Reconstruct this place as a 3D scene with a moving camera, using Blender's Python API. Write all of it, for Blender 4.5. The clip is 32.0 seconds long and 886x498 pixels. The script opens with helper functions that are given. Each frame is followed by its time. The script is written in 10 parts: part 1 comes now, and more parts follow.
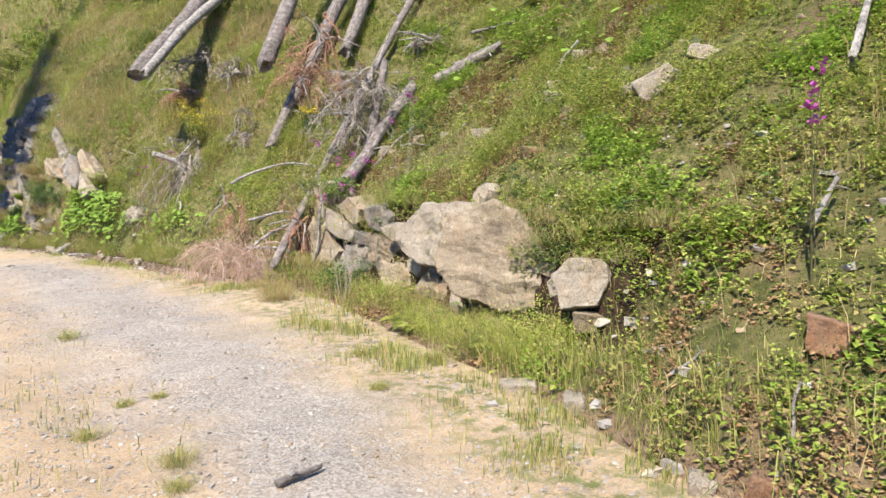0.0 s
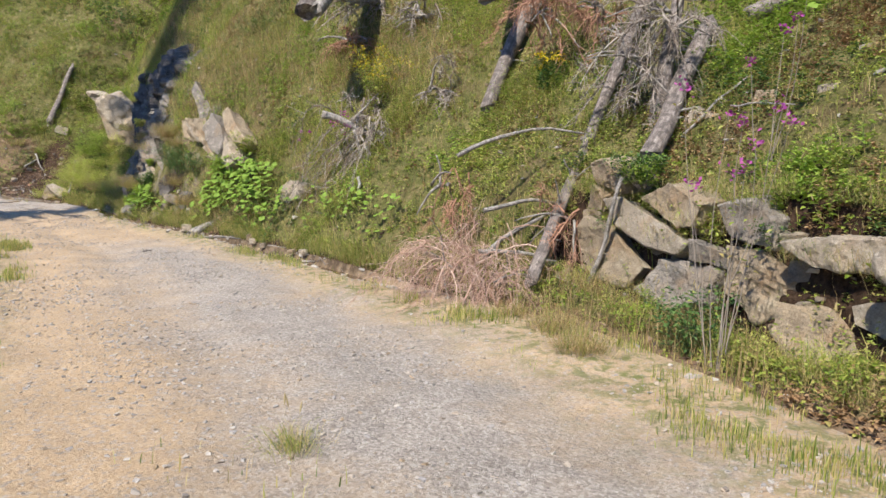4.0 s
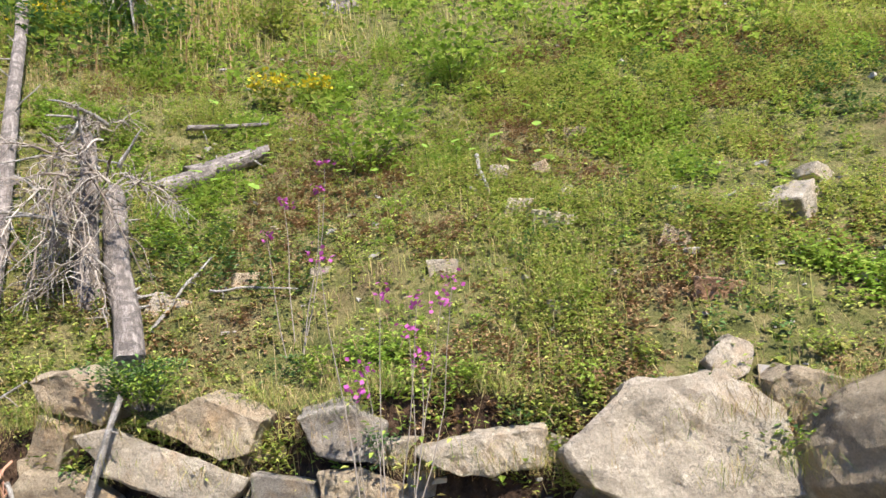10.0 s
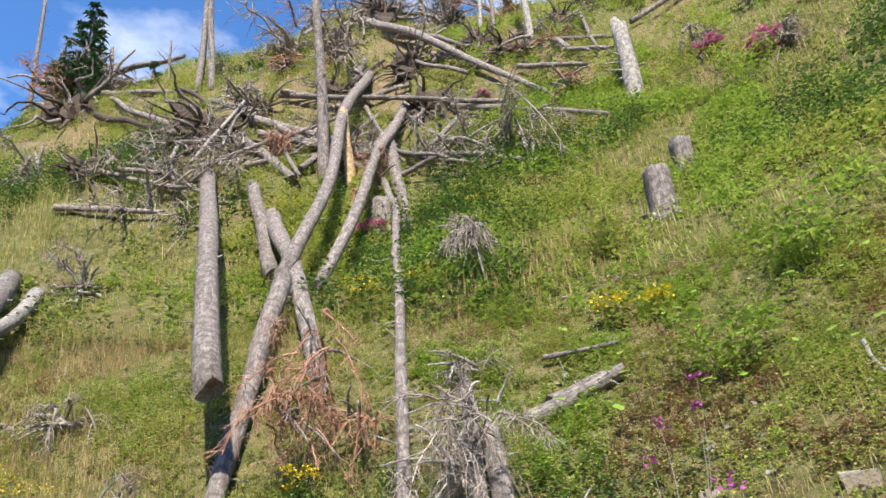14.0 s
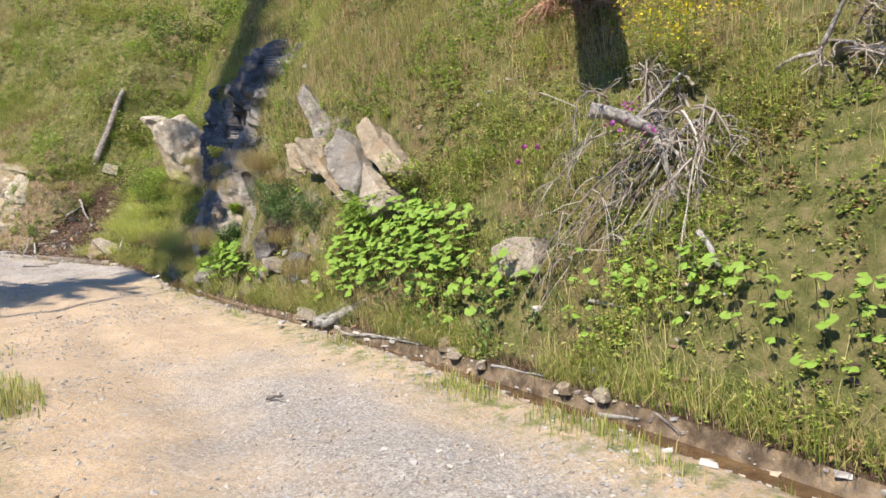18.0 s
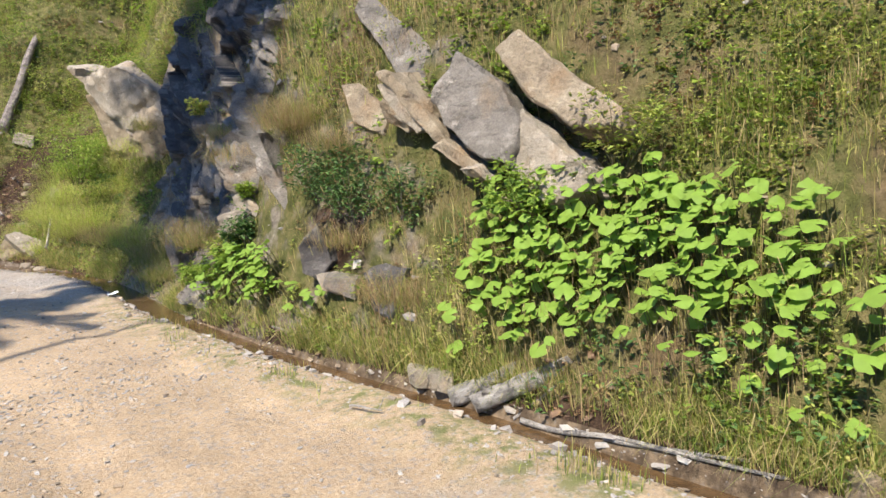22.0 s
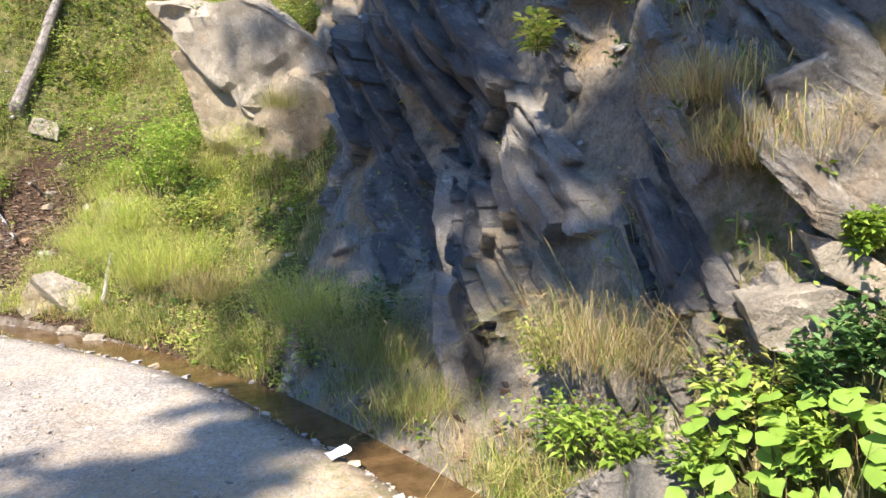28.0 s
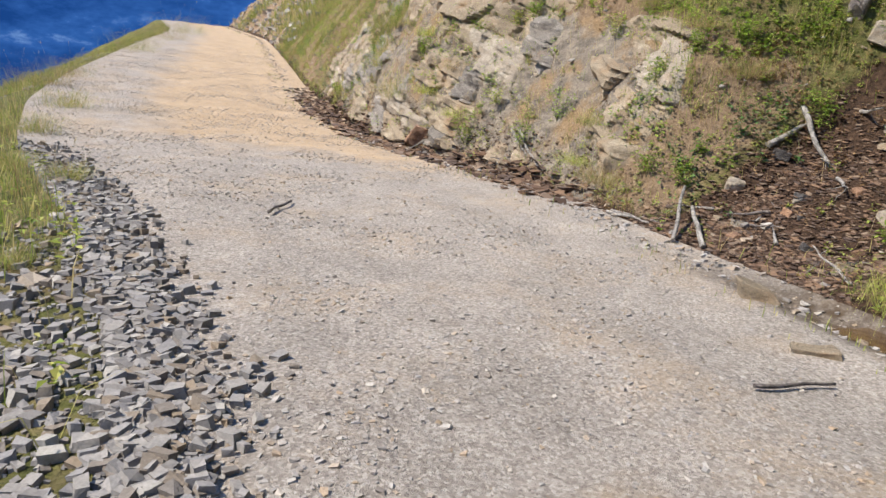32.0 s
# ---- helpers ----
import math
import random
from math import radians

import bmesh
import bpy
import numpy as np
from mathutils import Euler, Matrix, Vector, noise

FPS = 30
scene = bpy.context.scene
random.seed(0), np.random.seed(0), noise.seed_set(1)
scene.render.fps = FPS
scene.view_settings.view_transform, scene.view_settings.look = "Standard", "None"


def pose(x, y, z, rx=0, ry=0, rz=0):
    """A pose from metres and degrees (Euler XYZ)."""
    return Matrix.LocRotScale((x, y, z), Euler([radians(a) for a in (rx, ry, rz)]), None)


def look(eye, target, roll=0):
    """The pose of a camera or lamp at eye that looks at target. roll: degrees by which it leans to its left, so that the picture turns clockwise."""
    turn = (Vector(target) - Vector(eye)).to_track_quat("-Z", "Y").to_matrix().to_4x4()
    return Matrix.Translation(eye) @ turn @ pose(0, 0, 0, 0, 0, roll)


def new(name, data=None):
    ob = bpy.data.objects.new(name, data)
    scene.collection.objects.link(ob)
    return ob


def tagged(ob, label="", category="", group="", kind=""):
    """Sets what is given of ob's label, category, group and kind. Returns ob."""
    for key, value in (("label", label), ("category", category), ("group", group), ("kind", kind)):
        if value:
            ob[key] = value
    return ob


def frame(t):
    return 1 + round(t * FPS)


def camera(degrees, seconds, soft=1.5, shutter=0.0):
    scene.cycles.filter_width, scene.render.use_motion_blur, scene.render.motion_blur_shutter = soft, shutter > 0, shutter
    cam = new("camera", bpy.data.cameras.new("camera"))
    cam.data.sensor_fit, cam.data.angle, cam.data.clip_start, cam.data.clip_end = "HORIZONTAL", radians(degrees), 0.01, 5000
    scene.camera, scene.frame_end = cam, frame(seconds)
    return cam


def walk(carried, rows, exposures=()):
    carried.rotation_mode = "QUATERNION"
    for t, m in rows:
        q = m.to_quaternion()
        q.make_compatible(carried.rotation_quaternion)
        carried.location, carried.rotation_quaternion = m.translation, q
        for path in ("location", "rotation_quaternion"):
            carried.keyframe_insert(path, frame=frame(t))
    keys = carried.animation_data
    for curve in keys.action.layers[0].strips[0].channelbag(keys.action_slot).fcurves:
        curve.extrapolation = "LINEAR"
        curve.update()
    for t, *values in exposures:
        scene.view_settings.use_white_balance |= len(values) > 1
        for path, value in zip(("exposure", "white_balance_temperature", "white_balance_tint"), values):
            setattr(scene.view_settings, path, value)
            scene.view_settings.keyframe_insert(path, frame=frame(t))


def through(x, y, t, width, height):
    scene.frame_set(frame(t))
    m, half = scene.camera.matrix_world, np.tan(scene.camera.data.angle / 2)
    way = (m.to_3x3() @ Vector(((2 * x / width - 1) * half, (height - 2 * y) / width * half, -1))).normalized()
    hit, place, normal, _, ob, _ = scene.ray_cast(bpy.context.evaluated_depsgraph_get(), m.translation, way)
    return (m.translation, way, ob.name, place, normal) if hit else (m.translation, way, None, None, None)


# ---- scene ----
cam = camera(64.2, 32.0)
PATH = [
    (0, (-0.001, -0.001, 1.522), (1.196, 1.591, 1.339), -0.6),
    (0.5, (0.048, 0.521, 1.524), (0.972, 2.277, 1.276), -1.9),
    (1, (0.116, 1.106, 1.532), (0.854, 2.95, 1.295), -0.2),
    (1.5, (0.053, 1.679, 1.575), (0.746, 3.542, 1.352), 0.2),
    (2, (0.008, 2.238, 1.566), (0.6, 4.141, 1.395), -0.3),
    (2.5, (0.03, 2.78, 1.509), (0.735, 4.644, 1.342), 0.8),
    (3, (-0.049, 3.311, 1.514), (0.899, 5.063, 1.341), 2.0),
    (3.5, (0.033, 3.943, 1.487), (0.997, 5.679, 1.247), 1.6),
    (5.5, (0.211, 6.211, 1.378), (1.515, 7.719, 1.22), -0.1),
    (6, (0.195, 6.712, 1.488), (1.719, 7.997, 1.324), -1.5),
    (6.5, (0.279, 7.133, 1.514), (2.067, 8.027, 1.451), -1.4),
    (7, (0.388, 7.439, 1.464), (2.31, 7.992, 1.465), -3.1),
    (7.5, (0.571, 7.467, 1.502), (2.545, 7.784, 1.448), -3.9),
    (8, (0.602, 7.5, 1.519), (2.599, 7.608, 1.511), -4.5),
    (8.5, (0.578, 7.57, 1.503), (2.578, 7.569, 1.504), -4.1),
    (9, (0.551, 7.544, 1.548), (2.55, 7.544, 1.593), -4.4),
    (9.5, (0.543, 7.52, 1.582), (2.528, 7.514, 1.833), -4.7),
    (10, (0.591, 7.547, 1.545), (2.571, 7.575, 1.828), -3.7),
    (10.5, (0.597, 7.576, 1.567), (2.578, 7.721, 1.795), -3.1),
    (11, (0.513, 7.687, 1.607), (2.417, 8.203, 1.941), -1.6),
    (11.5, (0.462, 7.682, 1.639), (2.253, 8.418, 2.143), -1.2),
    (12, (0.406, 7.736, 1.689), (2.085, 8.528, 2.434), -1.2),
    (12.5, (0.388, 7.699, 1.704), (1.982, 8.441, 2.658), -2.6),
    (13, (0.405, 7.714, 1.72), (1.945, 8.419, 2.784), -4.7),
    (13.5, (0.451, 7.752, 1.705), (1.983, 8.462, 2.778), -5.0),
    (14, (0.469, 7.77, 1.631), (2.06, 8.572, 2.538), -4.7),
    (14.5, (0.414, 7.901, 1.544), (1.964, 9.024, 2.126), -1.4),
    (15, (0.416, 8.127, 1.605), (1.848, 9.491, 1.901), 1.2),
    (15.5, (0.364, 8.401, 1.61), (1.624, 9.952, 1.686), 1.3),
    (17.5, (0.376, 10.441, 1.554), (1.081, 12.311, 1.471), -0.5),
    (18, (0.355, 10.923, 1.531), (1.235, 12.711, 1.371), -0.5),
    (18.5, (0.326, 11.541, 1.527), (1.255, 13.29, 1.246), -0.6),
    (19, (0.295, 12.05, 1.543), (1.188, 13.81, 1.223), 0.0),
    (19.5, (0.23, 12.569, 1.557), (1.205, 14.283, 1.224), 0.2),
    (20, (0.213, 13.118, 1.586), (1.169, 14.848, 1.277), 1.0),
    (20.5, (0.167, 13.637, 1.595), (1.108, 15.377, 1.302), 0.5),
    (21, (0.173, 14.211, 1.532), (1.144, 15.939, 1.267), 0.4),
    (21.5, (0.158, 14.761, 1.534), (1.149, 16.48, 1.284), -0.2),
    (22, (0.185, 15.286, 1.526), (1.243, 16.966, 1.29), -1.2),
    (22.5, (0.185, 15.836, 1.57), (1.196, 17.542, 1.314), -1.4),
    (23, (0.216, 16.384, 1.557), (1.162, 18.124, 1.284), -1.5),
    (23.5, (0.143, 16.912, 1.536), (1.052, 18.672, 1.264), -1.7),
    (24, (0.055, 17.443, 1.582), (0.841, 19.263, 1.323), -1.6),
    (24.5, (-0.05, 17.957, 1.628), (0.72, 19.785, 1.374), -2.2),
    (25, (0.002, 18.494, 1.576), (0.762, 20.334, 1.378), -0.9),
    (25.5, (0.069, 19.018, 1.535), (0.893, 20.829, 1.336), 0.4),
    (27.5, (-0.096, 20.883, 1.484), (1.092, 22.481, 1.297), -0.8),
    (28, (-0.271, 21.363, 1.466), (0.844, 23.012, 1.282), 0.4),
    (28.5, (-0.465, 21.79, 1.464), (0.31, 23.614, 1.197), 0.0),
    (29, (-0.618, 22.277, 1.509), (-0.059, 24.181, 1.256), 2.0),
    (29.5, (-0.845, 22.726, 1.505), (-0.432, 24.675, 1.337), -1.8),
    (30, (-1.006, 23.256, 1.46), (-0.719, 25.226, 1.273), -2.5),
    (30.5, (-1.213, 23.737, 1.435), (-1.078, 25.715, 1.171), -1.1),
    (31, (-1.384, 24.214, 1.414), (-1.301, 26.184, 1.082), -1.4),
    (31.5, (-1.587, 24.53, 1.42), (-1.832, 26.473, 1.012), 2.8),
    (32, (-1.842, 24.749, 1.427), (-2.319, 26.631, 0.947), 5.1),
]
walk(cam, [(t, look(eye, target, roll)) for t, eye, target, roll in PATH], [(0.0, 1.1), (1.5, 0.68), (5.5, 0.85), (7.5, 1.15), (9.0, 1.32), (11.0, 1.32), (13.0, 1.18), (16.0, 1.1), (20.0, 0.95), (26.0, 1.1), (27.5, 1.65), (29.0, 1.45), (30.5, 1.12), (32.0, 0.70)])

# ---- terrain numbers ----
RNG = np.random.default_rng(7)


def vnoise(p, scale, seed=0):
    """Smooth value noise in -1..1 at points p (n, 3) with cells of the given size."""
    q = np.asarray(p, float) / scale + 100.0 + seed * 17.3
    i = np.floor(q).astype(np.int64)
    f = q - i
    f = f * f * (3 - 2 * f)
    out = 0.0
    for dx in (0, 1):
        for dy in (0, 1):
            for dz in (0, 1):
                h = (i[..., 0] + dx) * 374761393 + (i[..., 1] + dy) * 668265263 + (i[..., 2] + dz) * 2147483647 + seed * 144665
                h = (h ^ (h >> 13)) * 1274126177 & 0xFFFFFFFF
                h = ((h ^ (h >> 16)) & 0xFFFF) / 32767.5 - 1
                w = (f[..., 0] if dx else 1 - f[..., 0]) * (f[..., 1] if dy else 1 - f[..., 1]) * (f[..., 2] if dz else 1 - f[..., 2])
                out = out + h * w
    return out


def fbm(p, scale, seed=0, octaves=4, gain=0.5):
    out, amp = 0.0, 1.0
    for k in range(octaves):
        out = out + amp * vnoise(p, scale / 2**k, seed + k)
        amp *= gain
    return out


# foot of the bank and outer edge of the road, pairs that lie across from one another
EDGES = [
    (3.2, -14, -1.3, -14), (3.1, -4, -1.2, -4), (3.0, 0, -1.2, 0), (3.0, 2, -1.2, 2), (3.5, 3.4, -1.2, 3.4), (3.8, 5.5, -1.2, 5.5),
    (4.2, 7.5, -1.2, 7.5), (4.5, 9.3, -1.15, 9.3), (4.15, 11, -1.05, 11), (3.95, 12.6, -0.95, 12.6), (3.65, 14.7, -0.85, 14.7),
    (3.4, 16, -0.8, 16), (2.95, 18, -0.95, 17.6), (2.8, 19, -1.1, 18.8), (2.4, 20.4, -1.3, 20), (2.1, 21.8, -1.6, 21.2),
    (1.85, 23.3, -1.95, 22.4), (1.75, 25, -2.35, 23.6), (1.65, 26.2, -2.65, 24.6), (1.4, 27.3, -2.95, 25.5), (1.0, 28.5, -3.3, 26.4),
    (0.5, 29.6, -3.9, 27.2), (-0.4, 30.9, -4.8, 28.1), (-1.4, 32.2, -6.0, 29.3), (-2.7, 34.5, -7.6, 30.6), (-4, 36, -9.2, 31.9),
    (-6.4, 38, -11.2, 33.8), (-8.7, 41, -14, 36.8), (-11.6, 45, -17, 41), (-14.6, 50, -20, 46), (-19.5, 58, -24.8, 54), (-27, 70, -32, 66.5), (-40, 86, -45, 83),
]
# cross-sections of the hill: y of the foot, then (distance into the hill, height) from the foot to beyond the ridge
SECTIONS = [
    (-14, (0, 0), (0.6, 0.5), (1.3, 1.0), (2.2, 1.7), (5, 4.0), (11, 10), (25, 26), (45, 25)),
    (2.5, (0, 0), (0.6, 0.5), (1.2, 1.0), (2.0, 1.7), (4.6, 3.9), (11, 10.2), (25, 27), (45, 26)),
    (4.0, (0, 0), (0.75, 0.15), (0.95, 1.2), (1.6, 1.65), (4.2, 3.7), (10.5, 10), (25, 27.5), (45, 26.5)),
    (10.3, (0, 0), (0.76, 0.2), (1.0, 1.25), (1.5, 1.65), (4, 3.7), (10.5, 10), (25, 31), (45, 30)),
    (11.6, (0, 0), (0.6, 0.5), (1.2, 1.3), (1.8, 2.0), (4, 4.1), (10, 9.8), (25, 31), (45, 30)),
    (14, (0, 0.05), (0.55, 0.65), (1.25, 1.6), (1.9, 2.4), (4, 4.6), (9.5, 9.5), (25, 31), (45, 30)),
    (17, (0, 0.05), (0.5, 0.6), (1.15, 1.5), (1.8, 2.5), (3.8, 4.9), (9, 9.3), (25, 33), (45, 32)),
    (19.3, (0, 0), (0.4, 0.6), (0.8, 1.5), (1.3, 2.7), (3.4, 5.2), (8.5, 9.5), (25, 34.5), (45, 33.5)),
    (20.1, (0, 0), (0.36, 0.65), (0.58, 1.55), (0.95, 2.7), (3.25, 5.3), (8.3, 9.7), (25, 34.5), (45, 33.5)),
    (21.5, (0, -0.05), (0.35, 0.8), (0.65, 1.8), (1.05, 3.0), (3.0, 5.6), (8, 10), (25, 34.5), (45, 33.5)),
    (22.9, (0, -0.08), (0.4, 0.75), (0.62, 1.8), (1.0, 3.2), (2.9, 5.8), (7.7, 10), (25, 34.3), (45, 33.3)),
    (24.0, (0, -0.1), (0.62, 0.65), (0.86, 1.75), (1.15, 3.4), (2.8, 6.0), (7.5, 10), (25, 34), (45, 33)),
    (26.2, (0, -0.1), (0.6, 0.7), (0.9, 1.8), (1.0, 3.2), (2.5, 6.5), (7.0, 10.6), (25, 34), (45, 33)),
    (27.6, (0, -0.1), (0.8, 0.70), (1.55, 1.7), (1.75, 3.1), (2.8, 6.1), (7.0, 10.4), (25, 34), (45, 33)),
    (29.3, (0, -0.05), (0.6, 0.60), (1.35, 1.4), (1.95, 2.2), (3.1, 5.3), (7.2, 9.6), (25, 33.5), (45, 32.5)),
    (30.2, (0, 0), (0.65, 0.55), (1.5, 1.4), (2.3, 2.3), (3.9, 4.6), (8, 8.2), (25, 33), (45, 32)),
    (31.0, (0, 0), (1.1, 0.2), (2.6, 0.9), (3.6, 2.1), (5.2, 3.9), (9, 7.5), (25, 31), (45, 30)),
    (32.6, (0, 0), (0.8, 0.3), (2.0, 0.95), (3.0, 2.0), (5.0, 3.7), (9, 7.0), (25, 28), (45, 27)),
    (33.8, (0, 0), (0.4, 0.7), (0.95, 1.6), (1.7, 2.6), (4.5, 5.4), (9, 9.5), (25, 25), (45, 24)),
    (38, (0, 0), (0.4, 1.2), (1.0, 2.6), (1.8, 4.0), (4.2, 7.5), (9, 12.5), (25, 25), (45, 24)),
    (42, (0, 0), (0.5, 1.0), (1.2, 2.2), (2.2, 3.6), (5, 7.6), (10, 13), (25, 25), (45, 24)),
    (58, (0, 0), (0.7, 0.8), (1.6, 1.9), (3.0, 3.4), (7, 8.0), (13, 13.5), (27, 24), (45, 24)),
    (86, (0, 0), (0.8, 0.9), (2.0, 2.1), (4.0, 4.0), (9, 9.0), (16, 16), (30, 27), (45, 28)),
]


def smooth(a, n):
    k = np.ones(2 * n + 1) / (2 * n + 1)
    pad = np.concatenate([2 * a[:1] - a[n:0:-1], a, 2 * a[-1:] - a[-2 : -n - 2 : -1]])
    return np.stack([np.convolve(c, k, "valid") for c in pad.T], 1)


def stretch_lines():
    e = np.array(EDGES, float)
    y = np.concatenate([np.arange(-14, -2, 0.5), np.arange(-2, 42, 0.12), np.arange(42, 86, 0.5)])
    k = np.interp(y, e[:, 1], np.arange(len(e)))
    lines = np.stack([np.interp(k, np.arange(len(e)), e[:, c]) for c in range(4)], 1)
    lines = smooth(lines, 6)
    toe, left = lines[:, :2], lines[:, 2:]
    tang = np.gradient(smooth(toe, 9), axis=0)
    tang /= np.linalg.norm(tang, axis=1)[:, None]
    into = smooth(np.stack([tang[:, 1], -tang[:, 0]], 1), 8)
    into /= np.linalg.norm(into, axis=1)[:, None]
    return toe, left, into


TOE, LEFT, INTO = stretch_lines()
ROWS_Y = TOE[:, 1]
RISE = np.maximum(0, ROWS_Y - 39) * 0.085                     # the road climbs past the bend
COLS = np.concatenate([np.arange(0, 3, 0.06), np.arange(3, 4, 0.05), np.arange(4, 5, 0.025), np.arange(5, 6, 0.02), np.linspace(6, 7, 10)])


def hill_grid():
    st = np.array([s[0] for s in SECTIONS], float)
    prof = np.array([s[1:] for s in SECTIONS], float)         # stations, 8, 2
    at_rows = np.stack([[np.interp(ROWS_Y, st, prof[:, c, d]) for d in (0, 1)] for c in range(8)], 0)   # 8, 2, rows
    at_rows = np.transpose(at_rows, (2, 0, 1))
    lo = np.minimum(COLS.astype(int), 6)
    f = (COLS - lo)[None, :, None]
    sz = at_rows[:, lo] * (1 - f) + at_rows[:, lo + 1] * f
    s, z = sz[..., 0], sz[..., 1]
    p = np.empty((len(ROWS_Y), len(COLS), 3))
    p[..., :2] = TOE[:, None] + s[..., None] * INTO[:, None]
    p[..., 2] = z + RISE[:, None]
    hollow = 0.55 * np.exp(-(((p[..., 1] - 26.0 - 0.5 * (p[..., 2] - 1.4)) / 0.7) ** 2) - ((p[..., 2] - 1.5) / 0.85) ** 2)   # the dark alcove
    p[..., :2] += hollow[..., None] * INTO[:, None]
    away = np.clip(COLS / 0.5, 0, 1)[None]                    # the foot itself stays put
    y = ROWS_Y[:, None]
    # bare rock: the cliff, the cut past the stream, patches of the wall
    cliff = (0.42 * np.clip((y - 19.0) / 1.0, 0, 1) + 0.58 * np.clip((y - 23.0) / 0.8, 0, 1)) * np.clip((26.6 + 0.5 * COLS[None] - y) / 0.5, 0, 1) * np.clip((3.3 - COLS[None]) / 0.4, 0, 1)
    cut = np.clip((y - 33.0) / 1.0, 0, 1) * np.clip((43.0 - y) / 2, 0, 1) * np.clip((2.7 - COLS[None]) / 0.5, 0, 1)
    rock = np.maximum(cliff, 0.75 * cut)
    flat = p.reshape(-1, 3)
    lump = fbm(flat, 1.1, 3, 4).reshape(p.shape[:2])
    # layered rock that dips away from the walk
    along = p[..., 1] * 0.75 + p[..., 2] * 0.66
    layer = 0.0
    for step, amp, seed in ((0.95, 0.05, 21), (0.42, 0.02, 24)):
        q = (p[..., 1] * 0.70 - p[..., 2] * 0.72 + 0.45 * fbm(flat, 1.7, seed, 3).reshape(p.shape[:2])) / step
        bed = np.floor(q)
        rise = q - bed
        tone = vnoise(np.stack([bed * 3.1 + 0.37, along / (3.2 * step), 0 * q], -1).reshape(-1, 3), 1.0, seed).reshape(q.shape)
        layer = layer + amp * (np.clip(rise * 1.15, 0, 1) ** 1.5 - 0.5 + 0.8 * tone)
    big = fbm(flat, 6.0, 11, 3).reshape(p.shape[:2]) * np.clip((COLS[None] - 4) / 1.5, 0, 1)
    out = (0.10 + 0.06 * rock) * lump * away + rock * layer * away
    out_far = 1.1 * big
    p[..., :2] -= (rock * (out + 0.0))[..., None] * INTO[:, None]
    p[..., 2] += (1 - rock) * out * 1.1 + out_far
    return p, rock


HILL, ROCKY = hill_grid()


def road_z(a, y, x):
    """Height of the road's surface: a runs from the outer edge (0) to the foot of the bank (1)."""
    p = np.stack([x, y, 0 * x], -1)
    z = 0.05 * fbm(p.reshape(-1, 3), 1.6, 31, 3).reshape(x.shape) * np.clip(a * 6, 0, 1)
    z = z - 0.03 * np.exp(-(((a - 0.42) / 0.06) ** 2)) - 0.03 * np.exp(-(((a - 0.74) / 0.06) ** 2))
    ditch = np.clip((y - 11.5) / 2, 0, 1) * np.clip((31.0 - y) / 1.0, 0, 1)
    broad = np.clip((y - 22) / 4, 0, 1)
    z = z * np.clip((1 - a) * 8, 0, 1) - ditch * 0.19 * np.exp(-(((a - 0.967 + 0.012 * broad) / (0.034 + 0.012 * broad)) ** 2))
    z = z + 0.10 * np.clip((24 - y) / 3, 0, 1) * np.exp(-((a / 0.08) ** 2))
    return z


def road_grid():
    a = np.concatenate([np.linspace(0, 0.84, 34), np.linspace(0.855, 1, 14)])
    x = LEFT[:, None, 0] * (1 - a) + TOE[:, None, 0] * a
    y = LEFT[:, None, 1] * (1 - a) + TOE[:, None, 1] * a
    p = np.stack([x, y, 0 * x], -1)
    p[..., 2] = road_z(a[None] + 0 * x, y, x)
    p[:, -1, 2] = HILL[:, 0, 2] - RISE
    p[..., 2] += RISE[:, None]
    return p


ROAD = road_grid()


def verge_grid():
    """The slope that falls away below the road."""
    s = np.concatenate([np.arange(0, 3, 0.15), np.arange(3, 12, 0.6), np.linspace(12, 90, 12)])
    p = np.empty((len(ROWS_Y), len(s), 3))
    p[..., :2] = LEFT[:, None] - s[None, :, None] * INTO[:, None]
    steep = -np.where(s < 0.6, 0.25 * s, 0.15 + 0.62 * (s - 0.6))
    gentle = -np.where(s < 1.3, 0.06 * s, 0.08 + 0.62 * (s - 1.3))
    k = np.clip((20 - ROWS_Y) / 3, 0, 1)[:, None]
    fall = steep[None] * (1 - k) + gentle[None] * k
    p[..., 2] = ROAD[:, :1, 2] + fall + 0.25 * fbm(p.reshape(-1, 3) * (1, 1, 0), 1.8, 41, 3).reshape(p.shape[:2]) * np.clip(s / 2, 0, 1)[None]
    return p


VERGE = verge_grid()

# ---- light ----
SUN_FROM = Vector((-0.80, -0.46, 1.02)).normalized()
world = bpy.data.worlds.new("sky")
scene.world = world
world.use_nodes = True
wn, wl = world.node_tree.nodes, world.node_tree.links
wn.clear()
sky = wn.new("ShaderNodeTexSky")
sky.sky_type, sky.sun_disc = "NISHITA", False
sky.sun_elevation = math.asin(SUN_FROM.z)
sky.sun_rotation = math.atan2(SUN_FROM.x, SUN_FROM.y)
sky.altitude, sky.air_density, sky.dust_density, sky.ozone_density = 900, 1.3, 0.3, 3.5
geo = wn.new("ShaderNodeTexCoord")
cl_map = wn.new("ShaderNodeMapping")
cl_map.inputs["Scale"].default_value = (2.2, 2.2, 4.5)
cl_noise = wn.new("ShaderNodeTexNoise")
cl_noise.inputs["Scale"].default_value, cl_noise.inputs["Detail"].default_value, cl_noise.inputs["Roughness"].default_value = 1.6, 8, 0.55
cl_ramp = wn.new("ShaderNodeValToRGB")
cl_ramp.color_ramp.elements[0].position, cl_ramp.color_ramp.elements[1].position = 0.50, 0.74
cl_mix = wn.new("ShaderNodeMix")
cl_mix.data_type = "RGBA"
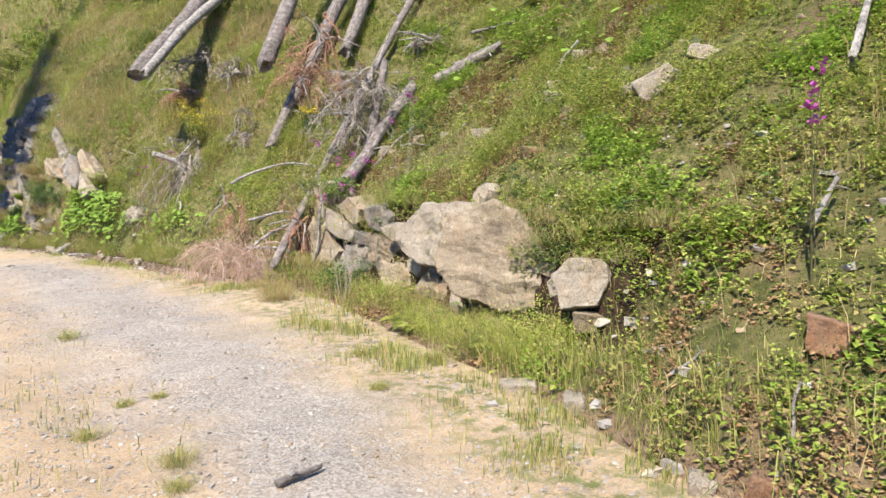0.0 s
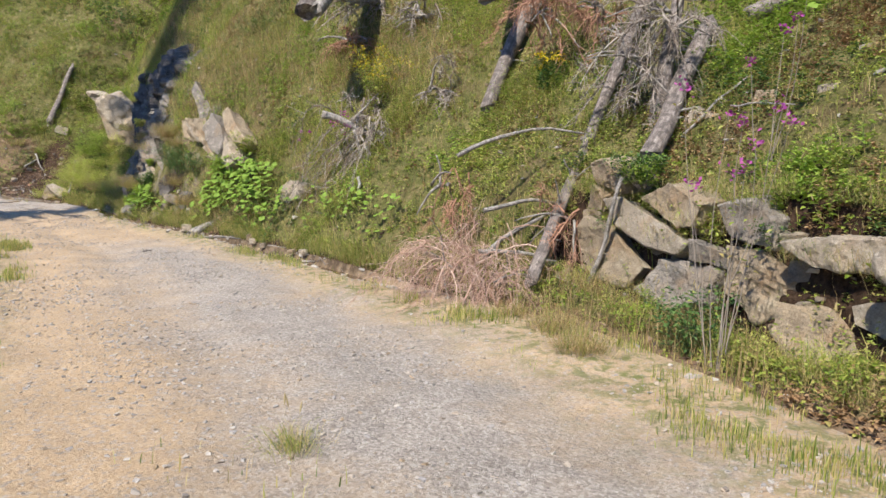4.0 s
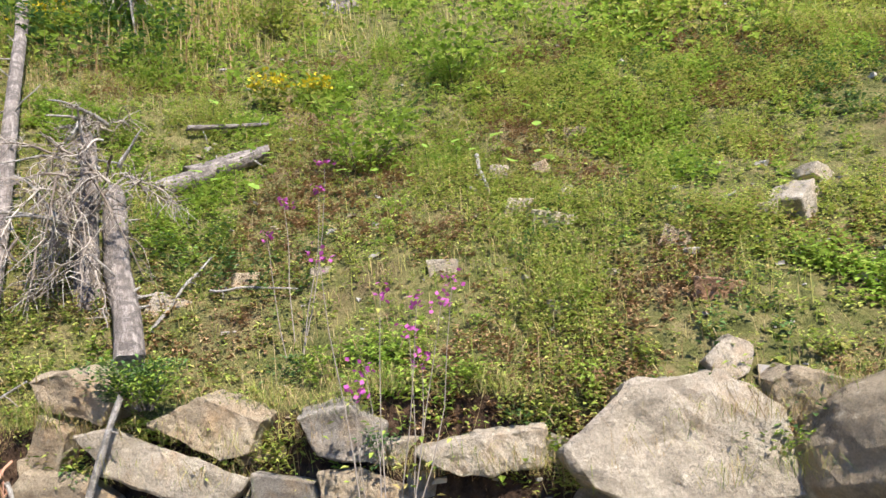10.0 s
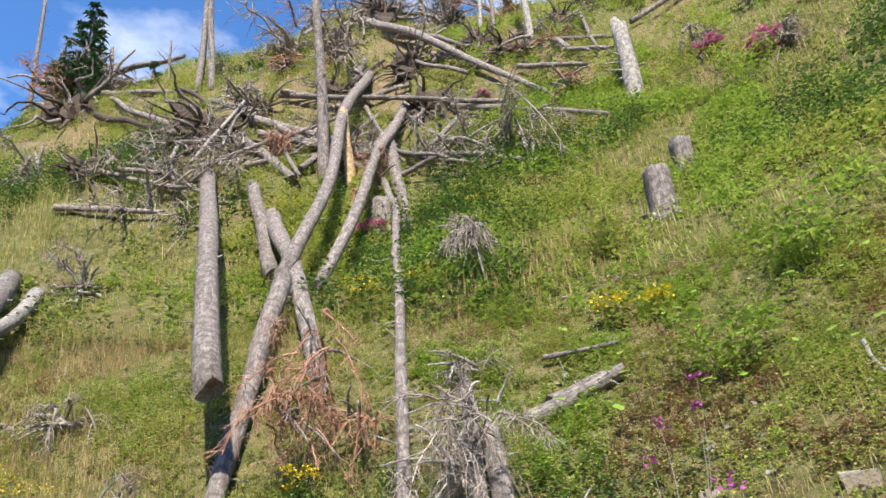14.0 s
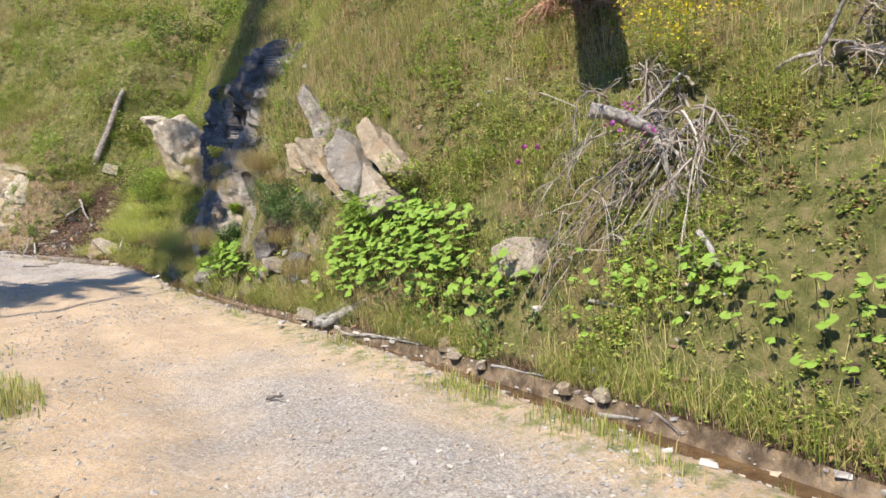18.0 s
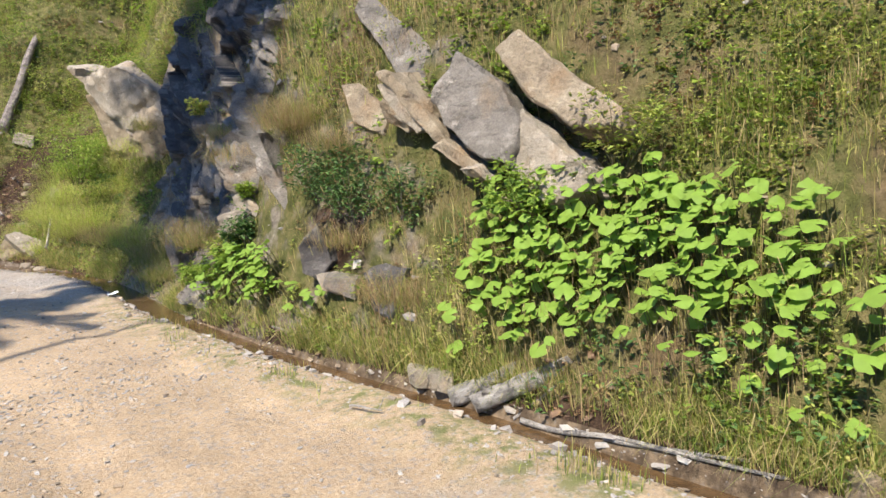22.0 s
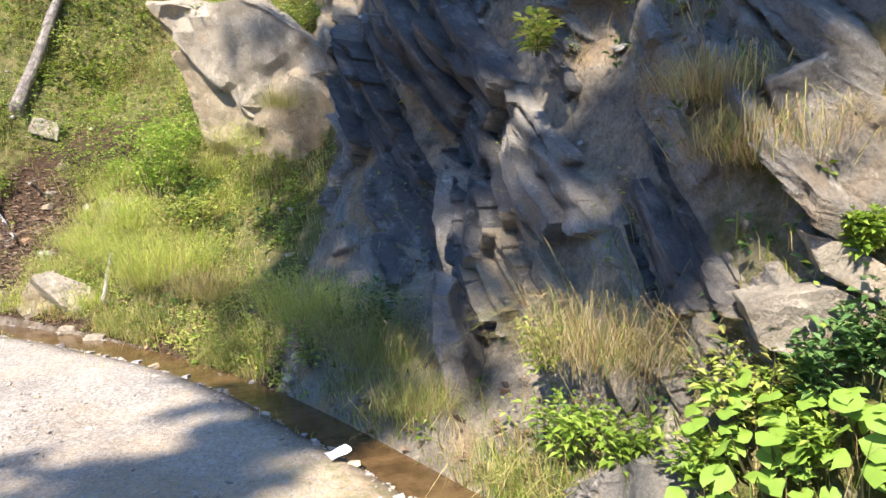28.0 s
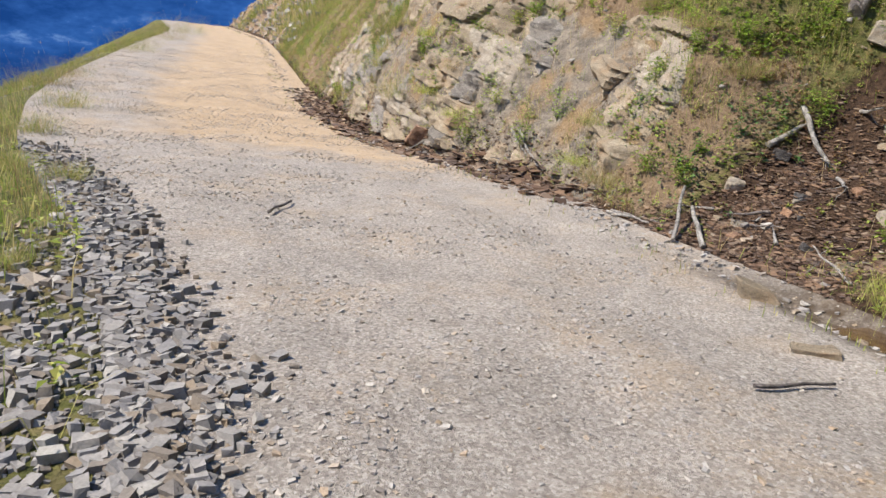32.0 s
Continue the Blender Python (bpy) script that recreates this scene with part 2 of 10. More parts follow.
cl_mix.inputs[7].default_value = (4.8, 5.2, 6.0, 1)
bg = wn.new("ShaderNodeBackground")
bg.inputs["Strength"].default_value = 0.115
wout = wn.new("ShaderNodeOutputWorld")
wl.new(geo.outputs["Generated"], cl_map.inputs["Vector"])
wl.new(cl_map.outputs["Vector"], cl_noise.inputs["Vector"])
wl.new(cl_noise.outputs["Fac"], cl_ramp.inputs["Fac"])
wl.new(cl_ramp.outputs["Color"], cl_mix.inputs["Factor"])
tint = wn.new("ShaderNodeMix")
tint.data_type, tint.blend_type = "RGBA", "MULTIPLY"
tint.inputs["Factor"].default_value = 1.0
tint.inputs[7].default_value = (0.54, 0.82, 1.12, 1)
wl.new(sky.outputs["Color"], tint.inputs[6])
wl.new(tint.outputs[2], cl_mix.inputs[6])
wl.new(cl_mix.outputs[2], bg.inputs["Color"])
wl.new(bg.outputs["Background"], wout.inputs["Surface"])
sun = new("sun", bpy.data.lights.new("sun", "SUN"))
sun.data.energy, sun.data.angle, sun.data.color = 4.9, radians(0.55), (1.0, 0.93, 0.81)
sun.matrix_world = look((0, 0, 40), Vector((0, 0, 40)) - SUN_FROM)


# ---- materials ----
class Nodes:
    """Short hand for a node material."""

    def __init__(self, name, rough=0.85, spec=0.3):
        self.m = bpy.data.materials.new(name)
        self.m.use_nodes = True
        self.n, self.l = self.m.node_tree.nodes, self.m.node_tree.links
        self.bsdf = self.n["Principled BSDF"]
        self.bsdf.inputs["Roughness"].default_value = rough
        self.bsdf.inputs["Specular IOR Level"].default_value = spec
        self.tc = self.n.new("ShaderNodeTexCoord")
        self.obj = self.tc.outputs["Object"]

    def link(self, a, b):
        self.l.new(a, b)
        return self

    def scaled(self, v):
        mp = self.n.new("ShaderNodeMapping")
        mp.inputs["Scale"].default_value = v
        self.link(self.obj, mp.inputs["Vector"])
        return mp.outputs["Vector"]

    def noise(self, scale, detail=5, rough=0.6, vec=None):
        t = self.n.new("ShaderNodeTexNoise")
        t.inputs["Scale"].default_value, t.inputs["Detail"].default_value, t.inputs["Roughness"].default_value = scale, detail, rough
        self.link(vec or self.obj, t.inputs["Vector"])
        return t.outputs["Fac"]

    def voronoi(self, scale, feature="F1", vec=None):
        t = self.n.new("ShaderNodeTexVoronoi")
        t.feature = feature
        t.inputs["Scale"].default_value = scale
        self.link(vec or self.obj, t.inputs["Vector"])
        return t

    def ramp(self, fac, *stops):
        r = self.n.new("ShaderNodeValToRGB")
        e = r.color_ramp.elements
        while len(e) < len(stops):
            e.new(0.5)
        for el, (pos, col) in zip(e, stops):
            el.position = pos
            el.color = (*col, 1) if isinstance(col, tuple) else (col, col, col, 1)
        self.link(fac, r.inputs["Fac"])
        return r.outputs["Color"]

    def mix(self, fac, a, b, mode="MIX"):
        x = self.n.new("ShaderNodeMix")
        x.data_type, x.blend_type = "RGBA", mode
        for sock, val in ((x.inputs["Factor"], fac), (x.inputs[6], a), (x.inputs[7], b)):
            if isinstance(val, (int, float)):
                sock.default_value = val if sock.type == "VALUE" else (val, val, val, 1)
            elif isinstance(val, tuple):
                sock.default_value = (*val, 1)
            else:
                self.link(val, sock)
        return x.outputs[2]

    def math(self, op, a, b=0.0):
        x = self.n.new("ShaderNodeMath")
        x.operation = op
        for sock, val in zip(x.inputs, (a, b)):
            if isinstance(val, (int, float)):
                sock.default_value = val
            else:
                self.link(val, sock)
        return x.outputs[0]

    def attr(self, name):
        a = self.n.new("ShaderNodeAttribute")
        a.attribute_name = name
        return a.outputs["Fac"]

    def island(self):
        return self.n.new("ShaderNodeNewGeometry").outputs["Random Per Island"]

    def each(self):
        return self.n.new("ShaderNodeObjectInfo").outputs["Random"]

    def color(self, c):
        self.link(c, self.bsdf.inputs["Base Color"])
        return self

    def bump(self, *layers):
        """Layers of (height, metres)."""
        before = None
        for h, dist in layers:
            b = self.n.new("ShaderNodeBump")
            b.inputs["Distance"].default_value = dist
            b.inputs["Strength"].default_value = 1.0
            self.link(h, b.inputs["Height"])
            if before is not None:
                self.link(before, b.inputs["Normal"])
            before = b.outputs["Normal"]
        self.link(before, self.bsdf.inputs["Normal"])
        return self


def rock_material(name, dark, mid, light, stain=(0.30, 0.17, 0.08), dip=0.0, layers=6.0, stain_at=0.58):
    """Layered rock: beds tilted by dip degrees, with stains, pale crust, dark seams and grain."""
    k = Nodes(name, 0.82, 0.35)
    turn = k.n.new("ShaderNodeMapping")
    turn.inputs["Rotation"].default_value = (radians(-dip), 0, 0)
    k.link(k.obj, turn.inputs["Vector"])

    def bedded(v):
        mp = k.n.new("ShaderNodeMapping")
        mp.inputs["Scale"].default_value = v
        k.link(turn.outputs["Vector"], mp.inputs["Vector"])
        return mp.outputs["Vector"]

    grain = k.noise(60, 6, 0.75)
    patch = k.noise(1.9, 7, 0.62)
    lay = k.noise(2.4, 9, 0.66, bedded((1, 1, layers * 0.45)))
    lam = k.noise(3.0, 7, 0.7, bedded((1, 1, layers * 1.7)))
    base = k.ramp(lay, (0.34, dark), (0.46, mid), (0.54, mid), (0.66, light))
    base = k.mix(k.ramp(patch, (stain_at, 0.0), (stain_at + 0.14, 0.85)), base, stain)
    base = k.mix(k.ramp(k.noise(9, 6, 0.7), (0.58, 0.0), (0.68, 0.6)), base, tuple(min(1.0, 1.3 * v + 0.03) for v in light))
    base = k.mix(k.ramp(lam, (0.33, 0.6), (0.41, 0.0)), base, tuple(0.45 * v for v in dark))
    base = k.mix(0.8, base, k.ramp(grain, (0.30, 0.55), (0.60, 1.12)), "MULTIPLY")
    base = k.mix(0.5, base, k.ramp(k.each(), (0.0, 0.72), (1.0, 1.22)), "MULTIPLY")
    k.color(base)
    k.bump((lam, 0.07), (k.noise(8.0, 8, 0.72), 0.05), (grain, 0.010))
    return k.m


def leaf_material(name, *colors, through=0.35, rough=0.55):
    k = Nodes(name, rough, 0.25)
    r = k.island()
    c = k.ramp(r, *[(i / max(1, len(colors) - 1), col) for i, col in enumerate(colors)])
    big = k.noise(0.9, 3)
    c = k.mix(0.55, c, k.ramp(big, (0.30, (0.75, 0.72, 0.62)), (0.68, (1.2, 1.2, 1.1))), "MULTIPLY")
    k.color(c)
    tr = k.n.new("ShaderNodeBsdfTranslucent")
    mx = k.n.new("ShaderNodeMixShader")
    mx.inputs["Fac"].default_value = through
    k.link(c, tr.inputs["Color"])
    out = k.n["Material Output"]
    k.link(k.bsdf.outputs["BSDF"], mx.inputs[1]).link(tr.outputs["BSDF"], mx.inputs[2]).link(mx.outputs["Shader"], out.inputs["Surface"])
    return k.m


def wood_material(name, dark, mid, light, along=(9, 9, 1.2)):
    k = Nodes(name, 0.8, 0.25)
    fib = k.noise(3.2, 8, 0.75, k.scaled(along))
    pat = k.noise(9.0, 8, 0.75)
    c = k.ramp(fib, (0.30, dark), (0.52, mid), (0.70, light))
    c = k.mix(k.ramp(pat, (0.47, 0.0), (0.55, 0.85)), c, tuple(0.42 * v for v in mid))
    c = k.mix(0.4, c, k.ramp(k.each(), (0.0, 0.7), (1.0, 1.25)), "MULTIPLY")
    k.color(c)
    k.bump((fib, 0.03), (k.noise(30, 6, 0.7), 0.014))
    return k.m


def hill_material():
    k = Nodes("hill_soil", 0.95, 0.1)
    grass = k.ramp(k.noise(5.5, 8, 0.7), (0.30, (0.048, 0.052, 0.018)), (0.46, (0.11, 0.112, 0.036)), (0.60, (0.19, 0.16, 0.07)), (0.76, (0.27, 0.205, 0.11)))
    soil = k.ramp(k.noise(16, 7, 0.7), (0.32, (0.07, 0.045, 0.028)), (0.60, (0.20, 0.135, 0.08)), (0.8, (0.30, 0.22, 0.14)))
    c = k.mix(k.ramp(k.noise(0.8, 5), (0.55, 0.0), (0.68, 0.8)), grass, soil)
    # dark soil: damp in the gully, painted shade in the cleft and wall gaps
    wet_and_shade_soil = k.ramp(k.noise(14, 7, 0.7), (0.32, (0.022, 0.014, 0.010)), (0.58, (0.085, 0.052, 0.034)), (0.8, (0.18, 0.12, 0.08)))
    tan = k.ramp(k.noise(12, 7, 0.7), (0.32, (0.15, 0.098, 0.06)), (0.58, (0.27, 0.19, 0.122)), (0.8, (0.38, 0.29, 0.20)))
    soft = k.math("MULTIPLY", k.math("SUBTRACT", k.noise(2.4, 6), 0.5), 0.8)
    c = k.mix(k.ramp(k.math("ADD", k.attr("tan"), soft), (0.36, 0.0), (0.60, 1.0)), c, tan)
    c = k.mix(k.ramp(k.math("ADD", k.attr("wet"), soft), (0.36, 0.0), (0.60, 1.0)), c, wet_and_shade_soil)
    lay = k.noise(2.6, 8, 0.68, k.scaled((1.2, 1.6, 2.4)))
    stone = k.ramp(lay, (0.30, (0.10, 0.085, 0.07)), (0.48, (0.24, 0.20, 0.16)), (0.70, (0.40, 0.34, 0.26)))
    stone = k.mix(k.ramp(k.noise(1.4, 5), (0.50, 0.0), (0.64, 0.8)), stone, (0.33, 0.215, 0.11))
    stone = k.mix(0.7, stone, k.ramp(k.noise(34, 6, 0.7), (0.3, 0.5), (0.62, 1.15)), "MULTIPLY")
    m = k.math("ADD", k.attr("rock"), k.math("MULTIPLY", k.math("SUBTRACT", k.noise(3.0, 5), 0.5), 0.9))
    k.color(k.mix(k.ramp(m, (0.42, 0.0), (0.56, 1.0)), c, stone))
    k.bump((lay, 0.10), (k.noise(20, 6, 0.7), 0.04), (k.noise(60, 3), 0.01))
    return k.m


def road_material():
    k = Nodes("road_gravel", 0.9, 0.25)
    cells = k.voronoi(64)
    fine = k.voronoi(170)
    gray = k.ramp(k.mix(0.5, cells.outputs["Color"], k.noise(85, 6, 0.75)), (0.22, (0.185, 0.155, 0.132)), (0.5, (0.335, 0.29, 0.248)), (0.78, (0.52, 0.465, 0.41)))
    sand = k.ramp(k.noise(60, 7, 0.75), (0.30, (0.31, 0.205, 0.12)), (0.5, (0.455, 0.325, 0.20)), (0.7, (0.57, 0.44, 0.30)))
    ochre = k.mix(k.ramp(k.noise(26, 5), (0.52, 0.0), (0.62, 0.75)), sand, gray)
    m = k.math("ADD", k.attr("gray"), k.math("MULTIPLY", k.math("SUBTRACT", k.noise(1.1, 6, 0.65), 0.5), 1.3))
    c = k.mix(k.ramp(m, (0.30, 0.0), (0.85, 1.0)), ochre, gray)
    mossy = k.math("MULTIPLY", k.attr("green"), k.ramp(k.noise(7, 6, 0.7), (0.46, 0.0), (0.60, 1.0)))
    c = k.mix(mossy, c, (0.16, 0.17, 0.055))
    wet = k.attr("wet")
    c = k.mix(k.math("MULTIPLY", wet, k.ramp(k.noise(9, 5), (0.35, 0.55), (0.6, 1.0))), c, (0.085, 0.058, 0.036))
    c = k.mix(0.65, c, k.ramp(k.noise(1.6, 9, 0.68), (0.3, 0.66), (0.68, 1.14)), "MULTIPLY")
    k.color(c)
    k.bump((k.noise(9, 5), 0.03), (k.noise(70, 6, 0.75), 0.012), (fine.outputs["Distance"], -0.002))
    return k.m


HILL_M, ROAD_M = hill_material(), road_material()
CLIFF_M = rock_material("gray_schist", (0.13, 0.112, 0.096), (0.275, 0.24, 0.205), (0.43, 0.375, 0.32), (0.30, 0.21, 0.13), 44, 6.0, 0.56)
# for dark wet stones; on the cliff it paints shade over the gray schist
DARK_AND_SHADE_ROCK_M = rock_material("dark_and_shade_schist", (0.045, 0.042, 0.042), (0.125, 0.112, 0.105), (0.27, 0.245, 0.225), (0.19, 0.135, 0.09), 44, 7.0, 0.60)
SLAB_M = rock_material("pale_gneiss", (0.24, 0.20, 0.155), (0.40, 0.335, 0.26), (0.53, 0.455, 0.36), (0.38, 0.265, 0.165), 12, 1.6, 0.56)
OCHRE_M = rock_material("ochre_schist", (0.19, 0.145, 0.10), (0.35, 0.275, 0.19), (0.48, 0.395, 0.285), (0.33, 0.215, 0.12), 38, 2.6, 0.54)
RUST_M = rock_material("rusty_rock", (0.16, 0.09, 0.055), (0.32, 0.19, 0.12), (0.46, 0.32, 0.22), (0.30, 0.15, 0.07), 30, 2.0, 0.5)
GRASS_M = leaf_material("meadow_grass", (0.10, 0.155, 0.03), (0.19, 0.255, 0.05), (0.32, 0.36, 0.08), (0.44, 0.41, 0.13), (0.54, 0.45, 0.22), (0.42, 0.30, 0.16), through=0.45)
FRESH_M = leaf_material("fresh_grass", (0.27, 0.36, 0.055), (0.42, 0.51, 0.085), (0.55, 0.58, 0.14), (0.66, 0.59, 0.24), through=0.5)
DRY_M = leaf_material("dry_grass", (0.26, 0.17, 0.09), (0.40, 0.28, 0.15), (0.50, 0.385, 0.22), (0.27, 0.25, 0.085), (0.36, 0.215, 0.125), through=0.3, rough=0.7)
HERB_M = leaf_material("herb_leaves", (0.12, 0.18, 0.032), (0.27, 0.345, 0.06), (0.36, 0.43, 0.09), (0.45, 0.46, 0.13), (0.40, 0.31, 0.13), through=0.42)
BROAD_M = leaf_material("broad_leaves", (0.14, 0.23, 0.036), (0.26, 0.37, 0.055), (0.38, 0.47, 0.095), through=0.45, rough=0.45)
DARK_M = leaf_material("dark_leaves", (0.050, 0.110, 0.030), (0.090, 0.170, 0.050), (0.150, 0.240, 0.070), through=0.25)
NEEDLE_M = leaf_material("spruce_needles", (0.026, 0.065, 0.023), (0.046, 0.098, 0.033), (0.065, 0.130, 0.039), through=0.15)
YELLOW_M = leaf_material("yellow_petals", (0.55, 0.42, 0.02), (0.68, 0.52, 0.03), through=0.3)
PURPLE_M = leaf_material("purple_petals", (0.35, 0.07, 0.30), (0.45, 0.10, 0.36), through=0.3)
PINK_M = leaf_material("pink_petals", (0.50, 0.12, 0.30), (0.58, 0.20, 0.36), through=0.3)
REDTWIG_M = leaf_material("red_brown_twigs", (0.22, 0.11, 0.075), (0.36, 0.19, 0.13), (0.46, 0.29, 0.22), through=0.05, rough=0.8)
PINKTWIG_M = leaf_material("pink_gray_twigs", (0.30, 0.18, 0.14), (0.48, 0.32, 0.26), (0.60, 0.45, 0.39), through=0.05, rough=0.8)
GRAYTWIG_M = leaf_material("gray_twigs", (0.13, 0.10, 0.085), (0.26, 0.215, 0.19), (0.42, 0.375, 0.34), through=0.05, rough=0.8)
BARK_M = wood_material("gray_bark", (0.075, 0.060, 0.052), (0.25, 0.210, 0.187), (0.46, 0.405, 0.37))
BARE_M = wood_material("bleached_wood", (0.19, 0.165, 0.145), (0.37, 0.335, 0.30), (0.54, 0.50, 0.46))
SPLIT_M = wood_material("split_wood", (0.36, 0.22, 0.11), (0.55, 0.37, 0.20), (0.66, 0.50, 0.32))
BROWN_M = wood_material("brown_rootwood", (0.035, 0.024, 0.017), (0.10, 0.07, 0.05), (0.19, 0.145, 0.11))
BROWNLEAF_M = leaf_material("brown_leaves", (0.176, 0.099, 0.050), (0.297, 0.182, 0.094), (0.396, 0.264, 0.154), through=0.2, rough=0.8)
STEM_M = leaf_material("green_stems", (0.07, 0.07, 0.03), (0.12, 0.10, 0.05), through=0.05)


# ---- mesh helpers ----
def mesh_of(name, verts, faces, smooth_shade=False):
    me = bpy.data.meshes.new(name)
    me.from_pydata([tuple(v) for v in verts], [], faces)
    if smooth_shade:
        me.polygons.foreach_set("use_smooth", [True] * len(me.polygons))
    me.update()
    return me


def big_mesh(name, verts, quads=None, tris=None):
    """A mesh from arrays, quickly."""
    me = bpy.data.meshes.new(name)
    loops, sizes = [], []
    for f in (quads, tris):
        if f is not None and len(f):
            loops.append(np.asarray(f).ravel())
            sizes.append(np.full(len(f), np.asarray(f).shape[1]))
    loops, sizes = np.concatenate(loops), np.concatenate(sizes)
    me.vertices.add(len(verts))
    me.vertices.foreach_set("co", np.asarray(verts, np.float32).ravel())
    me.loops.add(len(loops))
    me.loops.foreach_set("vertex_index", loops.astype(np.int32))
    me.polygons.add(len(sizes))
    me.polygons.foreach_set("loop_start", np.concatenate([[0], np.cumsum(sizes)[:-1]]).astype(np.int32))
    me.polygons.foreach_set("use_smooth", np.zeros(len(sizes), bool))
    me.update(calc_edges=True)
    return me


def grid_object(name, g, material, masks=(), smooth_shade=True):
    n, m = g.shape[:2]
    idx = np.arange(n * m).reshape(n, m)
    q = np.stack([idx[:-1, :-1], idx[:-1, 1:], idx[1:, 1:], idx[1:, :-1]], -1).reshape(-1, 4)
    me = big_mesh(name, g.reshape(-1, 3), quads=q)
    me.polygons.foreach_set("use_smooth", np.full(len(me.polygons), smooth_shade))
    for key, val in masks:
        a = me.attributes.new(key, "FLOAT", "POINT")
        a.data.foreach_set("value", np.asarray(val, np.float32).ravel())
    me.materials.append(material)
    return new(name, me)


def thing(name, at, label, category, group="", kind=""):
    ob = new(name)
    ob.location = at
    return tagged(ob, label, category, group, kind)


def part(name, data, material, parent=None, label="", m=None):
    """Links a mesh (or a bmesh) as one object under its thing."""
    if isinstance(data, bmesh.types.BMesh):
        me = bpy.data.meshes.new(name)
        data.to_mesh(me)
        data.free()
        data = me
    if not data.materials:
        data.materials.append(material)
    ob = new(name, data)
    if parent is not None:
        ob.parent = parent
    if m is not None:
        ob.matrix_basis = m
    if label:
        ob["label"] = label
    if name in ("twigs", "blades", "leaves", "stalks", "limbs", "flower", "crown"):
        ob["kind"] = "stuff"
    return ob


# ---- ground ----
gy, gc = ROWS_Y[:, None], COLS[None]
WET_AND_SHADE = np.clip((gy - 30.4) / 0.5, 0, 1) * np.clip((33.0 - gy) / 0.5, 0, 1) * np.clip((3.4 - gc) / 0.4, 0, 1)
# damp foot of the bank, then wall gaps with their shade painted as dark soil
WET_AND_SHADE = np.maximum.reduce([WET_AND_SHADE, 0.75 * np.clip((0.35 - gc) / 0.25, 0, 1) * np.clip((gy - 11) / 1, 0, 1), 0.85 * np.clip((gy - 3.2) / 0.4, 0, 1) * np.clip((10.9 - gy) / 0.4, 0, 1) * np.clip((gc - 0.7) / 0.3, 0, 1) * np.clip((2.15 - gc) / 0.25, 0, 1)])
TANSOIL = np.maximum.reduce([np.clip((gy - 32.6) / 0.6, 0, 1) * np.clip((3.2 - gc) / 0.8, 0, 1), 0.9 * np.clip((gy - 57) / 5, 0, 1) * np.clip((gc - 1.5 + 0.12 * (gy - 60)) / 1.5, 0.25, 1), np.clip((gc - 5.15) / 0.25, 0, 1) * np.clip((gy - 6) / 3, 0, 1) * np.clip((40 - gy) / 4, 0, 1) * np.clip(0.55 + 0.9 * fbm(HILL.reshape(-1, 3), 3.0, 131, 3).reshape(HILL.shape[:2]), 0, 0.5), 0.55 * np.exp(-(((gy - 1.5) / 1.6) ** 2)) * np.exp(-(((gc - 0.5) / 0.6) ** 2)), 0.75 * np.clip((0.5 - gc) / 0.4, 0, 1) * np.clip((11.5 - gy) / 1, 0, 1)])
# a dark patch that paints the shade inside the cleft
CLEFT_SHADE = np.exp(-(((gy - 20.9) / 0.5) ** 2) - ((gc - 1.15) / 0.4) ** 2)
WET_AND_SHADE = np.maximum(WET_AND_SHADE, 0.95 * CLEFT_SHADE)
ground = grid_object("ground_hillside", HILL, HILL_M, [("rock", ROCKY), ("wet", WET_AND_SHADE), ("tan", TANSOIL)])
tagged(ground, "steep overgrown hillside of grass, soil and bare rock above the track", "hillside", kind="structure")
ra = np.concatenate([np.linspace(0, 0.84, 34), np.linspace(0.855, 1, 14)])[None]
ry = ROAD[..., 1]
gray_mask = np.clip(np.maximum(np.exp(-(((ra - 0.64 + 0.06 * np.clip((ry - 4) / 3, 0, 1)) / (0.19 + 0.09 * np.clip((ry - 4) / 3, 0, 1))) ** 2)) * np.clip((20 - ry) / 4, 0, 1) * 0.88, 0.85 * np.clip((ry - 22.5) / 4, 0, 1) * np.clip((38 - ry) / 4, 0, 1)), 0, 1)
gray_mask = np.maximum(gray_mask, 0.8 * np.clip((ry - 33) / 3, 0, 1) * np.clip((0.55 - ra) / 0.3, 0, 1))
green_mask = np.clip(np.maximum(np.clip((0.20 - ra) / 0.15, 0, 1) * np.clip((22 - ry) / 3, 0, 1), np.exp(-(((ra - 0.86 - 0.05 * np.clip((11 - ry) / 2, 0, 1)) / (0.07 + 0.05 * np.clip((11 - ry) / 2, 0, 1))) ** 2)) * np.clip((26 - ry) / 3, 0, 1)), 0, 1)
wet_mask = np.clip((ra - 0.90 + 0.05 * np.clip((ry - 22) / 4, 0, 1)) / 0.04, 0, 1) * np.clip((ry - 11.5) / 2, 0, 1) * np.clip((31.5 - ry) / 1.0, 0, 1)
road = grid_object("road", ROAD, ROAD_M, [("gray", gray_mask), ("green", green_mask), ("wet", np.clip(wet_mask, 0, 1))])
tagged(road, "unpaved forest track of ochre sand and gray crushed gravel", "road", kind="structure")
verge = grid_object("ground_verge", VERGE, HILL_M, [("rock", 0.25 + 0 * VERGE[..., 0])])
tagged(verge, "grassy slope that falls away below the track", "slope", kind="structure")
valley = grid_object("ground_valley", np.stack(np.meshgrid(np.linspace(-3500, 3500, 60), np.linspace(-3500, 3500, 60), [0.0], indexing="ij"), -1)[:, :, 0] + (0, 0, -75), HILL_M, [("rock", np.zeros(3600)), ("wet", np.zeros(3600)), ("tan", np.zeros(3600))])
tagged(valley, "wooded valley floor far below the track", "valley", kind="structure")


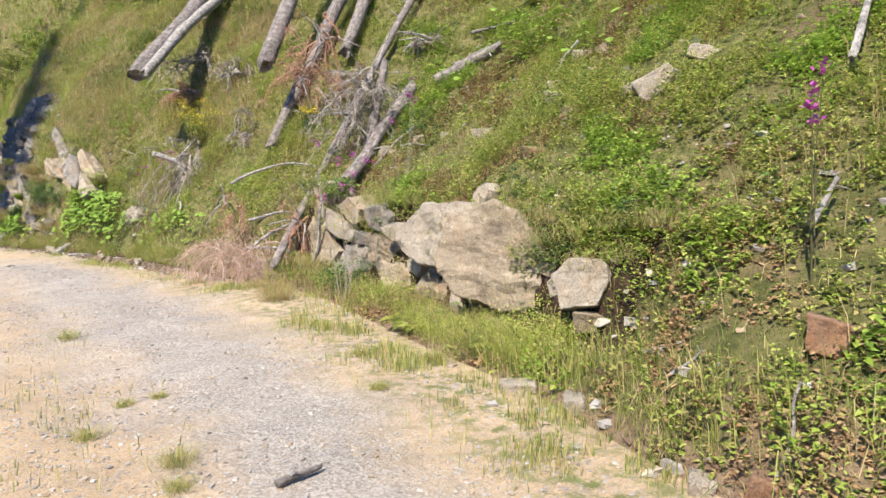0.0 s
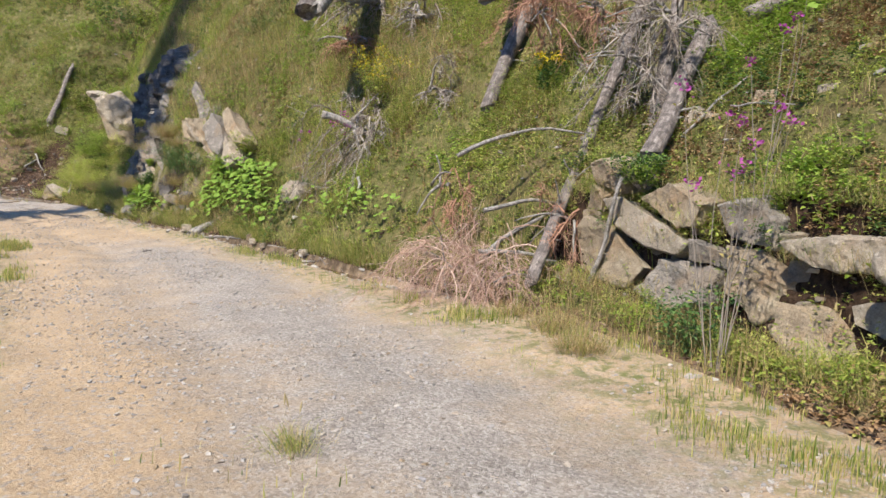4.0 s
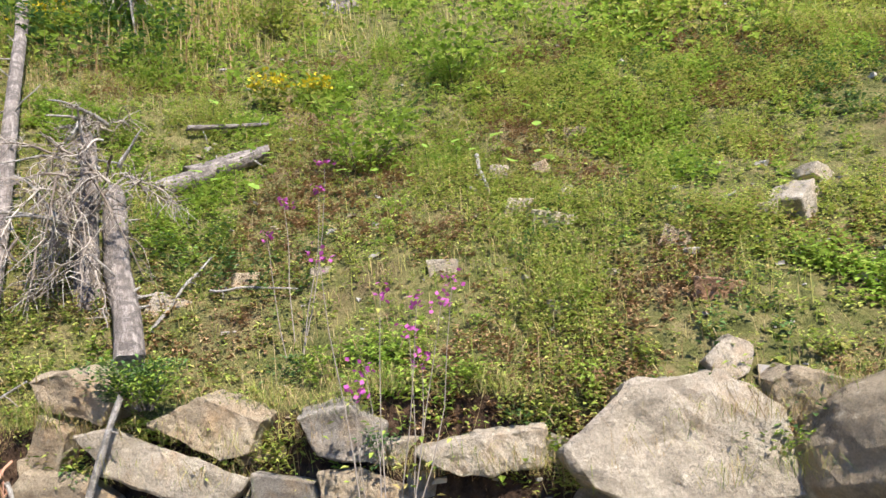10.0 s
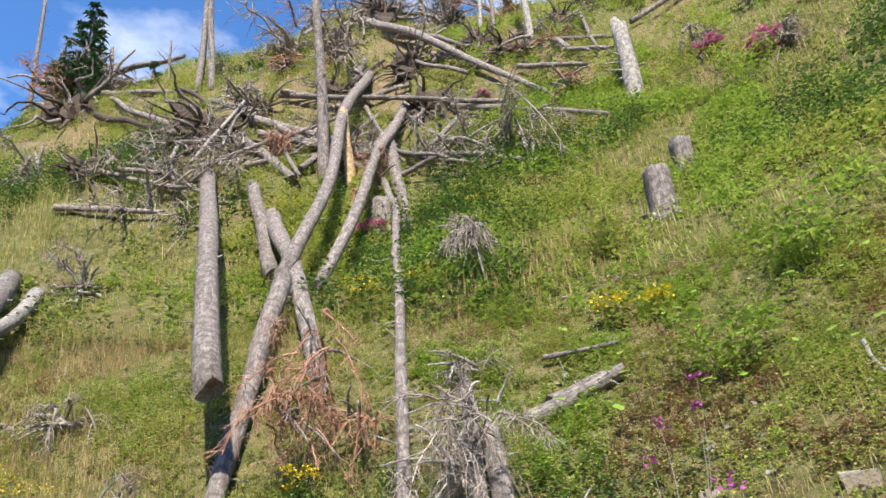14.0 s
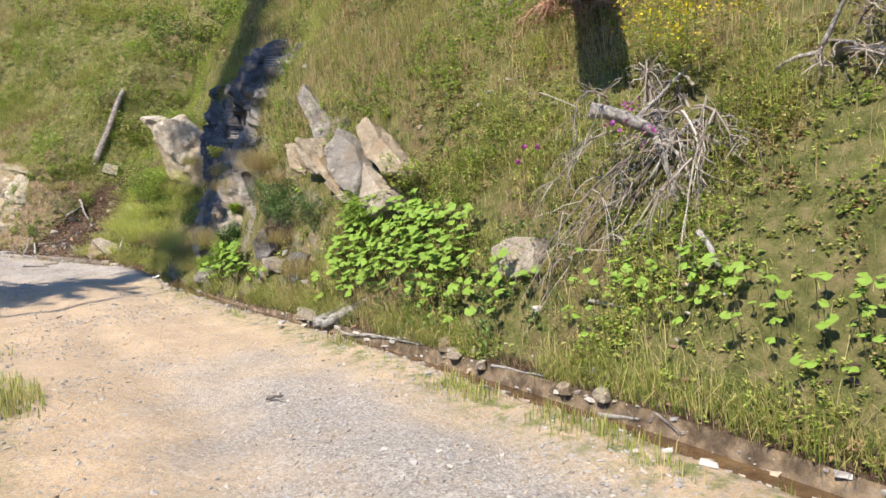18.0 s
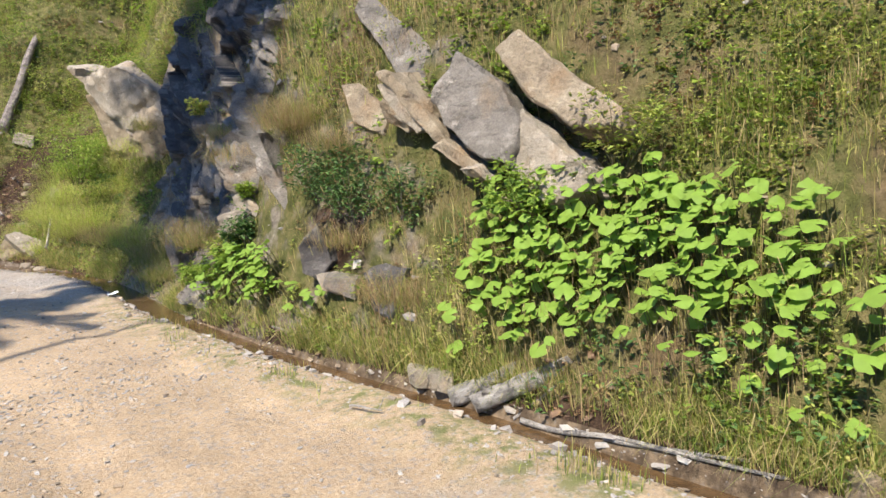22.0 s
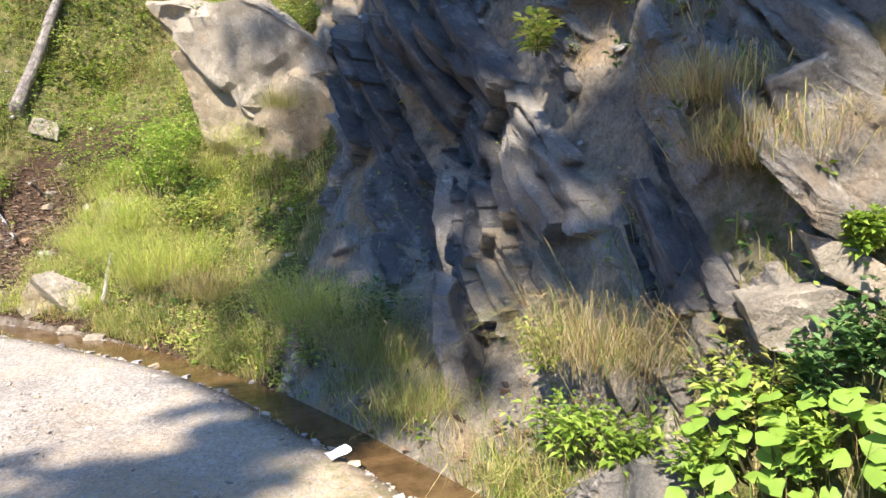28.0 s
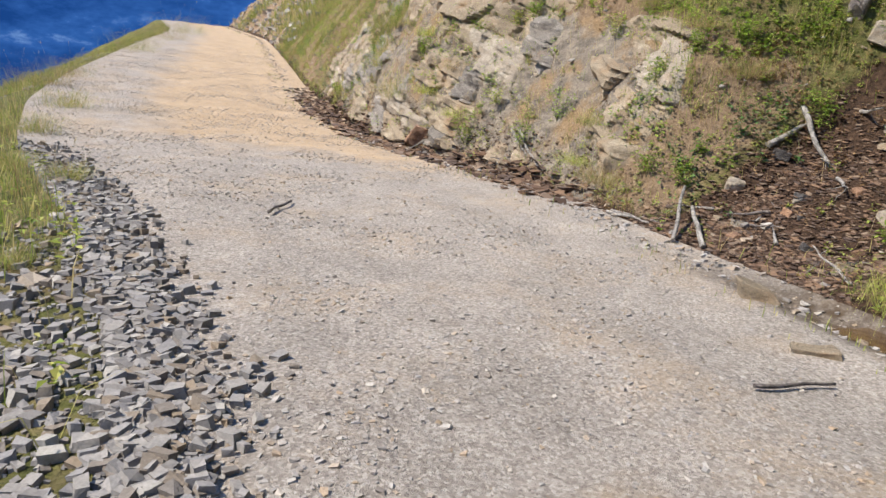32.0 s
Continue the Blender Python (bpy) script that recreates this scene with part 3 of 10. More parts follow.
def far_ridges():
    k = Nodes("far_forest_haze", 1.0, 0.0)
    # distance haze is put into the colour: blue tones and a faint glow
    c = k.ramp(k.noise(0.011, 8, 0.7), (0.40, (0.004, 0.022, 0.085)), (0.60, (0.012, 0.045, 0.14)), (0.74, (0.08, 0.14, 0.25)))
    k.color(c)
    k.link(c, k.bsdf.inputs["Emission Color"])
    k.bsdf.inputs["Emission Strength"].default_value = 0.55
    a = np.linspace(0, 2 * np.pi, 181)
    ring = np.zeros((181, 7, 3))
    for j, (r, h) in enumerate(((700, -75), (900, 20), (1150, 150), (1400, 260), (1700, 380), (2000, 430), (2400, 300))):
        p = np.stack([r * np.cos(a), r * np.sin(a), 0 * a], 1)
        p[-1] = p[0]
        ring[:, j] = p
        ring[:, j, 2] = h + (0 if j == 0 else 0.32) * h * fbm(p, 620, 71, 4)
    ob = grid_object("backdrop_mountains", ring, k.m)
    tagged(ob, "blue hazy forested mountains across the valley", "mountains", kind="structure")


far_ridges()


# ---- scattering on the hill ----
def cells_of(g):
    a, b, c, d = g[:-1, :-1], g[1:, :-1], g[1:, 1:], g[:-1, 1:]
    nrm = np.cross(c - a, d - b)
    area = np.linalg.norm(nrm, axis=-1) / 2
    nrm = nrm / np.maximum(2 * area[..., None], 1e-9)
    nrm = np.where(nrm[..., 2:] < 0, -nrm, nrm)
    return (a + b + c + d) / 4, nrm, area


HC, HN, HA = cells_of(HILL)
HR = (ROCKY[:-1, :-1] + ROCKY[1:, 1:]) / 2
HCOL = np.broadcast_to(((COLS[:-1] + COLS[1:]) / 2)[None], HA.shape)
HROW = np.broadcast_to(((ROWS_Y[:-1] + ROWS_Y[1:]) / 2)[:, None], HA.shape)
VC, VN, VA = cells_of(VERGE)
RC, RN, RA = cells_of(ROAD)


def scatter(grid, area, nrm, density, n, rng):
    """n points on a grid, by a density for each cell."""
    w = (area * density).ravel()
    pick = rng.choice(len(w), n, p=w / w.sum())
    i, j = np.unravel_index(pick, area.shape)
    u, v = rng.random((2, n, 1))
    p = (grid[i, j] * (1 - u) + grid[i + 1, j] * u) * (1 - v) + (grid[i, j + 1] * (1 - u) + grid[i + 1, j + 1] * u) * v
    return p, nrm[i, j], (i, j)


def unit(v):
    return v / np.maximum(np.linalg.norm(v, axis=-1, keepdims=True), 1e-9)


def blades(p, nrm, height, width, bend, rng):
    """Grass blades: a quad and a tip each."""
    n = len(p)
    a = rng.random(n) * 2 * np.pi
    side = np.stack([np.cos(a), np.sin(a), 0 * a], 1)
    lean = np.stack([-np.sin(a), np.cos(a), 0 * a], 1) * (bend * (rng.random(n) - 0.35))[:, None] + 0.35 * nrm * (1, 1, 0)
    up = np.array([0, 0, 1.0])
    h, w = height[:, None], width[:, None]
    v = np.empty((n, 5, 3))
    v[:, 0], v[:, 1] = p - side * w / 2 - (0, 0, 0.02), p + side * w / 2 - (0, 0, 0.02)
    mid = p + h * (0.58 * up + 0.30 * lean)
    v[:, 2], v[:, 3] = mid + side * w * 0.4, mid - side * w * 0.4
    v[:, 4] = p + h * (0.96 * up + 0.95 * lean) - up * h * 0.25 * (lean**2).sum(1, keepdims=True)
    base = np.arange(n)[:, None] * 5
    return v.reshape(-1, 3), base + [0, 1, 2, 3], base + [3, 2, 4]


def leaf_quads(p, out, up, length, width, droop=0.25):
    """Leaves: a folded diamond each."""
    n = len(p)
    side = unit(np.cross(out, up))
    l, w = length[:, None], width[:, None]
    v = np.empty((n, 4, 3))
    v[:, 0] = p
    v[:, 1] = p + out * l * 0.45 + side * w * 0.5 + up * l * 0.06
    v[:, 2] = p + out * l - up * l * droop
    v[:, 3] = p + out * l * 0.45 - side * w * 0.5 + up * l * 0.06
    base = np.arange(n)[:, None] * 4
    return v.reshape(-1, 3), base + [0, 1, 2], base + [0, 2, 3]


def stuff(name, me, material, label, category):
    me.materials.append(material)
    return tagged(new(name, me), label, category, kind="stuff")


def directions(n, rng, up_bias=0.2):
    a, z = rng.random(n) * 2 * np.pi, rng.random(n) * 1.3 - 0.45 + up_bias
    return unit(np.stack([np.cos(a), np.sin(a), z], 1))


def herb_mesh(name, p, nrm, height, leaves, size, rng, droop=0.25):
    """Leafy weeds: leaves up and round a short stem at each point."""
    n = len(p)
    k = np.repeat(np.arange(n), leaves)
    t = rng.random(len(k))
    out = directions(len(k), rng)
    up0 = unit(np.array([0, 0, 1.0]) + 0.35 * nrm)[k]
    pos = p[k] + up0 * (height[k] * t)[:, None] + out * (1, 1, 0.3) * (height[k] * 0.28 * rng.random(len(k)))[:, None]
    up = unit(np.array([0, 0, 1.0]) + 0.6 * (rng.random((len(k), 3)) - 0.5))
    ln = size * (0.6 + 0.9 * rng.random(len(k))) * (1.15 - 0.5 * t)
    v, t1, t2 = leaf_quads(pos, out, up, ln, ln * (0.45 + 0.3 * rng.random(len(k))), droop)
    return big_mesh(name, v, tris=np.concatenate([t1, t2]))


rng = np.random.default_rng(11)
near = np.clip((4.45 - HCOL) / 0.2, 0, 1) * np.clip((HROW + 3.5) / 2, 0, 1) * np.clip((64 - HROW) / 5, 0, 1) * np.where(HROW > 43, 0.5, 1)
wall = np.clip((HROW - 3.0) / 0.5, 0, 1) * np.clip((10.9 - HROW) / 0.5, 0, 1) * np.clip((1.75 - HCOL) / 0.25, 0, 1) * np.clip((HCOL - 0.6) / 0.2, 0, 1)
gully = np.clip((HROW - 30.3) / 0.4, 0, 1) * np.clip((33.0 - HROW) / 0.4, 0, 1) * np.clip((3.3 - HCOL) / 0.4, 0, 1)
patchy = fbm(HC.reshape(-1, 3), 2.4, 51, 4).reshape(HA.shape)
dryness = fbm(HC.reshape(-1, 3), 2.0, 57, 3).reshape(HA.shape) + 0.8 * np.exp(-(((HROW - 22) / 4.5) ** 2)) * (HCOL > 1.2) - 0.25
bare = 1 - 0.9 * np.maximum.reduce([HR, 0.85 * wall, gully])
bare = bare * (1 - 0.85 * (CLEFT_SHADE[:-1, :-1] + CLEFT_SHADE[1:, 1:]) / 2)
steep = np.clip(HN[..., 2] * 2.2, 0.12, 1)
bare = bare * np.where(HR > 0.3, steep, 1)

# growth comes in clumps; near the wall it is leafy, farther on more grassy
clump = fbm(HC.reshape(-1, 3), 0.75, 53, 3).reshape(HA.shape)
leafy = np.clip((13.5 - HROW) / 3, 0, 1) * np.clip((HCOL - 1.4) / 0.3 + np.clip(3.4 - HROW, 0, 1), 0, 1)
lush = np.clip(0.5 + 1.1 * clump, 0.3, 1.5)


def at_cells(f, ij):
    return f[ij[0], ij[1]]


# meadow grass close to the track
p, n_, ij = scatter(HILL, HA, HN, near * bare * (1 - 0.6 * leafy) * np.clip(0.45 + 0.9 * patchy, 0.08, 1.5) * lush, 150000, rng)
v, q, t = blades(p, n_, (0.05 + 0.24 * rng.random(len(p)) ** 1.8) * (0.55 + 0.6 * at_cells(lush, ij)), 0.003 + 0.005 * rng.random(len(p)), 2.7, rng)
stuff("grass", big_mesh("grass", v, q, t), GRASS_M, "green meadow grass growing on the roadside bank", "grass")
p, n_, ij = scatter(HILL, HA, HN, near * bare * (1 - 0.7 * leafy) * np.clip(dryness, 0.03, 1.2), 80000, rng)
v, q, t = blades(p, n_, 0.08 + 0.36 * rng.random(len(p)) ** 1.7, 0.0025 + 0.0035 * rng.random(len(p)), 1.9, rng)
stuff("dry_grass", big_mesh("dry_grass", v, q, t), DRY_M, "dry straw-coloured grass stalks on the bank", "grass")

# leafy weeds close to the track
p, n_, ij = scatter(HILL, HA, HN, near * bare * (0.45 + leafy) * np.clip(0.30 - 0.7 * patchy + 1.1 * clump, 0.16, 1.5) * (1 + 0.8 * np.exp(-(((HROW - 14) / 2.5) ** 2))), 41000, rng)
stuff("herbs", herb_mesh("herbs", p, n_, (0.05 + 0.20 * rng.random(len(p))) * (0.4 + 0.9 * at_cells(lush, ij)), 13, 0.038, rng), HERB_M, "low leafy green weeds covering the bank", "weeds")
p, n_, ij = scatter(HILL, HA, HN, near * bare * np.clip(fbm(HC.reshape(-1, 3), 1.2, 61, 3).reshape(HA.shape) - 0.1, 0.0, 1), 2600, rng)
stuff("dark_herbs", herb_mesh("dark_herbs", p, n_, 0.14 + 0.24 * rng.random(len(p)), 16, 0.05, rng), DARK_M, "dark green leafy undergrowth on the bank", "weeds")
p, n_, ij = scatter(HILL, HA, HN, near * bare * (0.5 + leafy) * np.clip(fbm(HC.reshape(-1, 3), 0.9, 63, 3).reshape(HA.shape) - 0.12, 0.0, 1), 10000, rng)
stuff("bright_herbs", herb_mesh("bright_herbs", p, n_, 0.08 + 0.22 * rng.random(len(p)), 11, 0.056, rng), BROAD_M, "bright green broad-leaved weeds on the bank", "weeds")

p, n_, ij = scatter(HILL, HA, HN, near * np.clip(bare + 0.1, 0, 1) * (1 - wall) * np.clip(fbm(HC.reshape(-1, 3), 0.8, 65, 3).reshape(HA.shape) - 0.02, 0.0, 1) * (1 + 2.5 * np.exp(-(((HROW - 5.5) / 4) ** 2))), 22000, rng)
stuff("brown_leaves", herb_mesh("brown_leaves", p, n_, 0.02 + 0.12 * rng.random(len(p)), 8, 0.036, rng), BROWNLEAF_M, "withered brown leaves and stalks on the bank", "dead leaves")
edge = np.clip((0.45 - HCOL) / 0.3, 0, 1) * np.clip((HROW - 11) / 1, 0, 1) * np.clip((30.5 - HROW) / 1, 0, 1)
p, n_, _ = scatter(HILL, HA, HN, edge * np.clip(0.5 + fbm(HC.reshape(-1, 3), 0.8, 67, 3).reshape(HA.shape), 0.03, 1.2), 16000, rng)
v, q, t = blades(p, n_ * (1.6, 1.6, 1), 0.06 + 0.20 * rng.random(len(p)) ** 1.5, 0.003 + 0.004 * rng.random(len(p)), 2.6, rng)
stuff("ditch_grass", big_mesh("ditch_grass", v, q, t), GRASS_M, "grass hanging over the edge of the ditch", "grass")

# the far slope, coarser
far = np.clip((HCOL - 4.2) / 0.2, 0, 1) * np.clip((6.4 - HCOL) / 0.3, 0, 1) * np.clip((HROW + 6) / 3, 0, 1) * np.clip((66 - HROW) / 6, 0.08, 1) * np.where(HCOL < 5.3, 1.0, 0.45)
fn = fbm(HC.reshape(-1, 3), 5.0, 81, 4).reshape(HA.shape)
p, n_, _ = scatter(HILL, HA, HN, far * np.clip(0.4 + 0.9 * fn, 0.05, 1.5) * np.clip(0.4 + 1.2 * clump, 0.1, 1.5), 80000, rng)
v, q, t = blades(p, n_, 0.14 + 0.42 * rng.random(len(p)) ** 1.6, 0.008 + 0.010 * rng.random(len(p)), 2.2, rng)
stuff("slope_grass", big_mesh("slope_grass", v, q, t), GRASS_M, "tall green grass on the upper hillside", "grass")
p, n_, _ = scatter(HILL, HA, HN, far * np.clip(0.5 - 0.9 * fn, 0.05, 1.4) * np.clip(0.25 + 1.6 * fbm(HC.reshape(-1, 3), 1.5, 84, 3).reshape(HA.shape), 0.02, 1.6), 31000, rng)
stuff("slope_herbs", herb_mesh("slope_herbs", p, n_, 0.15 + 0.60 * rng.random(len(p)), 14, 0.085, rng), HERB_M, "tall leafy weeds and young shoots on the upper hillside", "weeds")
p, n_, _ = scatter(HILL, HA, HN, far * np.clip((16 - HROW) / 4, 0.15, 1) * np.clip(fbm(HC.reshape(-1, 3), 2.5, 83, 3).reshape(HA.shape) + 0.05, 0.02, 1), 15000, rng)
stuff("slope_bright_herbs", herb_mesh("slope_bright_herbs", p, n_, 0.2 + 0.4 * rng.random(len(p)), 12, 0.11, rng), BROAD_M, "bright broad-leaved weeds and raspberry on the upper hillside", "weeds")
p, n_, _ = scatter(HILL, HA, HN, far * np.clip(fbm(HC.reshape(-1, 3), 4.0, 85, 3).reshape(HA.shape) - 0.15, 0.0, 1), 3800, rng)
stuff("slope_dark_herbs", herb_mesh("slope_dark_herbs", p, n_, 0.4 + 0.6 * rng.random(len(p)), 18, 0.12, rng), DARK_M, "dark green shrubs low on the upper hillside", "weeds")
p, n_, _ = scatter(HILL, HA, HN, far * np.clip(fbm(HC.reshape(-1, 3), 3.0, 87, 3).reshape(HA.shape) - 0.2, 0.0, 1), 16000, rng)
v, q, t = blades(p, n_, 0.3 + 0.4 * rng.random(len(p)), 0.012 + 0.012 * rng.random(len(p)), 0.8, rng)
stuff("slope_dry_grass", big_mesh("slope_dry_grass", v, q, t), DRY_M, "dry tan grass on the upper hillside", "grass")

# the slope below the track and the strip along its outer edge
vs = np.broadcast_to(np.linalg.norm(VC[..., :2] - LEFT[:-1, None], axis=-1), VA.shape)
vy = VC[..., 1]
vd = np.clip((9 - vs) / 4, 0, 1) * np.clip((vy + 3) / 2, 0, 1) * np.clip((75 - vy) / 6, 0, 1) * np.where((HROW[:, :1] > 22.0) & (HROW[:, :1] < 31.5) & (vs < 1.0), 0.06, 1)
p, n_, _ = scatter(VERGE, VA, VN, vd * np.clip(0.6 + 0.8 * fbm(VC.reshape(-1, 3), 1.5, 91, 3).reshape(VA.shape), 0.05, 1.3), 85000, rng)
v, q, t = blades(p, n_, 0.08 + 0.28 * rng.random(len(p)) ** 1.6, 0.005 + 0.006 * rng.random(len(p)), 1.8, rng)
stuff("verge_grass", big_mesh("verge_grass", v, q, t), GRASS_M, "long green grass on the outer verge of the track", "grass")
p, n_, _ = scatter(VERGE, VA, VN, vd * np.clip(fbm(VC.reshape(-1, 3), 1.2, 93, 3).reshape(VA.shape), 0.0, 1), 1500, rng)
p3, n3, _ = scatter(VERGE, VA, VN, vd * np.clip(fbm(VC.reshape(-1, 3), 1.4, 94, 3).reshape(VA.shape) + 0.1, 0.02, 1), 16000, rng)
v, q, t = blades(p3, n3, 0.12 + 0.34 * rng.random(len(p3)) ** 1.5, 0.004 + 0.004 * rng.random(len(p3)), 1.6, rng)
stuff("verge_dry_grass", big_mesh("verge_dry_grass", v, q, t), DRY_M, "dry straw-coloured grass on the outer verge", "grass")
stuff("verge_herbs", herb_mesh("verge_herbs", p, n_, 0.15 + 0.25 * rng.random(len(p)), 14, 0.06, rng), HERB_M, "leafy weeds on the outer verge of the track", "weeds")

# thin tufts on the track itself
rr = ((ra[:, :-1] + ra[:, 1:]) / 2) + 0 * RA
rag = 0.12 * fbm(RC.reshape(-1, 3), 1.3, 98, 3).reshape(RA.shape)
rd = np.maximum(np.clip((0.16 + rag - rr) / 0.05, 0, 1) * np.clip((20 - RC[..., 1]) / 2, 0, 1), 0.9 * np.exp(-(((rr - 0.865 - 0.04 * np.clip((11 - RC[..., 1]) / 2, 0, 1)) / (0.035 + 0.03 * np.clip((11 - RC[..., 1]) / 2, 0, 1))) ** 2)) * np.clip((24 - RC[..., 1]) / 4, 0.05, 1))
rd = np.maximum(rd, 0.10 * np.exp(-(((rr - 0.36) / 0.07) ** 2)) * np.clip((9 - RC[..., 1]) / 3, 0, 1)) * np.clip(fbm(RC.reshape(-1, 3), 0.5, 95, 3).reshape(RA.shape) * 2.0 + 0.05, 0, 1)
rd = np.maximum(rd, 0.7 * np.clip((rr - 0.93 + 0.5 * rag) / 0.05, 0, 1) * np.clip((11.5 - RC[..., 1]) / 1, 0, 1) * np.clip(fbm(RC.reshape(-1, 3), 0.6, 92, 3).reshape(RA.shape) * 2, 0, 1))
p, n_, _ = scatter(ROAD, RA, RN, rd, 34000, rng)
v, q, t = blades(p, n_, 0.03 + 0.11 * rng.random(len(p)) ** 1.5, 0.004 + 0.004 * rng.random(len(p)), 1.1, rng)
stuff("track_grass", big_mesh("track_grass", v, q, t), GRASS_M, "thin tufts of grass growing in the gravel", "grass")


# loose stones
def pebble_mesh(name, p, size, rng, flat=0.6, worn=0.34):
    """Small angular stones: skewed boxes with uneven corners."""
    n = len(p)
    a = rng.random(n) * 2 * np.pi
    x = unit(np.stack([np.cos(a), np.sin(a), 0.7 * (rng.random(n) - 0.5)], 1))
    y = unit(np.cross(np.stack([0.5 * (rng.random(n) - 0.5), 0.5 * (rng.random(n) - 0.5), np.ones(n)], 1), x))
    z = np.cross(x, y)
    dims = size[:, None] * np.stack([0.5 + 0.2 * rng.random(n), 0.3 + 0.2 * rng.random(n), flat * (0.22 + 0.25 * rng.random(n))], 1)
    c = p + z * dims[:, 2:] * 0.55
    v = np.empty((n, 8, 3))
    for k in range(8):
        s = np.array([1 if k & 1 else -1, 1 if k & 2 else -1, 1 if k & 4 else -1]) * (worn + (1 - worn) * rng.random((n, 3)))
        d = dims * s
        v[:, k] = c + x * d[:, :1] + y * d[:, 1:2] + z * d[:, 2:]
    base = np.arange(n)[:, None] * 8
    t = [base + k for k in ([0, 2, 1], [1, 2, 3], [4, 5, 6], [5, 7, 6], [0, 1, 4], [1, 5, 4], [2, 6, 3], [3, 6, 7], [0, 4, 2], [2, 4, 6], [1, 3, 5], [3, 7, 5])]
    return big_mesh(name, v.reshape(-1, 3), tris=np.concatenate(t))


def pebble_material(name, *cols):
    k = Nodes(name, 0.85, 0.3)
    c = k.ramp(k.island(), *[(i / (len(cols) - 1), col) for i, col in enumerate(cols)])
    k.color(k.mix(0.6, c, k.ramp(k.noise(60, 5, 0.7), (0.3, 0.6), (0.65, 1.15)), "MULTIPLY"))
    k.bump((k.noise(80, 4), 0.006))
    return k.m


PEB_M = pebble_material("loose_stones", (0.34, 0.25, 0.16), (0.22, 0.195, 0.175), (0.40, 0.355, 0.31), (0.30, 0.275, 0.26), (0.44, 0.40, 0.35), (0.38, 0.28, 0.19))
RUBBLE_M = pebble_material("gray_rubble", (0.25, 0.19, 0.13), (0.17, 0.155, 0.145), (0.29, 0.265, 0.24), (0.22, 0.205, 0.20), (0.36, 0.33, 0.29))
LITTER_M = pebble_material("leaf_litter", (0.05, 0.03, 0.02), (0.12, 0.07, 0.045), (0.21, 0.13, 0.08), (0.08, 0.055, 0.045), (0.27, 0.19, 0.13))
rc_y = RC[..., 1]
grav = np.clip(0.35 + 0.9 * fbm(RC.reshape(-1, 3), 0.9, 97, 3).reshape(RA.shape), 0.06, 1.4) * np.clip((rc_y + 1) / 2, 0, 1) * np.clip((60 - rc_y) / 16, 0, 1)
p, n_, _ = scatter(ROAD, RA, RN, grav * np.where(rr > 0.93, 0.2, 1), 70000, rng)
stuff("gravel", pebble_mesh("gravel", p, 0.010 + 0.030 * rng.random(len(p)) ** 3.5, rng), PEB_M, "loose crushed gravel lying on the track", "gravel")
side = np.exp(-(((rr - 0.955) / 0.05) ** 2)) * np.clip((rc_y + 3) / 2, 0, 1) * np.clip((41 - rc_y) / 2, 0, 1) * np.clip((rc_y - 10) / 3, 0.12, 1) + 0.5 * np.exp(-(((rr - 0.91) / 0.03) ** 2)) * np.clip((rc_y - 20) / 3, 0, 1)
p, n_, _ = scatter(ROAD, RA, RN, side, 5000, rng)
stuff("ditch_stones", pebble_mesh("ditch_stones", p, 0.014 + 0.085 * rng.random(len(p)) ** 4, rng), PEB_M, "small angular stones along the roadside ditch", "stones")
berm = np.exp(-((rr / 0.06) ** 2)) * np.clip((rc_y - 21.5) / 2, 0, 1) * np.clip((33 - rc_y) / 3, 0, 1)
p, n_, _ = scatter(ROAD, RA, RN, berm, 12000, rng)
p2, n2, _ = scatter(VERGE, VA, VN, np.clip((1.6 - vs) / 0.8, 0, 1) * np.clip((HROW[:, :1] - 22) / 2, 0, 1) * np.clip((33 - HROW[:, :1]) / 3, 0, 1), 5000, rng)
p = np.concatenate([p, p2])
stuff("rubble", pebble_mesh("rubble", p, 0.018 + 0.075 * rng.random(len(p)) ** 3.0, rng, 1.05, 0.55), RUBBLE_M, "rubble of gray broken stones on the outer edge of the track", "rubble")
toe_d = np.clip((0.9 - HCOL) / 0.5, 0, 1) * np.clip((HROW - 32.5) / 1, 0, 1) * np.clip((42 - HROW) / 2, 0, 1) + 3.5 * gully * np.clip((2.8 - HCOL) / 1, 0, 1) + 0.25 * np.clip((0.8 - HCOL) / 0.5, 0, 1) * np.clip((HROW + 2) / 2, 0, 1) * np.clip((31 - HROW) / 2, 0, 1)
p, n_, _ = scatter(HILL, HA, HN, toe_d, 9000, rng)
stuff("litter", pebble_mesh("litter", p, 0.03 + 0.07 * rng.random(len(p)) ** 2, rng, 0.35), LITTER_M, "brown leaf litter and bark scraps at the foot of the bank", "litter")
p, n_, _ = scatter(HILL, HA, HN, near * np.clip(0.3 + fbm(HC.reshape(-1, 3), 1.2, 99, 3).reshape(HA.shape), 0.02, 1) * np.clip((HROW + 3) / 2, 0, 1) * (0.4 + np.clip((4 - np.abs(HROW - 3)) / 3, 0, 1)), 1800, rng)
stuff("bank_stones", pebble_mesh("bank_stones", p, 0.03 + 0.10 * rng.random(len(p)) ** 3, rng, 0.7), PEB_M, "broken stones lying in the soil of the bank", "stones")

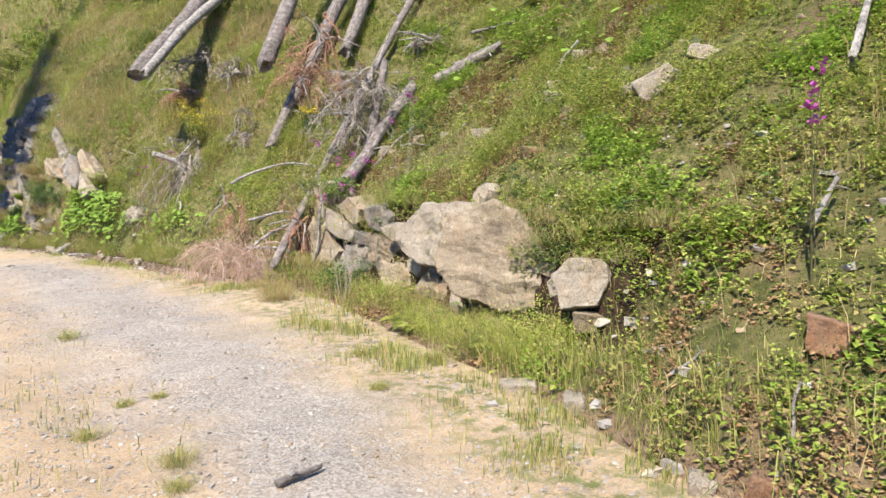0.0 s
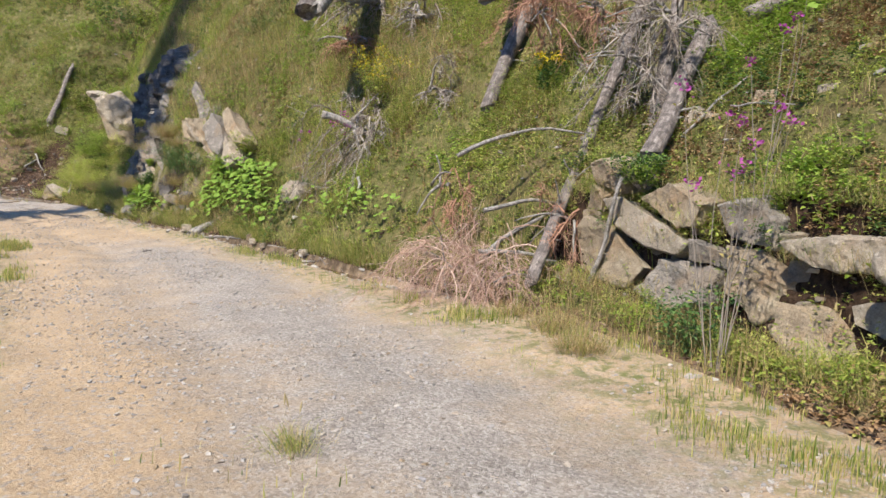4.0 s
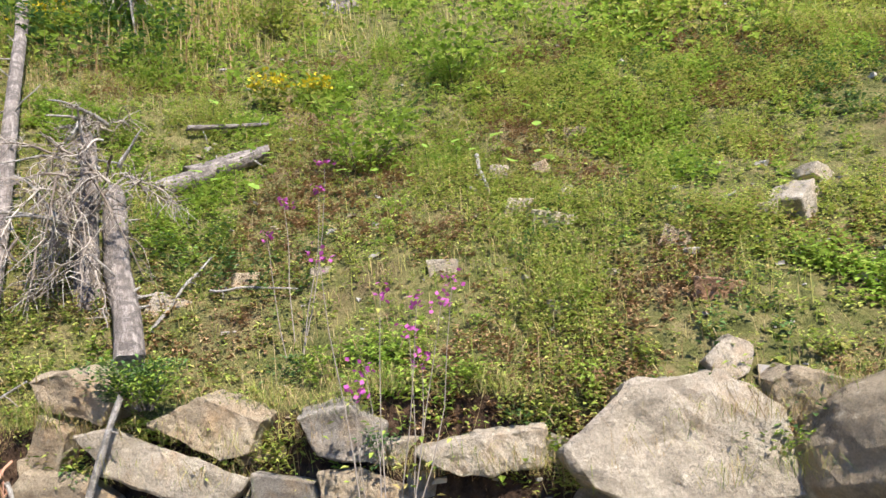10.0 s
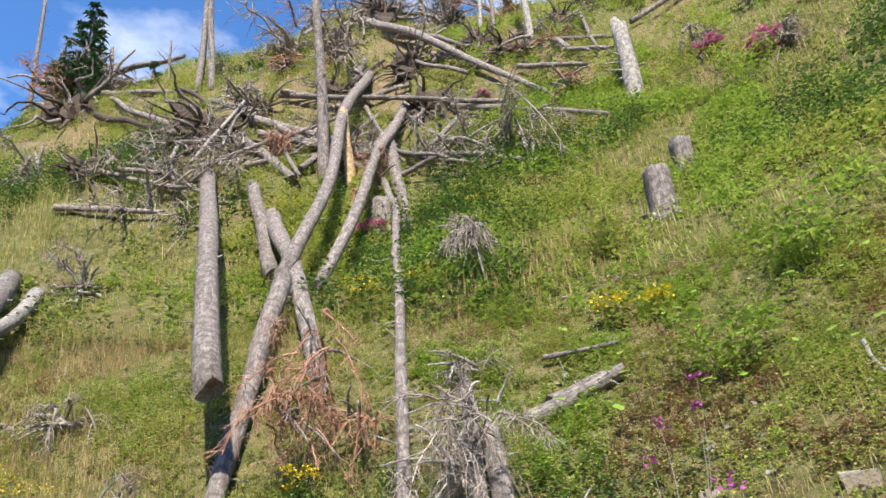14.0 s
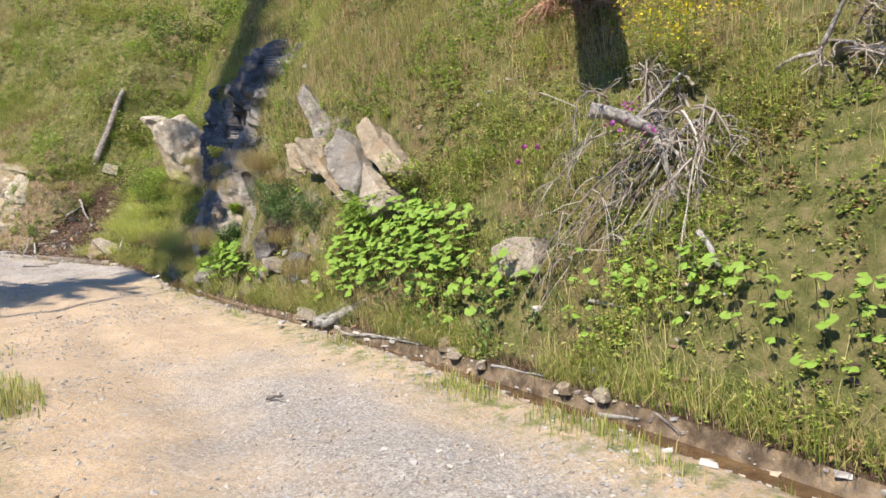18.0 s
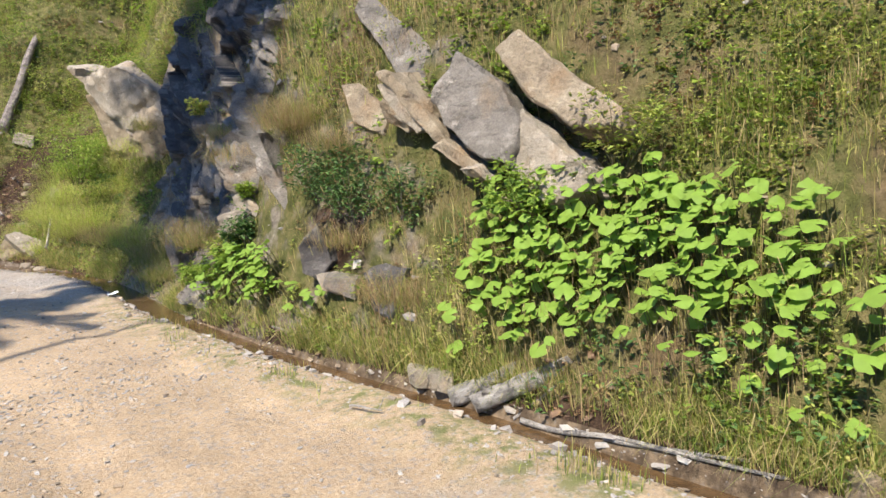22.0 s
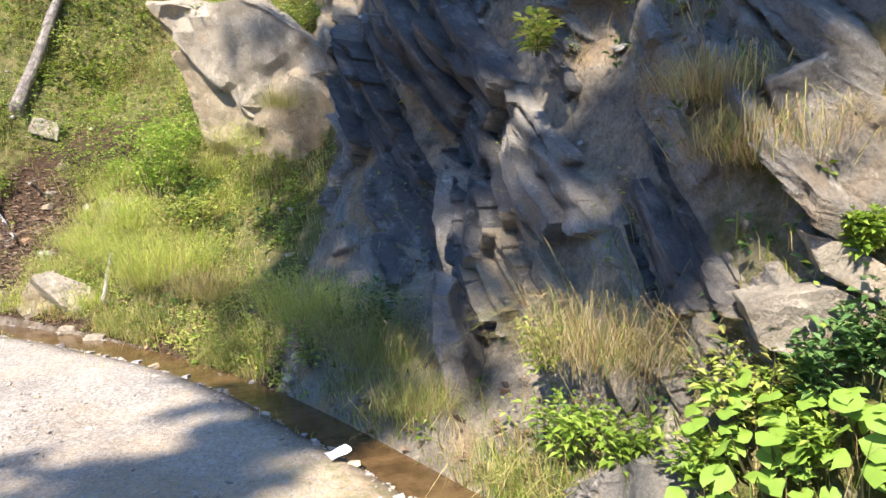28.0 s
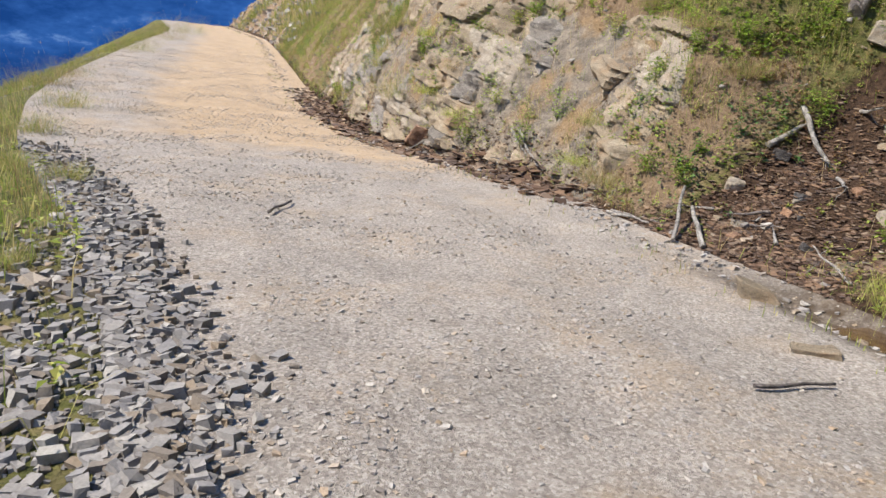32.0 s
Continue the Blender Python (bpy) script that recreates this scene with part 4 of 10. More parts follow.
p, n_, _ = scatter(VERGE, VA, VN, np.clip((2.4 - vs) / 1, 0, 1) * np.clip((vy + 2) / 2, 0, 1) * np.clip((60 - vy) / 8, 0, 1) * np.clip(fbm(VC.reshape(-1, 3), 0.9, 96, 3).reshape(VA.shape), 0.02, 1), 700, rng)
stuff("verge_stones", pebble_mesh("verge_stones", p, 0.03 + 0.16 * rng.random(len(p)) ** 3, rng, 0.8), PEB_M, "broken gray stones in the outer verge", "stones")
p, n_, _ = scatter(HILL, HA, HN, np.clip((HROW - 56) / 6, 0, 1) * np.clip((6 - HCOL) / 1, 0, 1), 5000, rng)
stuff("scree", pebble_mesh("scree", p, 0.10 + 0.5 * rng.random(len(p)) ** 4, rng, 0.8), PEB_M, "tan scree and broken rock on the far slope", "scree")
p, n_, _ = scatter(HILL, HA, HN, np.clip((HROW - 56) / 4, 0, 1) * np.clip((4.5 - HCOL) / 1, 0, 1) * np.clip(fbm(HC.reshape(-1, 3), 4.0, 103, 3).reshape(HA.shape) + 0.1, 0.02, 1), 9000, rng)
v, q, t = blades(p, n_, 0.2 + 0.5 * rng.random(len(p)), 0.02 + 0.02 * rng.random(len(p)), 2.0, rng)
stuff("far_grass", big_mesh("far_grass", v, q, t), GRASS_M, "green grass growing on the far slope", "grass")
lit = np.clip((0.30 - HCOL) / 0.2, 0, 1) * np.clip((HROW - 33.5) / 1.5, 0, 1) * np.clip((46 - HROW) / 4, 0, 1)
p, n_, _ = scatter(HILL, HA, HN, lit, 900, rng)
p2, n2, _ = scatter(ROAD, RA, RN, np.clip((rr - 0.86) / 0.08, 0, 1) * np.clip((rc_y - 33.0) / 1.5, 0, 1) * np.clip((46 - rc_y) / 4, 0, 1), 1500, rng)
p = np.concatenate([p, p2])
stuff("bark_scraps", pebble_mesh("bark_scraps", p, 0.05 + 0.22 * rng.random(len(p)) ** 2, rng, 0.25), LITTER_M, "gray-brown bark scraps and sticks heaped at the foot of the cut", "litter")

# water in the ditch
def ditch_water():
    k = Nodes("brown_water", 0.06, 0.5)
    k.color(k.ramp(k.noise(5, 4), (0.35, (0.055, 0.031, 0.014)), (0.65, (0.125, 0.075, 0.035))))
    k.bump((k.noise(14, 3), 0.006))
    pick = (ROWS_Y > 12.2) & (ROWS_Y < 30.4)
    a = np.linspace(0, 1, 6)[None] * (0.073 + 0.02 * np.clip((ROWS_Y[pick] - 22) / 4, 0, 1))[:, None]
    a = (0.998 - a[:, ::-1])[..., None]
    g = LEFT[pick][:, None] * (1 - a) + TOE[pick][:, None] * a
    g = np.concatenate([g, np.full((*g.shape[:2], 1), -0.085)], -1)
    tagged(grid_object("water_ditch", g, k.m), "shallow brown water trickling along the roadside ditch", "water", kind="structure")


ditch_water()


# ---- builders ----
def basis(axis, near=(0, 0, 1)):
    """A turn whose z runs along axis."""
    z = Vector(axis).normalized()
    x = Vector(near).cross(z)
    x = x.normalized() if x.length > 1e-4 else Vector((1, 0, 0))
    return Matrix((x, z.cross(x), z)).transposed().to_4x4()


def tube_arrays(pts, radii, sides=8, rough=0.0, seed=0, cap=True):
    """Verts and faces of a tube along points, with a rough skin."""
    pts = np.asarray(pts, float)
    n = len(pts)
    t = unit(np.gradient(pts, axis=0))
    ref = np.array([0.31, 0.17, 0.94]) if abs(t[0, 2]) < 0.8 else np.array([0.94, 0.2, 0.1])
    x = unit(np.cross(t, ref))
    y = np.cross(t, x)
    a = np.arange(sides) * 2 * np.pi / sides
    ring = np.cos(a)[None, :, None] * x[:, None] + np.sin(a)[None, :, None] * y[:, None]
    r = np.asarray(radii, float)[:, None] * np.ones((n, sides))
    if rough:
        q = (pts[:, None] + ring * r[..., None]).reshape(-1, 3)
        r = r * (1 + rough * fbm(q, max(0.12, float(np.mean(radii)) * 1.5), 300 + seed, 3).reshape(n, sides))
    v = (pts[:, None] + ring * r[..., None]).reshape(-1, 3)
    f = [(i * sides + j, i * sides + (j + 1) % sides, (i + 1) * sides + (j + 1) % sides, (i + 1) * sides + j) for i in range(n - 1) for j in range(sides)]
    if cap:
        f += [tuple(range(sides - 1, -1, -1)), tuple((n - 1) * sides + j for j in range(sides))]
    return v, f


def joined(name, pieces, material, flat_from=None):
    verts, faces, k = [], [], 0
    for v, f in pieces:
        verts.extend(map(tuple, v))
        faces.extend(tuple(i + k for i in g) for g in f)
        k += len(v)
    me = mesh_of(name, verts, faces, True)
    me.polygons.foreach_set("use_smooth", [len(g) < 5 for g in faces])
    me.materials.append(material)
    return me


def bent_line(p0, p1, n, bend, seed, sag=0.0):
    p0, p1 = np.array(p0, float), np.array(p1, float)
    t = np.linspace(0, 1, n)
    p = p0 + (p1 - p0) * t[:, None]
    L = np.linalg.norm(p1 - p0)
    wob = np.stack([vnoise(np.stack([t * 2.5, 0 * t + seed * 3.7, 0 * t + k * 9.1], 1), 1.0, seed + k) for k in range(3)], 1)
    p = p + wob * bend * L * (t * (1 - t) * 4)[:, None]
    p[:, 2] -= sag * L * t * (1 - t) * 4
    return p


LOG_LABELS = {}


def log(name, p0, p1, r0, r1, label, material=None, stubs=6, bend=0.012, seed=1, stub_len=0.25, sides=10, end=None, category="log", group=""):
    """A bare trunk from its thick end to its thin one, with broken branch stubs."""
    material = material or BARK_M
    o = np.array(p0)
    ob = thing(name, p0, label, category, group)
    turn = basis(Vector(p1) - Vector(p0))
    rot = np.array(turn.to_3x3())
    line = (bent_line(p0, p1, 14, bend + 0.010, seed) - o) @ rot
    rad = r0 + (r1 - r0) * np.linspace(0, 1, 14)
    rad = rad * (1 + 0.05 * vnoise(np.stack([np.arange(14) * 0.9, np.full(14, seed * 1.7), np.zeros(14)], 1), 1.0, seed))
    v, f = tube_arrays(line, rad, sides, 0.07, seed)
    jag = np.random.default_rng(seed)
    v[:sides] += np.array([0, 0, 1.0]) * (jag.random((sides, 1)) - 0.6) * r0 * 1.3
    v[-sides:] += np.array([0, 0, 1.0]) * (jag.random((sides, 1)) - 0.3) * r1 * 3.0
    trunk = part("trunk", joined("trunk", [(v, f)], material), material, ob, m=turn)
    g = np.random.default_rng(seed + 50)
    down = np.array([0, 0, 1.0]) @ rot
    ax = unit(line[-1] - line[0])
    if line[-1][2] > 2.5:
        stubs = stubs * 2 + 4
    for k in range(stubs):
        t = 0.12 + 0.85 * g.random()
        i = min(12, int(t * 13))
        at = line[i] + (line[i + 1] - line[i]) * (t * 13 - i)
        out = g.normal(size=3)
        out = unit(out - ax * (out @ ax)) + ax * 0.35
        ln = stub_len * (0.35 + g.random())
        b = bent_line(at, at + out * ln - down * 0.25 * ln, 5, 0.08, seed + k)
        v, f = tube_arrays(b, np.linspace(0.16, 0.06, 5) * rad[i] * 0.9 + 0.003, 5, 0.1, seed + k)
        branch = part("branch", joined("branch", [(v, f)], BARE_M), BARE_M, ob, m=turn)
        if k % 3 == 0 and ln > 0.12:
            side = unit(g.normal(size=3)) * 0.4 * ln
            v, f = tube_arrays(bent_line(b[2], b[2] + out * 0.25 * ln + side, 4, 0.1, seed + k), np.linspace(0.05, 0.02, 4) * rad[i] + 0.002, 4, 0, seed)
            part("twig", joined("twig", [(v, f)], GRAYTWIG_M), GRAYTWIG_M, branch)
    return ob


def twigs(center, n, length, spread, droop, seed, thick=0.004, kids=3, axis=(0, 0, 1)):
    """Pieces of a tangle of dead twigs: a few crooked limbs, with finer twigs that spring from them."""
    g = np.random.default_rng(seed)
    out, c = [], np.array(center, float)
    ax = np.array(axis, float)
    limbs = max(5, n // 9)
    for k in range(limbs):
        d = unit(ax + spread * g.normal(size=3))
        L = length * (0.45 + 0.7 * g.random())
        o = c + 0.22 * length * g.normal(size=3)
        t = np.linspace(0, 1, 7)[:, None]
        w1, w2 = g.normal(size=3), g.normal(size=3)
        p = o + d * L * t + (0, 0, -droop * L) * t**2 + 0.10 * L * (w1 * np.sin(t * 3) + 0.5 * w2 * np.sin(t * 7)) * t
        out.append(tube_arrays(p, np.linspace(thick * 1.7, thick * 0.5, 7), 4, cap=False))
        for j in range(n // limbs * 2):
            s = 0.15 + 0.85 * g.random()
            i = min(5, int(s * 6))
            a = p[i] + (p[i + 1] - p[i]) * (s * 6 - i)
            e = unit(d + 0.95 * g.normal(size=3)) * L * (0.18 + 0.32 * g.random())
            tt = np.linspace(0, 1, 5)[:, None]
            q = a + e * tt + (0, 0, -droop * 0.45 * L) * tt**2 + 0.07 * L * g.normal(size=3) * np.sin(tt * 4)
            out.append(tube_arrays(q, np.linspace(thick * 0.65, thick * 0.25, 5), 3, cap=False))
            for m in range(kids // 2):
                b = q[2 + m % 3]
                h = unit(e + 0.25 * g.normal(size=3)) * L * 0.13
                out.append(tube_arrays(np.stack([b, b + 0.5 * h + (0, 0, -0.02 * L), b + h + (0, 0, -0.07 * L * droop)]), (thick * 0.4, thick * 0.3, thick * 0.2), 3, cap=False))
    return out


def brush(name, at, n, length, label, material, spread=0.8, droop=0.5, seed=1, thick=0.004, kids=3, axis=(0, 0, 1), category="brushwood", stems=()):
    """A heap of dead twigs, with thicker limbs in it."""
    ob = thing(name, at, label, category)
    part("twigs", joined("twigs", twigs((0, 0, 0), n, length, spread, droop, seed, thick, kids, axis), material), material, ob)
    if not len(stems):
        g = np.random.default_rng(seed + 9)
        stems = [(np.array(at) + 0.15 * length * g.normal(size=3) * (1, 1, 0.2), np.array(at) + unit(np.array(axis) + spread * g.normal(size=3)) * length * (0.7 + 0.4 * g.random()) - (0, 0, 0.25 * droop * length), thick * 2.6) for k in range(4)]
    for k, (a, b, r) in enumerate(stems):
        a, b = np.array(a) - np.array(at), np.array(b) - np.array(at)
        v, f = tube_arrays(bent_line(a, b, 9, 0.06, seed + k, -0.10), np.linspace(r, r * 0.35, 9), 6, 0.12, seed + k)
        part("branch", joined("branch", [(v, f)], BARE_M), BARE_M, ob)
    return ob


def root_plate(name, at, radius, facing, label, seed=1):
    """The torn-up root plate of a fallen tree: a ragged disc of soil and many broken roots."""
    ob = thing(name, at, label, "root plate")
    m = basis(facing)
    bm = bmesh.new()
    bmesh.ops.create_icosphere(bm, subdivisions=3, radius=1)
    co = np.array([v.co for v in bm.verts])
    lump = 0.62 * (1 + 0.9 * fbm(co, 0.5, seed * 7, 4))
    for v, k in zip(bm.verts, lump):
        v.co = m @ Vector((v.co.x * radius * k, v.co.y * radius * k, v.co.z * radius * 0.38 * k))
    part("soil", bm, BROWN_M, ob, "dark brown soil caught in the roots")
    g = np.random.default_rng(seed)
    rot = np.array(m.to_3x3())
    for k in range(38):
        a = g.random() * 2 * np.pi
        d = rot @ np.array([np.cos(a), np.sin(a), 0.5 * g.normal()])
        L = radius * (0.4 + 1.1 * g.random())
        p = bent_line(d * radius * 0.45, d * (radius * 0.6 + L) + (0, 0, -0.3 * L), 8, 0.22, seed * 20 + k)
        v, f = tube_arrays(p, np.linspace(0.06, 0.008, 8) * radius, 6, 0.2, k)
        part("root", joined("root", [(v, f)], BROWN_M if k % 2 else BARK_M), BROWN_M, ob)
    return ob


def chance(a, b, k):
    x = np.sin(a * 127.1 + b * 311.7 + k * 74.7) * 43758.5453
    return x - np.floor(x)


def stone_mesh(name, w, d, h, seed, jitter=0.22, cut=0.7, rough=0.028, rim=None):
    """A quarried block: an uneven polygon of a face, drawn back into a body, with split layers and chipped edges."""
    g = np.random.default_rng(seed)
    loose = rim is None
    if loose:
        rim = [(-1, -1), (1, -1), (1, 1), (-1, 1)]
        for k in range(int(1 + 2.6 * cut)):
            i = g.integers(len(rim))
            a, b = np.array(rim[i]), np.array(rim[(i + 1) % len(rim)])
            t = 0.3 + 0.4 * g.random()
            rim.insert(i + 1, tuple(a + (b - a) * t))
        rim = np.array([np.array(q) * (1 - 2.1 * jitter * g.random(2) ** 1.2) for q in rim])
        skew = 0.35 * (g.random() - 0.5)
        rim[:, 0] += skew * rim[:, 1]
        hull = []
        for turn in (1, -1):
            row = []
            for q in sorted(map(tuple, rim), reverse=turn < 0):
                while len(row) > 1 and (row[-1][0] - row[-2][0]) * (q[1] - row[-2][1]) - (row[-1][1] - row[-2][1]) * (q[0] - row[-2][0]) <= 0.02:
                    row.pop()
                row.append(q)
            hull += row[:-1]
        rim = np.array(hull)
        rim = rim / np.abs(rim).max(0)
    rim = np.array(rim, float) * (1 if loose else 1.07)
    tip = 0.30 * (g.random(2) - 0.5)
    bm = bmesh.new()
    rings = []
    for depth, shrink in ((-1.0, 0.97), (-0.1 + 0.3 * g.random(), 1.0), (1.0, 0.80)):
        sh = 0.06 * g.normal(size=2)
        rings.append([bm.verts.new(((q[0] * shrink + sh[0]) * w / 2, (depth + (q @ tip) * (depth < 0)) * d / 2, (q[1] * shrink + sh[1]) * h / 2)) for q in rim])
    n = len(rim)
    bm.faces.new(rings[0])
    bm.faces.new(rings[2][::-1])
    for r0, r1 in zip(rings[:-1], rings[1:]):
        for i in range(n):
            bm.faces.new((r0[i], r1[i], r1[(i + 1) % n], r0[(i + 1) % n]))
    big = max(w, d, h)
    bmesh.ops.recalc_face_normals(bm, faces=bm.faces)
    bmesh.ops.bevel(bm, geom=bm.edges[:], offset=(0.012 if loose else 0.007) * big + 0.003, segments=1, affect="EDGES", clamp_overlap=True)
    bmesh.ops.triangulate(bm, faces=bm.faces)
    for share in (0.34, 0.20) if big < 0.5 else ((0.34, 0.22, 0.13) if loose else (0.34, 0.22, 0.13, 0.075)):
        far = [e for e in bm.edges if e.calc_length() > big * share]
        if far:
            bmesh.ops.subdivide_edges(bm, edges=far, cuts=1)
            bmesh.ops.triangulate(bm, faces=bm.faces)
    bm.normal_update()
    co = np.array([v.co for v in bm.verts])
    nr = np.array([v.normal for v in bm.verts])
    step = np.clip(3 * fbm((co + seed) * (1, 1, 1.6), big * 0.6, seed % 80, 3), -0.3, 0.3)
    slope = np.array([0.35, 0.25, 1.0]) + 0.5 * g.normal(size=3)
    lay = (co @ slope) / (0.11 * big) + 0.8 * fbm(co + seed, big * 0.5, seed % 70, 2)
    ledge = chance(np.floor(lay), 0.0, seed) - 0.5 if not loose else 0.0
    off = rough * big * (0.9 * fbm(co + seed, big * 0.22, seed % 90, 4) + 1.3 * step + 0.9 * ledge)
    for v, c, nn, o in zip(bm.verts, co, nr, off):
        v.co = Vector(c + nn * o)
    me = bpy.data.meshes.new(name)
    bm.to_mesh(me)
    bm.free()
    return me


def rock(at, size, rz, tilt, lean, material, label, seed, group="", name="rock", jitter=0.22, cut=0.7, sink=0.12, rim=None):
    """A rock as wide, deep and high as given; rz turns its face, tilt leans it sideways, lean tips it forward; rim is the outline of its face."""
    me = stone_mesh(name, *size, seed, jitter, cut, rim=rim)
    me.materials.append(material)
    ob = new(name, me)
    back = Matrix.Rotation(radians(rz), 3, "Z") @ Vector((0, sink * size[1], 0))
    ob.matrix_world = Matrix.Translation(Vector(at) + back) @ Matrix.Rotation(radians(rz), 4, "Z") @ Matrix.Rotation(radians(lean), 4, "X") @ Matrix.Rotation(radians(tilt), 4, "Y")
    return tagged(ob, label, "rock", group)


def bush(name, at, height, width, leaves, size, material, label, seed, flower=None, stems=7, category="shrub", flower_n=0, stem_material=None, droop=0.25, flower_size=0.02, spray=0.05):
    """A shrub or tall weed: stems that fan out, leaves along them, flowers at the top."""
    ob = thing(name, at, label, category)
    g = np.random.default_rng(seed)
    tips, pos, out = [], [], []
    per = max(1, leaves // stems)
    for k in range(stems):
        a = g.random() * 2 * np.pi
        r = width / 2 * np.sqrt(g.random())
        h = height * (0.65 + 0.4 * g.random())
        end = np.array([np.cos(a) * r, np.sin(a) * r, h])
        p = bent_line((0.06 * width * np.cos(a), 0.06 * width * np.sin(a), -0.06), end, 7, 0.05, seed + k)
        v, f = tube_arrays(p, np.linspace(0.005, 0.0015, 7) * (0.5 + 0.6 * min(height, 1.0)), 4, cap=False)
        stem = part("stem", joined("stem", [(v, f)], stem_material or STEM_M), STEM_M, ob)
        tips.append((p[-1], stem))
        t = 0.12 + 0.88 * g.random(per) ** 0.8
        i = np.minimum(5, (t * 6).astype(int))
        at_p = p[i] + (p[i + 1] - p[i]) * (t * 6 - i)[:, None]
        d = directions(per, g)
        pos.append(at_p + d * (1, 1, 0.4) * (width * 0.16 * g.random(per))[:, None])
        out.append(d)
    if leaves:
        pos, out = np.concatenate(pos), np.concatenate(out)
        up = unit(np.array([0, 0, 1.0]) + 0.5 * (g.random((len(pos), 3)) - 0.5))
        ln = size * (0.6 + 0.8 * g.random(len(pos)))
        v, t1, t2 = leaf_quads(pos, out, up, ln, ln * 0.5, droop)
        part("leaves", big_mesh("leaves", v, tris=np.concatenate([t1, t2])), material, ob)
    if flower is not None:
        for k, (tip, stem) in enumerate(tips):
            c = np.repeat(tip[None], max(4, flower_n), 0) + g.normal(size=(max(4, flower_n), 3)) * (spray * width, spray * width, min(0.05 * height, spray * width))
            d = directions(len(c), g, 0.5)
            v, t1, t2 = leaf_quads(c, d, unit(np.array([0, 0, 1.0]) + 0.4 * g.normal(size=(len(c), 3))), np.full(len(c), flower_size), np.full(len(c), flower_size * 0.8), 0.0)
            part("flower", big_mesh("flower", v, tris=np.concatenate([t1, t2])), flower, stem)
    return ob


def round_leaf_mesh(name, r, seed):
    """A broad lobed leaf, dished, with its notch at the stalk."""
    g = np.random.default_rng(seed)
    n = 13
    a = np.linspace(-2.75, 2.75, n)
    rr = r * (1 + 0.09 * np.cos(a * 5) + 0.05 * g.normal(size=n)) * (0.85 + 0.15 * np.cos(a))
    rim = np.stack([rr * np.cos(a), rr * np.sin(a), 0.10 * r * np.cos(a * 3) - 0.16 * r], 1)
    mid = rim * (0.5, 0.5, 0.3)
    v = np.concatenate([[[0, 0, -0.02 * r]], mid, rim])
    f = [(0, 1 + i, 2 + i) for i in range(n - 1)] + [(1 + i, 1 + n + i, 2 + n + i, 2 + i) for i in range(n - 1)]
    return mesh_of(name, v, f, True)


ROUND_LEAVES = [round_leaf_mesh("leaf", 1.0, s) for s in range(4)]
BUTTERBUR_M = leaf_material("butterbur_leaves", (0.12, 0.215, 0.034), (0.20, 0.315, 0.048), (0.28, 0.385, 0.072), through=0.35, rough=0.62)
for me in ROUND_LEAVES:
    me.materials.append(BUTTERBUR_M)


def surface_at(y, c):
    """A point and normal of the hill at a row and column."""
    i = int(np.clip(np.searchsorted(ROWS_Y, y), 0, len(ROWS_Y) - 2))
    j = int(np.clip(np.searchsorted(COLS, c), 0, len(COLS) - 2))
    return HILL[i, j], HN[i, j]


def broad_plant(name, y0, y1, c0, c1, n, r, label, seed):
    """A patch of big-leaved weeds: each leaf on its own stalk."""
    g = np.random.default_rng(seed)
    base, nn = surface_at((y0 + y1) / 2, c0)
    ob = thing(name, base, label, "plant")
    stalks = []
    for k in range(n):
        p, nr = surface_at(y0 + (y1 - y0) * g.random(), c0 + (c1 - c0) * np.sqrt(g.random()))
        h = 0.10 + 0.22 * g.random()
        face = Vector(unit(nr * 0.7 + np.array([0, 0, 0.75]) + 0.35 * g.normal(size=3)))
        top = p + nr * h * 0.6 + np.array([0, 0, h * 0.7])
        s = r * (0.55 + 0.6 * g.random())
        part("leaf", ROUND_LEAVES[k % 4], BROAD_M, ob, m=Matrix.Translation(Vector(top - base)) @ basis(face) @ Matrix.Rotation(g.random() * 6.28, 4, "Z") @ Matrix.Diagonal((s, s, s, 1)))
        stalks.append(tube_arrays(bent_line(p - base - nr * 0.03, top - base, 4, 0.05, k), [0.004, 0.0035, 0.003, 0.0025], 4, cap=False))
    part("stalks", joined("stalks", stalks, STEM_M), STEM_M, ob)
    return ob


